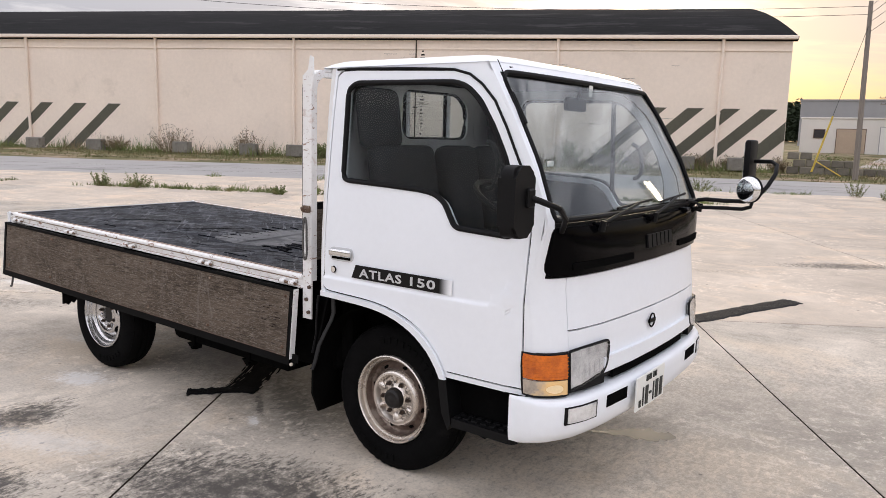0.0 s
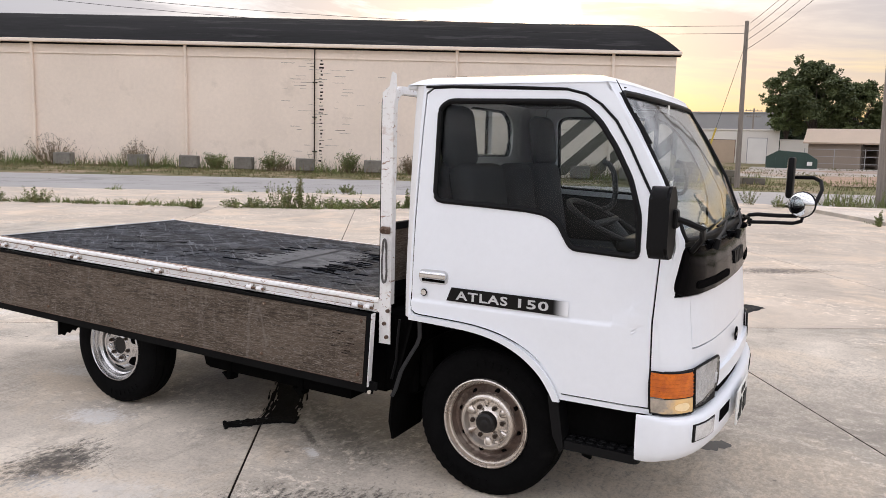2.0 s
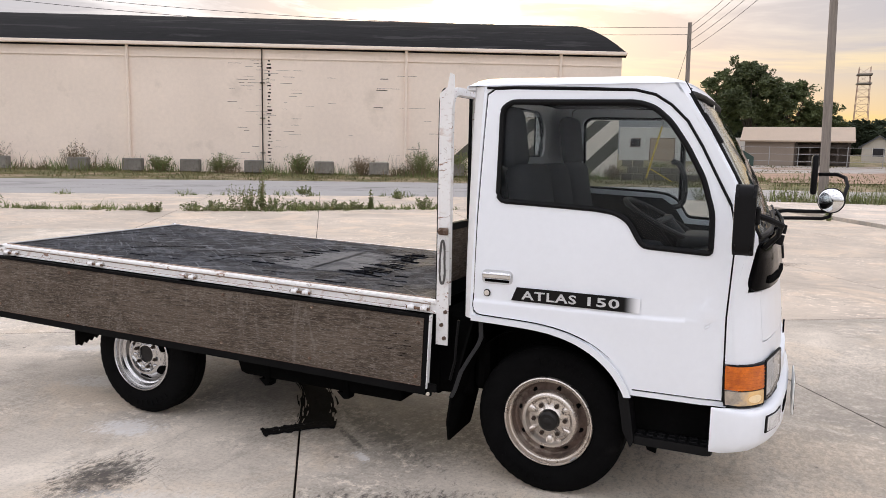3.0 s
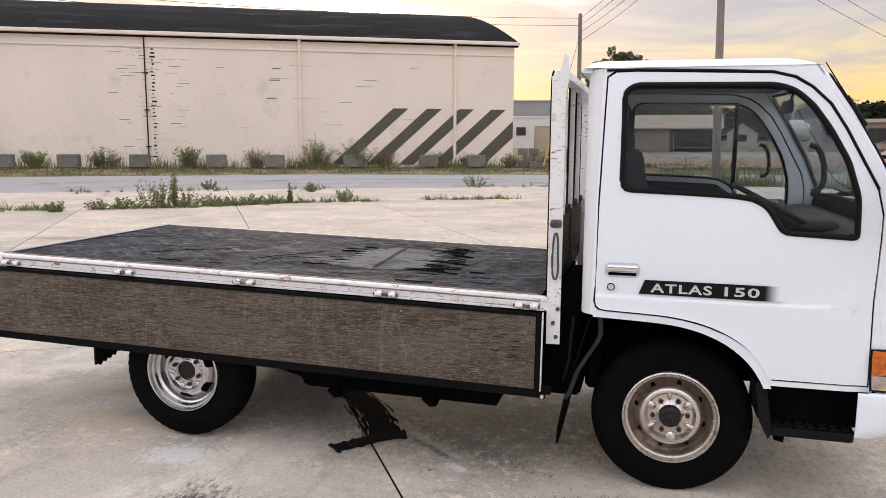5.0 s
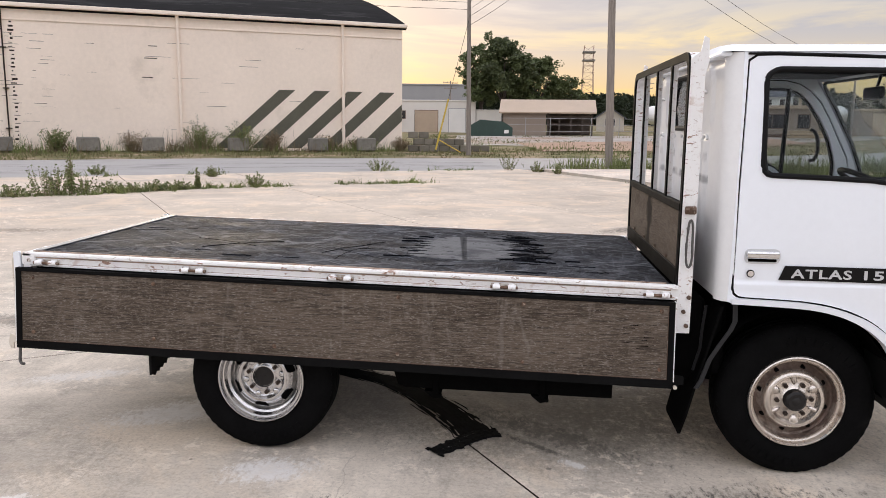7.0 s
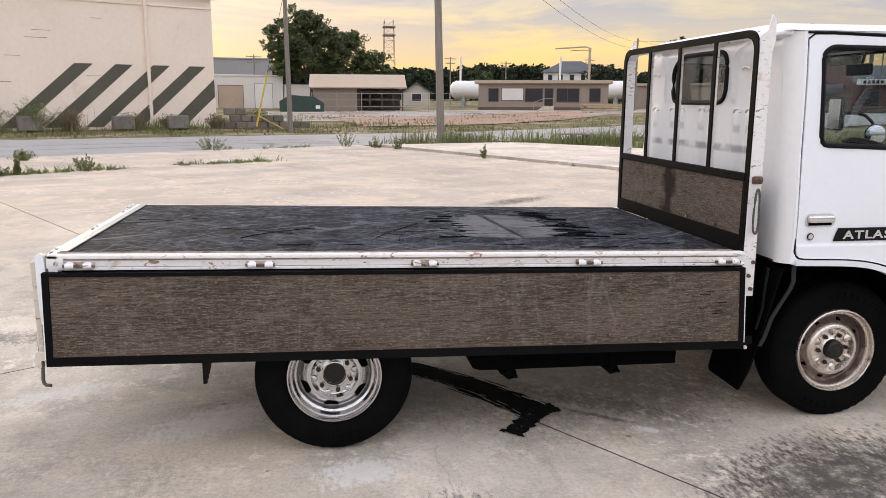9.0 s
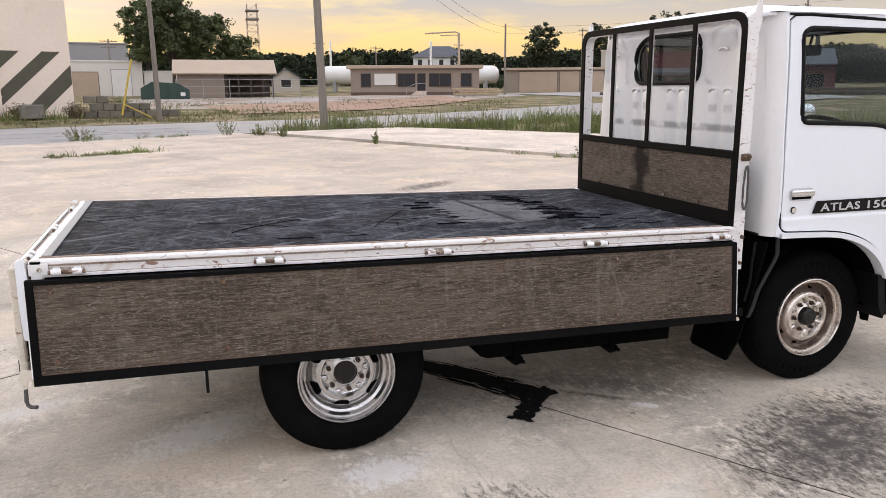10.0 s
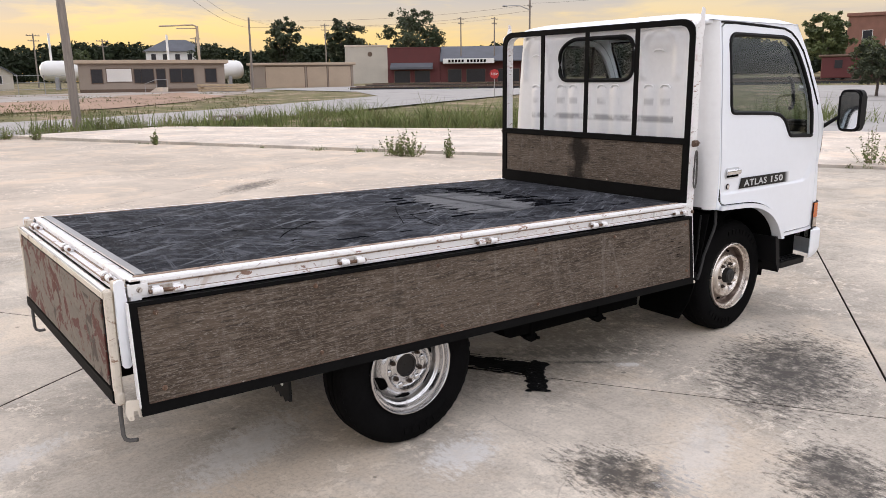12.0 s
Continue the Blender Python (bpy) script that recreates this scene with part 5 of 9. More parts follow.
for y in (-0.437, 0.60):
    bm = bm_new()
    put_tube(bm, [(REAR_X - 0.014, y + o, 1.752 - 0.012 * abs(o / 0.034) ** 3) for o in lin(-0.034, 0.034, 8)], 0.006, 6)
    part("pressed_lip", bm, m_white_dirty, truck, smooth=True)

# lamps
def lamp_at(u, z, out):
    """A point of the corner lamps, which run round on to the side."""
    s = 1 if u > 0 else -1
    v = front_at(max(-1.0, min(1.0, u)), z)
    side = min(1.0, max(0.0, (abs(u) - 0.93) / 0.07))
    return Vector((v.x + out * (1 - 0.6 * side) - max(0.0, abs(u) - 1), v.y + s * out * 0.8 * side, z))


def lamp_grid(us, zs, out, thick):
    bm = bm_new()
    us = sorted(us)
    A, B = [[[bm.verts.new(lamp_at(u, z, o)) for u in us] for z in zs] for o in (out, out - thick)]
    for i in range(len(zs) - 1):
        for j in range(len(us) - 1):
            bm.faces.new((A[i][j], A[i][j + 1], A[i + 1][j + 1], A[i + 1][j]))
            bm.faces.new((B[i + 1][j], B[i + 1][j + 1], B[i][j + 1], B[i][j]))
        for j in (0, -1):
            bm.faces.new((A[i][j], A[i + 1][j], B[i + 1][j], B[i][j]))
    for i in (0, -1):
        for j in range(len(us) - 1):
            bm.faces.new((A[i][j], A[i][j + 1], B[i][j + 1], B[i][j]))
    return bm


for s in (-1, 1):
    us_a = [0.888 * s, 0.90 * s, 0.92 * s, 0.94 * s, 0.965 * s, 0.985 * s, 1.0 * s, 1.02 * s, 1.05 * s]
    us_h = [0.585 * s, 0.65 * s, 0.72 * s, 0.79 * s, 0.852 * s]
    us_b = [0.615 * s, 0.65 * s, 0.72 * s, 0.79 * s, 0.855 * s, 0.90 * s, 0.94 * s, 0.965 * s, 0.985 * s, 0.996 * s]
    part("lamp_housing", patch_grid(sorted(us_b), lin(0.590, 0.760, 6), 0.008, 0.04), m_black, truck)
    lamp_loop = loop_round([(0.880 * s, 0.600), (0.880 * s, 0.762), (0.575 * s, 0.774), (0.610 * s, 0.645)], [0.008, 0.008, 0.045, 0.05], 6)
    head = part("headlamp", flat_sheet(lamp_loop, [], lambda u, z, d: front_at(u, z, 0.0105 + d), spread_steps(-0.86, 0.86, 0.05), [0.64, 0.68, 0.72], 0.004), m_reflector, truck, "clear headlamp with a silver reflector", smooth=True)
    bm = bm_new()
    put_tube(bm, [front_at(u, z, 0.014) for u, z in lamp_loop], 0.006, 6, closed=True)
    part("lamp_rim", bm, m_black, head, smooth=True)
    for k in range(5):
        u = (0.66 + 0.04 * k) * s
        part("flute", patch_grid(sorted([u, u + 0.004 * s]), [0.640, 0.70], 0.0155, 0.003), m_reflector, head)
    lens = part("lens", flat_sheet(lamp_loop, [], lambda u, z, d: front_at(u, z, 0.019 + d), spread_steps(-0.86, 0.86, 0.05), [0.66, 0.70, 0.74], 0.003), m_lens, head, smooth=True)
    lens.visible_shadow = False
    turn_ = part("indicator", lamp_grid(us_a, lin(0.652, 0.752, 4), 0.014, 0.01), m_amber, truck, "amber indicator lens", smooth=True)
    for k in range(6):
        z = 0.660 + 0.0155 * k
        part("lens_rib", lamp_grid(us_a, [z, z + 0.004], 0.0165, 0.003), m_amber, turn_)
    side_ = part("side_lamp", lamp_grid(us_a, lin(0.588, 0.647, 3), 0.014, 0.01), m_sidelamp, truck, "clear side lamp lens", smooth=True)
    # Warm oval laid on the closed lens: lamp glow painted on.
    glow_loop = [(s * (0.945 + 0.030 * math.cos(q)), 0.614 + 0.017 * math.sin(q)) for q in lin(0, 2 * math.pi * 15 / 16, 15)]
    part("painted_glow", flat_sheet(glow_loop, [], lambda u, z, d: lamp_at(u, z, 0.0155 + d), [s * 0.93, s * 0.95, s * 0.965], [], 0.002), m_painted_glow, side_)
    bm = bm_new()
    put_tube(bm, [lamp_at(u, z, 0.012) for u, z in [(u, 0.756) for u in us_a] + [(1.055 * s, 0.70), (1.055 * s, 0.64)] + [(u, 0.584) for u in reversed(us_a)]], 0.0045, 6, closed=True)
    part("lamp_rim", bm, m_black, truck, smooth=True)

# badge ring and inset under the front panel
bm = bm_new()
c = front_at(-0.06, 0.777, 0.008)
put_tube(bm, [c + Vector((0, 0.031 * math.cos(a), 0.031 * math.sin(a))) for a in lin(0, 2 * math.pi * 23 / 24, 23)], 0.004, 6, closed=True)
put_box(bm, c, (0.008, 0.074, 0.015))
part("badge", bm, m_gloss_black, truck, "round dark badge with a bar")
part("grille_gap", patch_grid([u for u in US if abs(u) <= 0.56], lin(0.588, 0.632, 2), -0.004, 0.02), m_chassis, truck)
part("lower_bar", patch_grid([u for u in US if abs(u) <= 0.63], lin(0.640, 0.700, 6), 0.016, 0.02), m_white, truck, smooth=True)

# bumper
def bumper_at(u, z):
    o = table(z, [(0.382, -0.045), (0.40, 0.005), (0.44, 0.034), (0.55, 0.036), (0.568, 0.028), (0.575, -0.01)])
    b = tuck(u) * 1.05
    return Vector((3.49 - b + o, u * (0.875 + (o * 0.12)), z))


bus = US
bm = bm_new()
rows = [[bm.verts.new(bumper_at(u, z)) for u in bus] for z in (0.382, 0.388, 0.397, 0.415, 0.44, 0.48, 0.52, 0.55, 0.562, 0.569, 0.575)]
for a, b in zip(rows, rows[1:]):
    for k in range(len(bus) - 1):
        bm.faces.new((a[k], a[k + 1], b[k + 1], b[k]))
for s, k in ((-1, 0), (1, -1)):
    ends = [r[k] for r in rows]
    more = [bm.verts.new((3.225, v.co.y, v.co.z if 0 < i < len(ends) - 1 else v.co.z)) for i, v in enumerate(ends)]
    for i in range(len(ends) - 1):
        bm.faces.new((ends[i], ends[i + 1], more[i + 1], more[i]))
    bm.faces.new(more + [])
back = [bm.verts.new(v.co + Vector((-0.05, 0, 0))) for v in rows[-1]]
for k in range(len(bus) - 1):
    bm.faces.new((rows[-1][k], rows[-1][k + 1], back[k + 1], back[k]))
bumper = part("bumper", bm, m_white, truck, "white moulded front bumper", smooth=True, angle=50)


def on_bumper(u0, u1, z0, z1, out, mat_, name, parent=bumper, label=""):
    bm = bm_new()
    us, zs = lin(u0, u1, 5), lin(z0, z1, 2)
    A = [[bm.verts.new(bumper_at(u, z) + Vector((out, 0, 0))) for u in us] for z in zs]
    for i in range(len(zs) - 1):
        for j in range(len(us) - 1):
            bm.faces.new((A[i][j], A[i][j + 1], A[i + 1][j + 1], A[i + 1][j]))
    ret = bmesh.ops.extrude_face_region(bm, geom=bm.faces[:])
    for v in [g for g in ret["geom"] if isinstance(g, bmesh.types.BMVert)]:
        v.co.x -= 0.02 + out
    return part(name, bm, mat_, parent, label)


for s in (-1, 1):
    on_bumper(0.70 * s, 0.905 * s, 0.472, 0.545, 0.003, m_black, "fog_lamp_frame")
    fog = on_bumper(0.715 * s, 0.892 * s, 0.478, 0.539, 0.007, m_reflector, "fog_lamp", label="rectangular fog lamp")
    on_bumper(0.42 * s, 0.62 * s, 0.494, 0.545, 0.003, m_chassis, "bumper_opening")
bm = bm_new()
put_box(bm, (3.545, -0.18, 0.500), (0.008, 0.33, 0.155), 0.003)
plate = part("number_plate", bm, m_plate, truck, "white number plate with dark bars")
for y0, y1, z0, z1 in ((-0.06, -0.035, 0.508, 0.534), (-0.025, 0.0, 0.508, 0.534), (0.02, 0.035, 0.508, 0.534), (0.045, 0.06, 0.508, 0.534), (-0.135, -0.115, 0.405, 0.435), (-0.095, -0.085, 0.402, 0.488), (-0.065, -0.035, 0.402, 0.488), (-0.02, 0.005, 0.440, 0.450), (0.025, 0.035, 0.402, 0.488), (0.055, 0.085, 0.402, 0.488), (0.105, 0.135, 0.402, 0.488)):
    bm = bm_new()
    put_box(bm, (3.5505, (y0 + y1) / 2 - 0.18, (z0 + z1) / 2 + 0.034), (0.004, y1 - y0, z1 - z0))
    part("plate_bar", bm, m_plate_mark, plate)

# step wells
for s in (-1, 1):
    bm = bm_new()
    put_box(bm, (3.065, s * 0.60, 0.485), (0.40, 0.30, 0.21), 0.01)
    part("step_well", bm, m_chassis, truck)
    bm = bm_new()
    put_prism(bm, loop_round([(2.885, s * 0.70), (2.905, s * 0.845), (3.235, s * 0.850), (3.24, s * 0.70)], 0.03, 3), 0.350, 0.388)
    step = part("cab_step", bm, m_black, truck, "black ribbed entry step")
    for k in range(7):
        for j in range(3):
            bm = bm_new()
            put_box(bm, (2.935 + k * 0.045, s * (0.735 + 0.04 * j), 0.391), (0.03, 0.022, 0.008), 0.002)
            part("tread_stud", bm, m_black, step)
    bm = bm_new()
    put_prism(bm, [(2.835, 0.575), (2.88, 0.575), (2.915, 0.36), (2.90, 0.33), (2.865, 0.40)], s * 0.60, s * 0.845, axis="y")
    part("arch_guard", bm, m_black, truck)
    bm = bm_new()
    put_prism(bm, [(2.93, 0.35), (3.0, 0.35), (2.99, 0.26), (2.95, 0.27)], s * 0.66, s * 0.68, axis="y")
    part("step_bracket", bm, m_chassis, truck)
    # wheel well and mud flap behind the front wheel
    bm = bm_new()
    arc = [(2.47 + 0.41 * math.cos(a), 0.40 + 0.405 * math.sin(a)) for a in lin(radians(12), radians(172), 14)]
    rows = [[bm.verts.new((x, s * y, z)) for y in (0.42, 0.815)] for x, z in arc]
    for a, b in zip(rows, rows[1:]):
        bm.faces.new((a[0], a[1], b[1], b[0]))
    bm.faces.new([r[0] for r in rows])
    part("wheel_well", bm, m_chassis, truck, smooth=True)
    bm = bm_new()
    faces_ = []
    for o in (0.0, 0.012):
        faces_.append([bm.verts.new((table(z, [(0.18, 1.985), (0.36, 2.010), (0.56, 2.060), (0.80, 2.125)]) + o, s * y, z)) for y, z in ((0.44, 0.80), (0.810, 0.80), (0.812, 0.42), (0.79, 0.28), (0.735, 0.168), (0.46, 0.172), (0.44, 0.19))])
    bm.faces.new(faces_[0])
    bm.faces.new(list(reversed(faces_[1])))
    for k in range(7):
        bm.faces.new((faces_[0][k - 1], faces_[0][k], faces_[1][k], faces_[1][k - 1]))
    part("mud_flap", bm, m_chassis, truck, "black rubber mud flap")
    bm = bm_new()
    rows = []
    for x, z in ((2.180, 0.815), (2.184, 0.735), (2.168, 0.695), (2.125, 0.625), (2.085, 0.555), (2.055, 0.46), (2.035, 0.42)):
        rows.append([bm.verts.new((x + dx, s * y, z)) for dx, y in ((-0.010, 0.815), (0.010, 0.815), (0.010, 0.823), (-0.010, 0.823))])
    for p_, q_ in zip(rows, rows[1:]):
        for k in range(4):
            bm.faces.new((p_[k - 1], p_[k], q_[k], q_[k - 1]))
    bm.faces.new(rows[0])
    bm.faces.new(rows[-1])
    part("flap_stay", bm, m_stay, truck, "bent grey steel stay")
    bm = bm_new()
    put_tube(bm, [(2.06, s * 0.80, 0.80), (2.05, s * 0.80, 0.70), (2.045, s * 0.80, 0.60), (2.02, s * 0.80, 0.50)], 0.007, 6)
    part("flap_hose", bm, m_black, truck, smooth=True)
# Plain black box in the engine's place, added to block light.
bm = bm_new()
put_box(bm, (2.62, 0, 0.66), (1.06, 1.12, 0.34), 0.02)
part("engine_light_block", bm, m_chassis, truck)
bm = bm_new()
put_box(bm, (3.30, 0, 0.50), (0.24, 1.2, 0.26), 0.02)
part("front_crossmember", bm, m_chassis, truck)

bm = bm_new()
put_box(bm, (1.99, 0, 0.60), (0.20, 1.36, 0.42), 0.02)
part("chassis_guard", bm, m_chassis, truck)
bm = bm_new()
put_box(bm, (2.145, 0, 0.63), (0.07, 1.40, 0.38), 0.02)
part("splash_guard", bm, m_chassis, truck)
bm = bm_new()
put_box(bm, (1.80, -0.52, 0.50), (0.26, 0.34, 0.24), 0.02)
part("battery_box", bm, m_chassis, truck)

# cab interior
bm = bm_new()
put_box(bm, (2.66, 0, 0.845), (1.08, 1.56, 0.05))
part("cab_floor", bm, m_dash, truck)
for s in (-1, 1):
    bm = flat_sheet([(2.16, 0.86), (3.25, 0.86), (3.24, 1.17), (2.90, 1.185), (2.83, 1.29), (2.76, 1.335), (2.16, 1.355)], [], lambda x, z, d: side_at(x, z, d - 0.045, s), [2.5, 2.9], ZS, 0.02)
    part("door_trim", bm, m_dash, truck, "dark grey door trim")
    bm = bm_new()
    put_tube(bm, [side_at(x, z, -0.06, s) for x, z in ((3.015, 1.385), (3.04, 1.392), (3.056, 1.415), (3.060, 1.45), (3.056, 1.50), (3.046, 1.54), (3.028, 1.568), (3.0, 1.58))], 0.012, 8)
    part("grab_handle", bm, m_dash, truck, smooth=True)
bm = bm_new()
put_prism(bm, loop_round([(2.92, 0.88), (3.36, 0.88), (3.36, 1.215), (3.22, 1.225), (3.08, 1.19), (3.00, 1.09)], 0.03, 3), -0.76, 0.76, axis="y")
part("dashboard", bm, m_dash, truck, "dark grey dashboard", smooth=True)
bm = bm_new()
put_box(bm, (3.10, -0.38, 1.205), (0.18, 0.34, 0.08), 0.03, segments=3)
part("instrument_hood", bm, m_dash, truck, smooth=True)
for y, w in ((-0.42, 0.46), (0.05, 0.30), (0.45, 0.42)):
    bm = bm_new()
    put_box(bm, (2.58, y, 1.02), (0.46, w, 0.14), 0.05, segments=3)
    seat = part("seat", bm, m_cloth, truck, "grey cloth seat", smooth=True)
    bm = bm_new()
    put_box(bm, (2.30, y, 1.30), (0.12, w, 0.50), 0.05, segments=3, turn=Matrix.Rotation(radians(-10), 3, "Y"))
    part("backrest", bm, m_cloth, seat, smooth=True)
    if w > 0.4:
        bm = bm_new()
        put_box(bm, (2.215, y - 0.12 if y < 0 else y + 0.16, 1.675), (0.09, 0.29, 0.30), 0.05, segments=3, turn=Matrix.Rotation(radians(-8), 3, "Y"))
        part("headrest", bm, m_cloth, seat, smooth=True)
ctr = Vector((2.92, -0.40, 1.30))
tilt_ = Matrix.Rotation(radians(-62), 3, "Y")
bm = bm_new()
put_tube(bm, [ctr + tilt_ @ Vector((0, 0.19 * math.cos(a), 0.19 * math.sin(a))) for a in lin(0, 2 * math.pi * 31 / 32, 31)], 0.013, 8, closed=True)
put_tube(bm, [ctr + tilt_ @ Vector((0, 0.18, 0.0)), ctr + tilt_ @ Vector((0.03, 0, -0.03)), ctr + tilt_ @ Vector((0, -0.18, 0.0))], 0.016, 8)
put_rod(bm, ctr + tilt_ @ Vector((0.0, 0, -0.02)), ctr + Vector((0.20, 0, -0.22)), 0.04, 0.05, 12)
part("steering_wheel", bm, m_dash, truck, "dark four-spoke steering wheel", smooth=True)
bm = bm_new()
put_box(bm, (3.02, -0.02, 1.765), (0.03, 0.20, 0.065), 0.012, segments=2)
put_rod(bm, (3.03, -0.02, 1.78), (3.05, -0.02, 1.86), 0.008)
part("inside_mirror", bm, m_black, truck, smooth=True)
bm = bm_new()
put_box(bm, (2.58, 0, 1.882), (0.95, 1.38, 0.012))
part("headlining", bm, m_cloth, truck)

# outside mirrors and aerial
bm = bm_new()
put_prism(bm, loop_round([(-1.098, 1.235), (-0.955, 1.235), (-0.955, 1.500), (-1.098, 1.500)], 0.045, 5), 3.274, 3.348, axis="x")
bmesh.ops.bevel(bm, geom=[e for e in bm.edges if e.calc_length() < 0.2 and abs(e.verts[0].co.x - e.verts[1].co.x) < 1e-5], offset=0.012, segments=2, affect="EDGES")
mir = part("door_mirror", bm, m_black, truck, "black rectangular door mirror", smooth=True)
bm = bm_new()
put_prism(bm, loop_round([(-1.082, 1.252), (-0.971, 1.252), (-0.971, 1.483), (-1.082, 1.483)], 0.034, 5), 3.2725, 3.276, axis="x")
part("mirror_glass", bm, m_mirror, mir)
bm = bm_new()
put_tube(bm, [(3.348, -1.00, 1.385), (3.39, -0.985, 1.372), (3.44, -0.93, 1.345), (3.43, -0.86, 1.30), (3.385, -0.80, 1.245)], 0.012, 8)
put_box(bm, (3.354, -1.00, 1.382), (0.02, 0.05, 0.07), 0.006)
part("mirror_arm", bm, m_black, mir, smooth=True)
bm = bm_new()
put_tube(bm, [(3.36, 0.655, 1.215), (3.395, 0.652, 1.265), (3.43, 0.650, 1.296), (3.47, 0.653, 1.302), (3.56, 0.668, 1.300), (3.66, 0.685, 1.302), (3.715, 0.70, 1.325), (3.755, 0.735, 1.385), (3.775, 0.79, 1.445), (3.765, 0.85, 1.490), (3.725, 0.90, 1.508), (3.63, 0.94, 1.505)], 0.011, 8)
put_tube(bm, [(3.36, 0.645, 1.195), (3.40, 0.645, 1.235), (3.44, 0.648, 1.258), (3.56, 0.666, 1.262), (3.65, 0.682, 1.262), (3.69, 0.69, 1.275), (3.695, 0.692, 1.300)], 0.010, 8)
arm = part("front_mirror_arm", bm, m_black, truck, "black tubular arm with two mirrors", smooth=True)
bm = bm_new()
put_box(bm, (3.605, 0.945, 1.503), (0.035, 0.15, 0.235), 0.014, segments=2)
fm = part("tall_mirror", bm, m_black, arm, smooth=True)
bm = bm_new()
put_box(bm, (3.5865, 0.945, 1.503), (0.003, 0.125, 0.205), 0.001)
part("mirror_glass", bm, m_mirror, fm)
c = Vector((3.690, 0.645, 1.368))
aim = Vector((-0.20, -0.97, 0.02)).normalized()
bm = bm_new()
rot = aim.to_track_quat("Z", "Y").to_matrix().to_4x4()
bmesh.ops.create_uvsphere(bm, u_segments=20, v_segments=10, radius=0.072, matrix=Matrix.Translation(c) @ rot @ Matrix.Diagonal((1, 1, 0.35, 1)))
rm = part("round_mirror", bm, m_black, arm, smooth=True)
bm = bm_new()
bmesh.ops.create_uvsphere(bm, u_segments=20, v_segments=10, radius=0.066, matrix=Matrix.Translation(c + aim * 0.012) @ rot @ Matrix.Diagonal((1, 1, 0.30, 1)))
part("mirror_glass", bm, m_mirror, rm, smooth=True)
bm = bm_new()
a, b = front_at(-0.972, 1.655, 0.012), front_at(-0.972, 1.775, 0.012)
put_rod(bm, a, b, 0.011, 0.009, 8)
put_rod(bm, b, b + (b - a).normalized() * 0.16, 0.003, 0.002, 6)
part("aerial", bm, m_black, truck, "black pull-out aerial on the pillar", smooth=True)

# ---- wheels ----
def lathe(profile, seg=48):
    """Turns a profile of (radius, y) about the y axis."""
    bm = bm_new()
    rows = [[bm.verts.new((r * math.cos(2 * math.pi * k / seg), y, r * math.sin(2 * math.pi * k / seg))) for k in range(seg)] for r, y in profile]
    for a, b in zip(rows, rows[1:]):
        for k in range(seg):
            bm.faces.new((a[k], a[(k + 1) % seg], b[(k + 1) % seg], b[k]))
    return bm


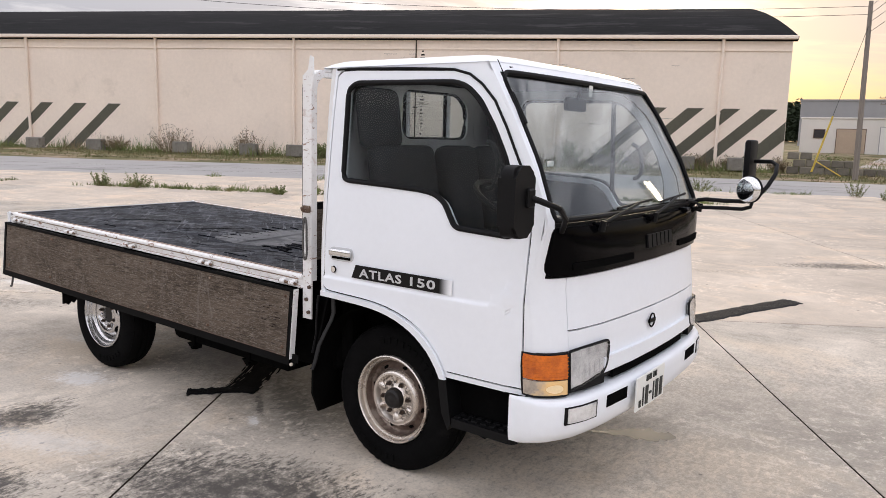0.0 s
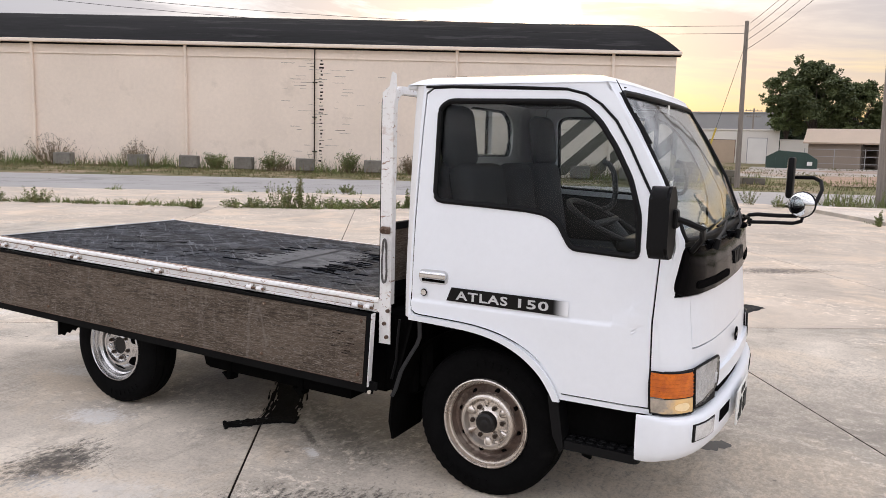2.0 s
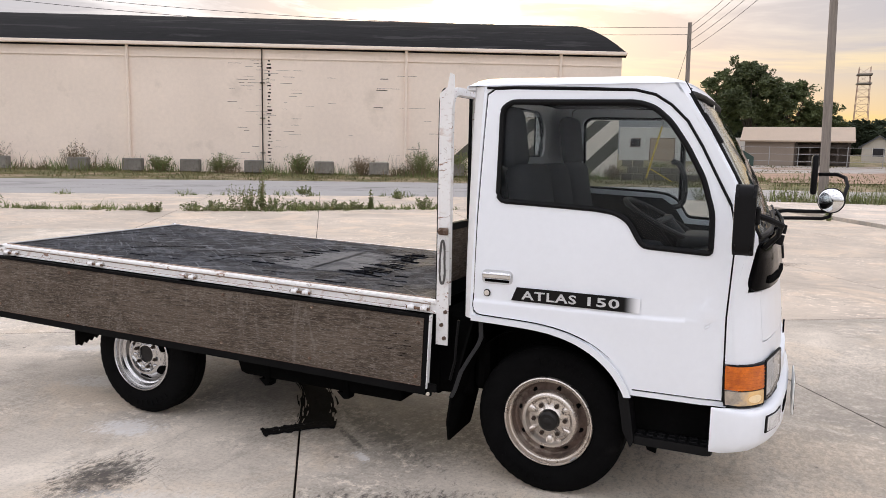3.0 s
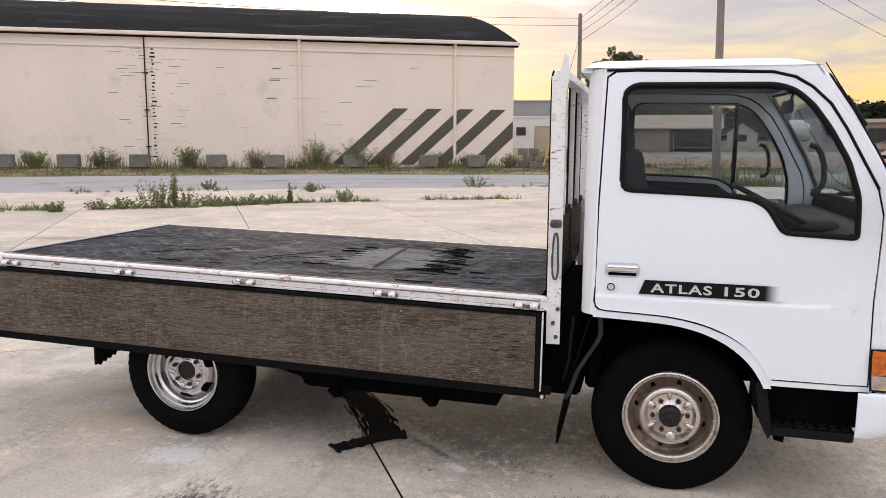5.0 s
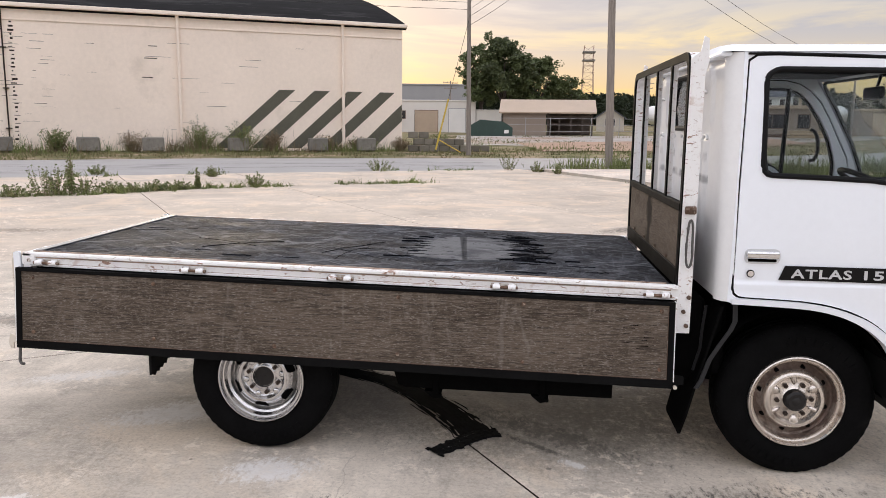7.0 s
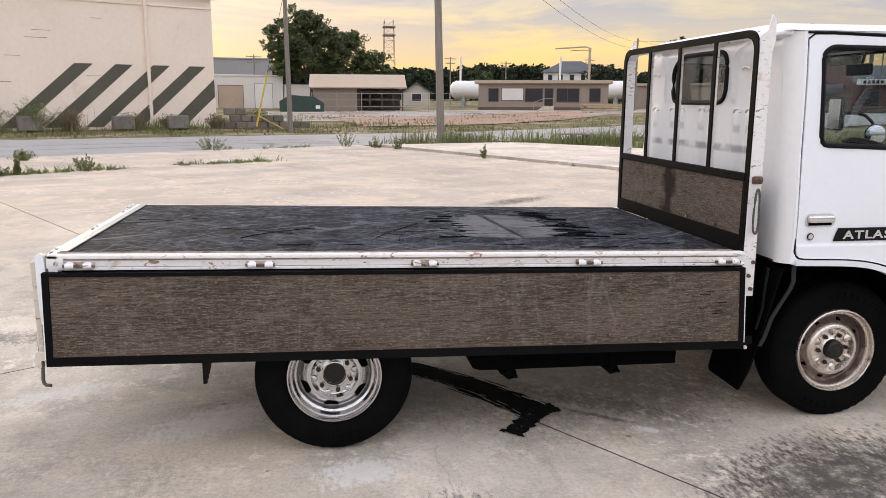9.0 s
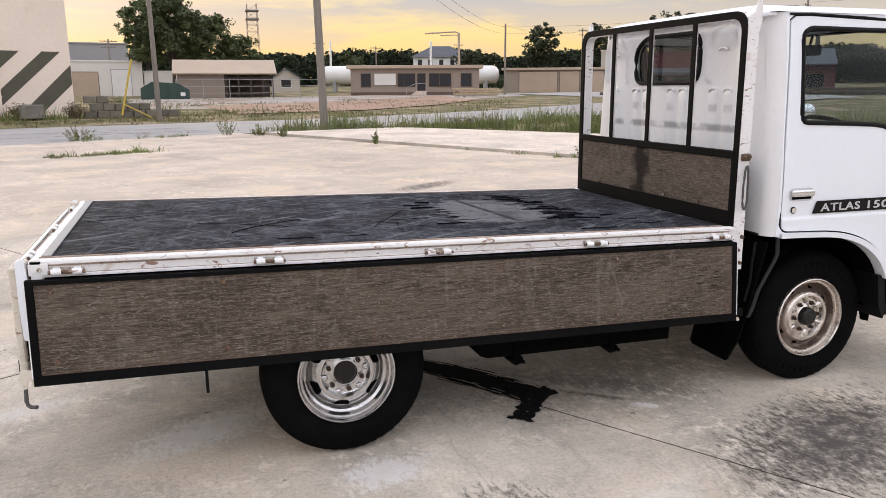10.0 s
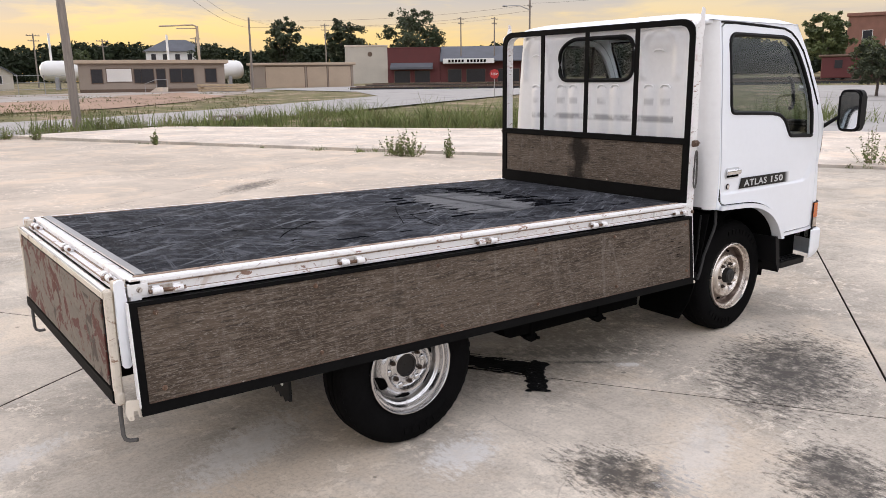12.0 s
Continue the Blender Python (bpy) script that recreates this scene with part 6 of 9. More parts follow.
def make_wheel(front):
    """A wheel with its outer face at y = 0 looking to -y, axle at the origin."""
    w = thing("wheel")
    r = 0.356
    tyre = lathe([(0.208, 0.022), (0.215, 0.004), (0.235, -0.006), (0.275, -0.010), (0.315, -0.006), (0.338, 0.006), (0.350, 0.022), (0.354, 0.03),
                  (0.356, 0.05), (0.356, 0.066), (0.349, 0.068), (0.349, 0.076), (0.356, 0.078), (0.356, 0.104), (0.349, 0.106), (0.349, 0.114), (0.356, 0.116), (0.356, 0.135), (0.35, 0.16), (0.335, 0.178), (0.30, 0.186), (0.21, 0.17)], 64)
    t = part("tyre", tyre, m_rubber, w, "black tyre with worn tread", smooth=True, angle=40)
    for k in range(48):
        bm = bm_new()
        a = 2 * math.pi * k / 48
        put_box(bm, (0.3425 * math.cos(a), 0.021, 0.3425 * math.sin(a)), (0.008, 0.018, 0.024), turn=Matrix.Rotation(-a, 3, "Y"))
        part("tread_block", bm, m_rubber, t)
    for k, a in enumerate([radians(d) for d in (62, 70, 78, 86, 94, 102, 110, 118, 126, 250, 258, 266, 274, 282, 290, 298)]):
        bm = bm_new()
        put_box(bm, (0.287 * math.cos(a), -0.0112, 0.287 * math.sin(a)), (0.032, 0.004, 0.020), turn=Matrix.Rotation(-a, 3, "Y"))
        part("sidewall_mark", bm, m_rubber, t)
    mat_ = m_rim if front else m_rim_silver
    lip = [(0.214, 0.012), (0.214, -0.006), (0.211, -0.011), (0.206, -0.012), (0.202, -0.007), (0.200, 0.006), (0.197, 0.014), (0.191, 0.016), (0.187, 0.012), (0.184, 0.018)]
    if front:
        prof = lip + [(0.180, 0.060), (0.172, 0.066), (0.160, 0.062), (0.150, 0.052), (0.140, 0.032), (0.133, 0.018), (0.124, 0.010), (0.113, 0.011), (0.105, 0.024), (0.099, 0.034), (0.090, 0.034), (0.060, 0.030), (0.052, 0.024), (0.050, 0.030), (0.0, 0.030)]
    else:
        prof = lip + [(0.183, 0.030), (0.178, 0.036), (0.171, 0.038), (0.167, 0.044), (0.165, 0.062), (0.160, 0.066), (0.152, 0.056), (0.140, 0.039), (0.126, 0.026), (0.116, 0.020), (0.108, 0.022), (0.101, 0.038), (0.095, 0.043), (0.064, 0.042), (0.058, 0.036), (0.053, 0.036), (0.050, 0.050), (0.0, 0.050)]
    rim = part("rim", lathe(prof, 64), mat_, w, "dusty steel rim" if front else "bright silver steel rim", smooth=True, angle=50)
    # front well: caught rust; rear well: recess shade put into the colour
    well = [(0.1835, 0.022), (0.180, 0.059), (0.172, 0.066), (0.160, 0.062), (0.150, 0.052), (0.142, 0.036)] if front else [(0.1668, 0.046), (0.1648, 0.061), (0.1612, 0.0655)]
    part("rim_well", lathe([(r_ - 0.0005, y_ - 0.0018) for r_, y_ in well], 64), m_rim_rust if front else m_rim_shade, rim, "brown rust in the rim well" if front else "grey rim well with shade in its colour", smooth=True)
    bm = bm_new()
    if front:
        put_rod(bm, (0, 0.032, 0), (0, -0.002, 0), 0.049, 0.046, 28)
        put_rod(bm, (0, -0.002, 0), (0, -0.010, 0), 0.046, 0.036, 28)
        put_rod(bm, (0, -0.010, 0), (0, -0.0125, 0), 0.020, 0.014, 20)
    else:
        put_rod(bm, (0, 0.062, 0), (0, 0.048, 0), 0.0495, 0.0490, 28)
        put_rod(bm, (0, 0.048, 0), (0, 0.046, 0), 0.006, 0.005, 10)
    part("hub_cap", bm, m_hub, rim, "dark greasy hub cap", smooth=True)
    lug_y = 0.033 if front else 0.0425
    for k in range(6):
        a = 2 * math.pi * k / 6 + 0.5
        x, z = 0.076 * math.cos(a), 0.076 * math.sin(a)
        bm = bm_new()
        put_rod(bm, (x, lug_y + 0.004, z), (x, lug_y - 0.003, z), 0.0165, 0.0155, 14)
        part("nut_seat", bm, mat_, rim, smooth=True)
        bm = bm_new()
        put_rod(bm, (x, lug_y, z), (x, lug_y - 0.015, z), 0.0118, 0.0108, 6)
        put_rod(bm, (x, lug_y - 0.015, z), (x, lug_y - 0.024, z), 0.0065, 0.0055, 8)
        part("wheel_nut", bm, m_nut, rim, "dark rusty wheel nut")
        # pressed webs between the nuts
        b = a + math.pi / 6
        bm = bm_new()
        if front:
            bmesh.ops.create_uvsphere(bm, u_segments=14, v_segments=8, radius=1, matrix=Matrix.Translation((0.101 * math.cos(b), 0.031, 0.101 * math.sin(b))) @ Matrix.Rotation(-b, 4, "Y") @ Matrix.Diagonal((0.032, 0.017, 0.013 if k % 2 else 0.021, 1)))
        else:
            bmesh.ops.create_uvsphere(bm, u_segments=14, v_segments=8, radius=1, matrix=Matrix.Translation((0.092 * math.cos(b), 0.043, 0.092 * math.sin(b))) @ Matrix.Rotation(-b, 4, "Y") @ Matrix.Diagonal((0.016, 0.010, 0.016, 1)))
        part("pressed_web", bm, mat_, rim, smooth=True)
    for k in range(8 if front else 6):
        a = 2 * math.pi * k / (8 if front else 6) + 0.2
        bm = bm_new()
        if front:
            put_rod(bm, (0.154 * math.cos(a), 0.072, 0.154 * math.sin(a)), (0.149 * math.cos(a), 0.0445, 0.149 * math.sin(a)), 0.0105, sides=16)
        else:
            ring = loop_round([(-0.038, 0.154), (0.038, 0.154), (0.024, 0.127), (-0.024, 0.127)], 0.012, 5)
            rows = []
            for d in (-0.0055, 0.02):
                rows.append([bm.verts.new((r_ * math.cos(a) - t_ * math.sin(a), table(math.hypot(r_, t_), [(0.116, 0.020), (0.126, 0.026), (0.140, 0.039), (0.152, 0.056), (0.160, 0.066)]) + d, r_ * math.sin(a) + t_ * math.cos(a))) for t_, r_ in ring])
            bm.faces.new(rows[0])
            bm.faces.new(list(reversed(rows[1])))
            for j in range(len(ring)):
                bm.faces.new((rows[0][j - 1], rows[0][j], rows[1][j], rows[1][j - 1]))
        part("vent_hole", bm, m_chassis, rim, smooth=True)
    # balance weights clipped to the lip
    for a in ((-0.45,) if front else (0.35,)):
        bm = bm_new()
        put_box(bm, (0.2055 * math.cos(a), -0.011, 0.2055 * math.sin(a)), (0.010, 0.010, 0.036), 0.003, turn=Matrix.Rotation(-a, 3, "Y"))
        part("balance_weight", bm, m_steel, rim)
    return w


for first, spots in ((True, ((2.50, 0.352, -0.745, 0), (2.50, 0.352, 0.745, 180))), (False, ((0.0, 0.357, -0.765, 0), (0.0, 0.357, 0.765, 180)))):
    w = make_wheel(first)
    tagged(w, "black tyre on a steel rim", "wheel")
    for k, (x, z, y, turn) in enumerate(spots):
        m = pose(x, y, z, 0, 25 if first else -12, 0) if turn == 0 else pose(x, y, z, 0, 0, turn)
        ob = w if k == 0 else copy_thing(w, m)
        ob.matrix_basis = m
        ob.parent = truck
        for key in ("category", "label"):
            if key in ob:
                del ob[key]

# ---- chassis ----
for s in (-1, 1):
    bm = bm_new()
    put_box(bm, (0.95, s * 0.37, 0.55), (4.3, 0.06, 0.14), 0.008)
    part("chassis_rail", bm, m_chassis, truck)
    bm = bm_new()
    put_tube(bm, [(-0.62, s * 0.50, 0.52), (-0.3, s * 0.50, 0.42), (0, s * 0.50, 0.395), (0.3, s * 0.50, 0.42), (0.62, s * 0.50, 0.50)], 0.03, 6)
    part("leaf_spring", bm, m_chassis, truck)
    bm = bm_new()
    flap = [(y, z) for y, z in [(s * 0.54, 0.62), (s * 0.74, 0.62), (s * 0.74, 0.345)] + [(s * (0.74 - 0.02 * k), 0.325 + 0.004 * k + (0.018 if k % 2 else 0.0)) for k in range(1, 10)] + [(s * 0.54, 0.37)]]
    put_prism(bm, flap, -0.575, -0.563, axis="x")
    fl = part("rear_mud_flap", bm, m_black, truck, "torn black rear mud flap")
    for y in (0.59, 0.635, 0.68):
        bm = bm_new()
        put_box(bm, (-0.577, s * y, 0.405), (0.004, 0.022, 0.010))
        put_box(bm, (-0.577, s * (y + 0.006), 0.422), (0.004, 0.006, 0.03))
        part("flap_mark", bm, m_plate, fl)
bm = bm_new()
put_rod(bm, (0, -0.7, 0.357), (0, 0.7, 0.357), 0.05, sides=12)
bmesh.ops.create_uvsphere(bm, u_segments=14, v_segments=8, radius=0.13, matrix=Matrix.Translation((0, 0.05, 0.357)))
part("rear_axle", bm, m_chassis, truck, smooth=True)
bm = bm_new()
put_rod(bm, (2.5, -0.7, 0.35), (2.5, 0.7, 0.35), 0.045, sides=12)
part("front_axle", bm, m_chassis, truck, smooth=True)
bm = bm_new()
put_prism(bm, [(0.60, 0.49), (1.69, 0.49), (1.685, 0.298), (0.69, 0.312), (0.655, 0.325)], -0.66, -0.40, axis="y")
part("tool_box", bm, m_chassis, truck, "black steel box under the bed")
for x in (0.84, 1.355):
    bm = bm_new()
    put_box(bm, (x, -0.655, 0.385), (0.035, 0.03, 0.20), 0.005)
    put_prism(bm, [(x - 0.055, 0.298), (x + 0.03, 0.298), (x + 0.022, 0.268), (x - 0.012, 0.262)], -0.668, -0.62, axis="y")
    put_rod(bm, (x + 0.022, -0.668, 0.283), (x + 0.022, -0.690, 0.283), 0.009, sides=8)
    part("box_bracket", bm, m_chassis, truck)
bm = bm_new()
put_box(bm, (1.1, 0.55, 0.45), (0.9, 0.36, 0.26), 0.04, segments=2)
part("fuel_tank", bm, m_chassis, truck)

# ---- bed ----
LEAN_BED = -0.0232
m_hook = material("dull_dark_steel", (0.10, 0.095, 0.09), 0.6, 0.4, 0.3, 12.0, 60.0, 0.2)
m_edge = material("rust_stained_edge", (0.34, 0.25, 0.19), 0.7, 0, 0.5, 12.0, 70.0, 0.3, dirt=(0.10, 0.06, 0.04), dirt_at=0.55, dirt_scale=14.0)


def rake(bm):
    """The empty bed sits higher at the back."""
    for v in bm.verts:
        v.co.z += LEAN_BED * (v.co.x - 1.93)
    return bm


def bed_part(name, bm, mat_, parent=truck, label="", smooth=False):
    return part(name, rake(bm), mat_, parent, label, smooth)


X0, X1, HALF = -1.150, 1.915, 0.800
bm = bm_new()
put_box(bm, ((X0 + X1) / 2, 0, 0.83), (X1 - X0, 2 * HALF - 0.1, 0.06))
bed_part("bed_floor", bm, m_chassis)
for k in range(7):
    bm = bm_new()
    put_box(bm, (X0 + 0.2 + k * 0.44, 0, 0.745), (0.06, 1.5, 0.11))
    bed_part("bed_crossbeam", bm, m_chassis)
# bed sheet, gently buckled
bm = bm_new()
nx, ny = 90, 44
rows = []
for i in range(nx + 1):
    x = X0 + 0.035 + (X1 - 0.01 - X0 - 0.035) * i / nx
    row = []
    for j in range(ny + 1):
        y = -HALF + 0.045 + (2 * HALF - 0.09) * j / ny
        edge = min(1.0, 8 * min(i, nx - i) / nx, 8 * min(j, ny - j) / ny)
        h = 0.007 * noise.noise((x * 1.6, y * 5.0, 3)) + 0.004 * noise.noise((x * 6, y * 14, 7))
        row.append(bm.verts.new((x, y, 0.884 + h * edge)))
    rows.append(row)
for a, b in zip(rows, rows[1:]):
    for k in range(ny):
        bm.faces.new((a[k], b[k], b[k + 1], a[k + 1]))
sheet_ = bed_part("bed_sheet", bm, m_bed, truck, "scuffed black bed sheet with torn patches", True)
# torn flakes round a worn grey patch
def ragged(points, amp, seed, lift=0.0):
    rng = random.Random(seed)
    out = []
    for i in range(len(points)):
        p, q = Vector(points[i]), Vector(points[(i + 1) % len(points)])
        n = max(2, int((q - p).length / 0.035))
        for k in range(n):
            c = p + (q - p) * k / n
            out.append((c.x + rng.uniform(-1, 1) * amp * 1.0, c.y + rng.uniform(-1, 1) * amp * 0.12))
    return out


bm = bm_new()
put_prism(bm, ragged([(0.70, -0.40), (1.00, -0.44), (1.18, -0.31), (1.22, 0.02), (1.16, 0.34), (0.88, 0.37), (0.74, 0.22), (0.66, -0.10)], 0.055, 5), 0.880, 0.888)
bed_part("worn_patch", bm, m_patch, sheet_, "worn grey patch with ragged edges")


def flake(x, y, ln, w, tip, lift, seed):
    """A torn tongue of the sheet: blunt at one end, tapering to the other, with its edge curled up."""
    rng = random.Random(seed)
    bm = bm_new()
    n = 9
    rows = []
    for k in range(n):
        t = k / (n - 1)
        ww = w * (1 - t) ** 0.6 * rng.uniform(0.75, 1.2) + 0.0015
        cx, cy = x + tip * ln * t, y + rng.uniform(-0.25, 0.25) * w + 0.015 * t * rng.uniform(-1, 1)
        curl = lift * (0.35 + 0.65 * math.sin(math.pi * (0.15 + 0.8 * t)))
        rows.append([bm.verts.new(q) for q in ((cx, cy - ww, 0.884 + curl), (cx, cy, 0.8875 + curl * 0.4), (cx, cy + ww, 0.886), (cx, cy + ww, 0.878), (cx, cy - ww, 0.878))])
    for p_, q_ in zip(rows, rows[1:]):
        for k in range(5):
            bm.faces.new((p_[k - 1], p_[k], q_[k], q_[k - 1]))
    bm.faces.new(rows[0])
    bm.faces.new(rows[-1])
    return bed_part("torn_flake", bm, m_flake, sheet_)


rng = random.Random(9)
for k in range(19):
    y = -0.44 + 0.86 * k / 18 + rng.uniform(-0.015, 0.015)
    flake(1.33 + rng.uniform(-0.05, 0.10), y, rng.uniform(0.10, 0.28), rng.uniform(0.008, 0.020), -1, rng.uniform(0.005, 0.013), 300 + k)
for k in range(9):
    y = -0.38 + 0.70 * k / 8 + rng.uniform(-0.02, 0.02)
    flake(0.62 + rng.uniform(-0.10, 0.06), y, rng.uniform(0.08, 0.20), rng.uniform(0.003, 0.009), 1, rng.uniform(0.002, 0.008), 330 + k)
for k in range(16):
    x, y = rng.uniform(-0.95, 1.75), rng.uniform(-0.68, 0.68)
    if 0.45 < x < 1.35 and abs(y) < 0.45:
        continue
    flake(x, y, rng.uniform(0.06, 0.20), rng.uniform(0.003, 0.006), rng.choice((-1, 1)), rng.uniform(0.001, 0.004), 360 + k)
# scored lines and scrapes
for k in range(18):
    x, y = rng.uniform(-0.95, 1.6), rng.uniform(-0.60, 0.55)
    a, ln, bow = (rng.choice((0.1, 0.5, 1.2, 1.45, 1.6, 2.6)) + rng.uniform(-0.25, 0.25)), rng.uniform(0.15, 0.55), rng.uniform(-0.12, 0.12)
    pts = []
    for q in range(9):
        t = q / 8 - 0.5
        px, py = x + math.cos(a) * ln * t - math.sin(a) * bow * (0.25 - t * t), y + math.sin(a) * ln * t + math.cos(a) * bow * (0.25 - t * t)
        if abs(py) < 0.72 and -1.08 < px < 1.85:
            pts.append((px, py, 0.8865 + 0.004 * noise.noise((px * 1.6, py * 5.0, 3))))
    if len(pts) > 3:
        bm = bm_new()
        put_tube(bm, pts, rng.uniform(0.0008, 0.0018), 4)
        bed_part("scrape", bm, m_chassis if k % 3 else m_patch, sheet_)
# side and rear rails
def rail(y, name="side_rail"):
    s = -1 if y < 0 else 1
    bm = bm_new()
    put_prism(bm, [(s * (HALF - 0.045), 0.882), (s * (HALF - 0.004), 0.884), (s * HALF, 0.878), (s * HALF, 0.868), (s * (HALF - 0.012), 0.862), (s * (HALF - 0.012), 0.832), (s * (HALF - 0.002), 0.827), (s * (HALF - 0.002), 0.819), (s * (HALF - 0.045), 0.819)], X0, X1 + 0.02, axis="x")
    r = bed_part(name, bm, m_white_rust, truck, "white steel rail with rust spots")
    bm = bm_new()
    put_box(bm, ((X0 + X1) / 2, s * (HALF - 0.045), 0.8845), (X1 - X0 - 0.05, 0.009, 0.006), 0.001)
    bed_part("edge_strip", bm, m_edge, r, "rust-stained edge strip")
    for z, h in ((0.8605, 0.004), (0.8305, 0.003)):
        bm = bm_new()
        put_box(bm, ((X0 + X1) / 2, s * (HALF - 0.0105), z), (X1 - X0 - 0.02, 0.004, h))
        bed_part("dirt_line", bm, m_edge, r, "rusty dirt caught under the lip")
    for x in (-1.03, -0.302, 0.405, 1.162, 1.845):
        for o in (-0.035, 0.035):
            bm = bm_new()
            put_rod(bm, (x + o - 0.017, s * (HALF + 0.009), 0.838), (x + o + 0.017, s * (HALF + 0.009), 0.838), 0.0125, sides=12)
            put_box(bm, (x + o, s * (HALF - 0.003), 0.845), (0.024, 0.014, 0.018), 0.002)
            bed_part("hinge", bm, m_white_rust, r, "", True)
        bm = bm_new()
        put_rod(bm, (x - 0.062, s * (HALF + 0.009), 0.838), (x + 0.062, s * (HALF + 0.009), 0.838), 0.0072, sides=8)
        bed_part("hinge_pin", bm, m_pin, r, "rusty hinge pin")
        bm = bm_new()
        put_box(bm, (x, s * (HALF - 0.0105), 0.8425), (0.118, 0.004, 0.020), 0.0015)
        put_box(bm, (x + 0.008, s * (HALF - 0.002), 0.832), (0.026, 0.020, 0.012), 0.002)
        bed_part("hinge_leaf", bm, m_hinge, r, "stained hinge leaf")
    bm = bm_new()
    put_box(bm, (X0 + 0.026, s * (HALF - 0.006), 0.8475), (0.066, 0.014, 0.044), 0.002)
    end_ = bed_part("corner_plate", bm, m_white_rust, r)
    bm = bm_new()
    put_rod(bm, (X0 + 0.030, s * (HALF - 0.001), 0.848), (X0 + 0.030, s * (HALF + 0.006), 0.848), 0.011, 0.009, 12)
    bed_part("bolt_head", bm, m_hinge, end_, "", True)
    bm = bm_new()
    put_box(bm, (1.765, s * (HALF - 0.009), 0.846), (0.27, 0.008, 0.024), 0.001)
    plate_ = bed_part("rivet_plate", bm, m_white_rust, r)
    for x in (1.65, 1.70, 1.75, 1.80, 1.89):
        bm = bm_new()
        put_rod(bm, (x, s * (HALF - 0.006), 0.847), (x, s * (HALF - 0.0015), 0.847), 0.0065, 0.004, 10)
        bed_part("rivet", bm, m_white_rust, plate_, "", True)
    return r


rail(-HALF)
rail(HALF)
bm = bm_new()
put_prism(bm, [(X0 + 0.035, 0.882), (X0 + 0.004, 0.884), (X0, 0.878), (X0, 0.74), (X0 + 0.035, 0.74)], -HALF, HALF, axis="y")
rear_rail = bed_part("rear_rail", bm, m_white_rust, truck, "white rear rail with rusty edge")
bm = bm_new()
put_box(bm, (X0 - 0.019, 0, 0.848), (0.034, 1.54, 0.014), 0.002)
bed_part("rail_ledge", bm, m_white_rust, rear_rail)
for x, z in ((X0 - 0.0025, 0.8565), (X0 - 0.0335, 0.8560)):
    bm = bm_new()
    put_box(bm, (x, 0, z), (0.004, 1.53, 0.004))
    bed_part("dirt_line", bm, m_edge, rear_rail, "rusty dirt along the ledge")
for y in (-0.62, 0.0, 0.62):
    bm = bm_new()
    for o in (-0.032, 0.032):
        put_rod(bm, (X0 - 0.024, y + o - 0.017, 0.866), (X0 - 0.024, y + o + 0.017, 0.866), 0.0125, sides=12)
        put_box(bm, (X0 - 0.014, y + o, 0.861), (0.022, 0.026, 0.012), 0.002)
    hinge_ = bed_part("gate_hinge", bm, m_white_rust, rear_rail, "", True)
    bm = bm_new()
    put_rod(bm, (X0 - 0.024, y - 0.056, 0.866), (X0 - 0.024, y + 0.056, 0.866), 0.007, sides=8)
    put_box(bm, (X0 - 0.030, y, 0.860), (0.024, 0.028, 0.014), 0.002)
    bed_part("hinge_pin", bm, m_pin, hinge_, "rusty hinge pin")
bm = bm_new()
put_box(bm, (X0 + 0.05, 0, 0.889), (0.035, 2 * HALF - 0.1, 0.006), 0.002)
bed_part("edge_plate", bm, m_steel, rear_rail, "dull grey edge plate")


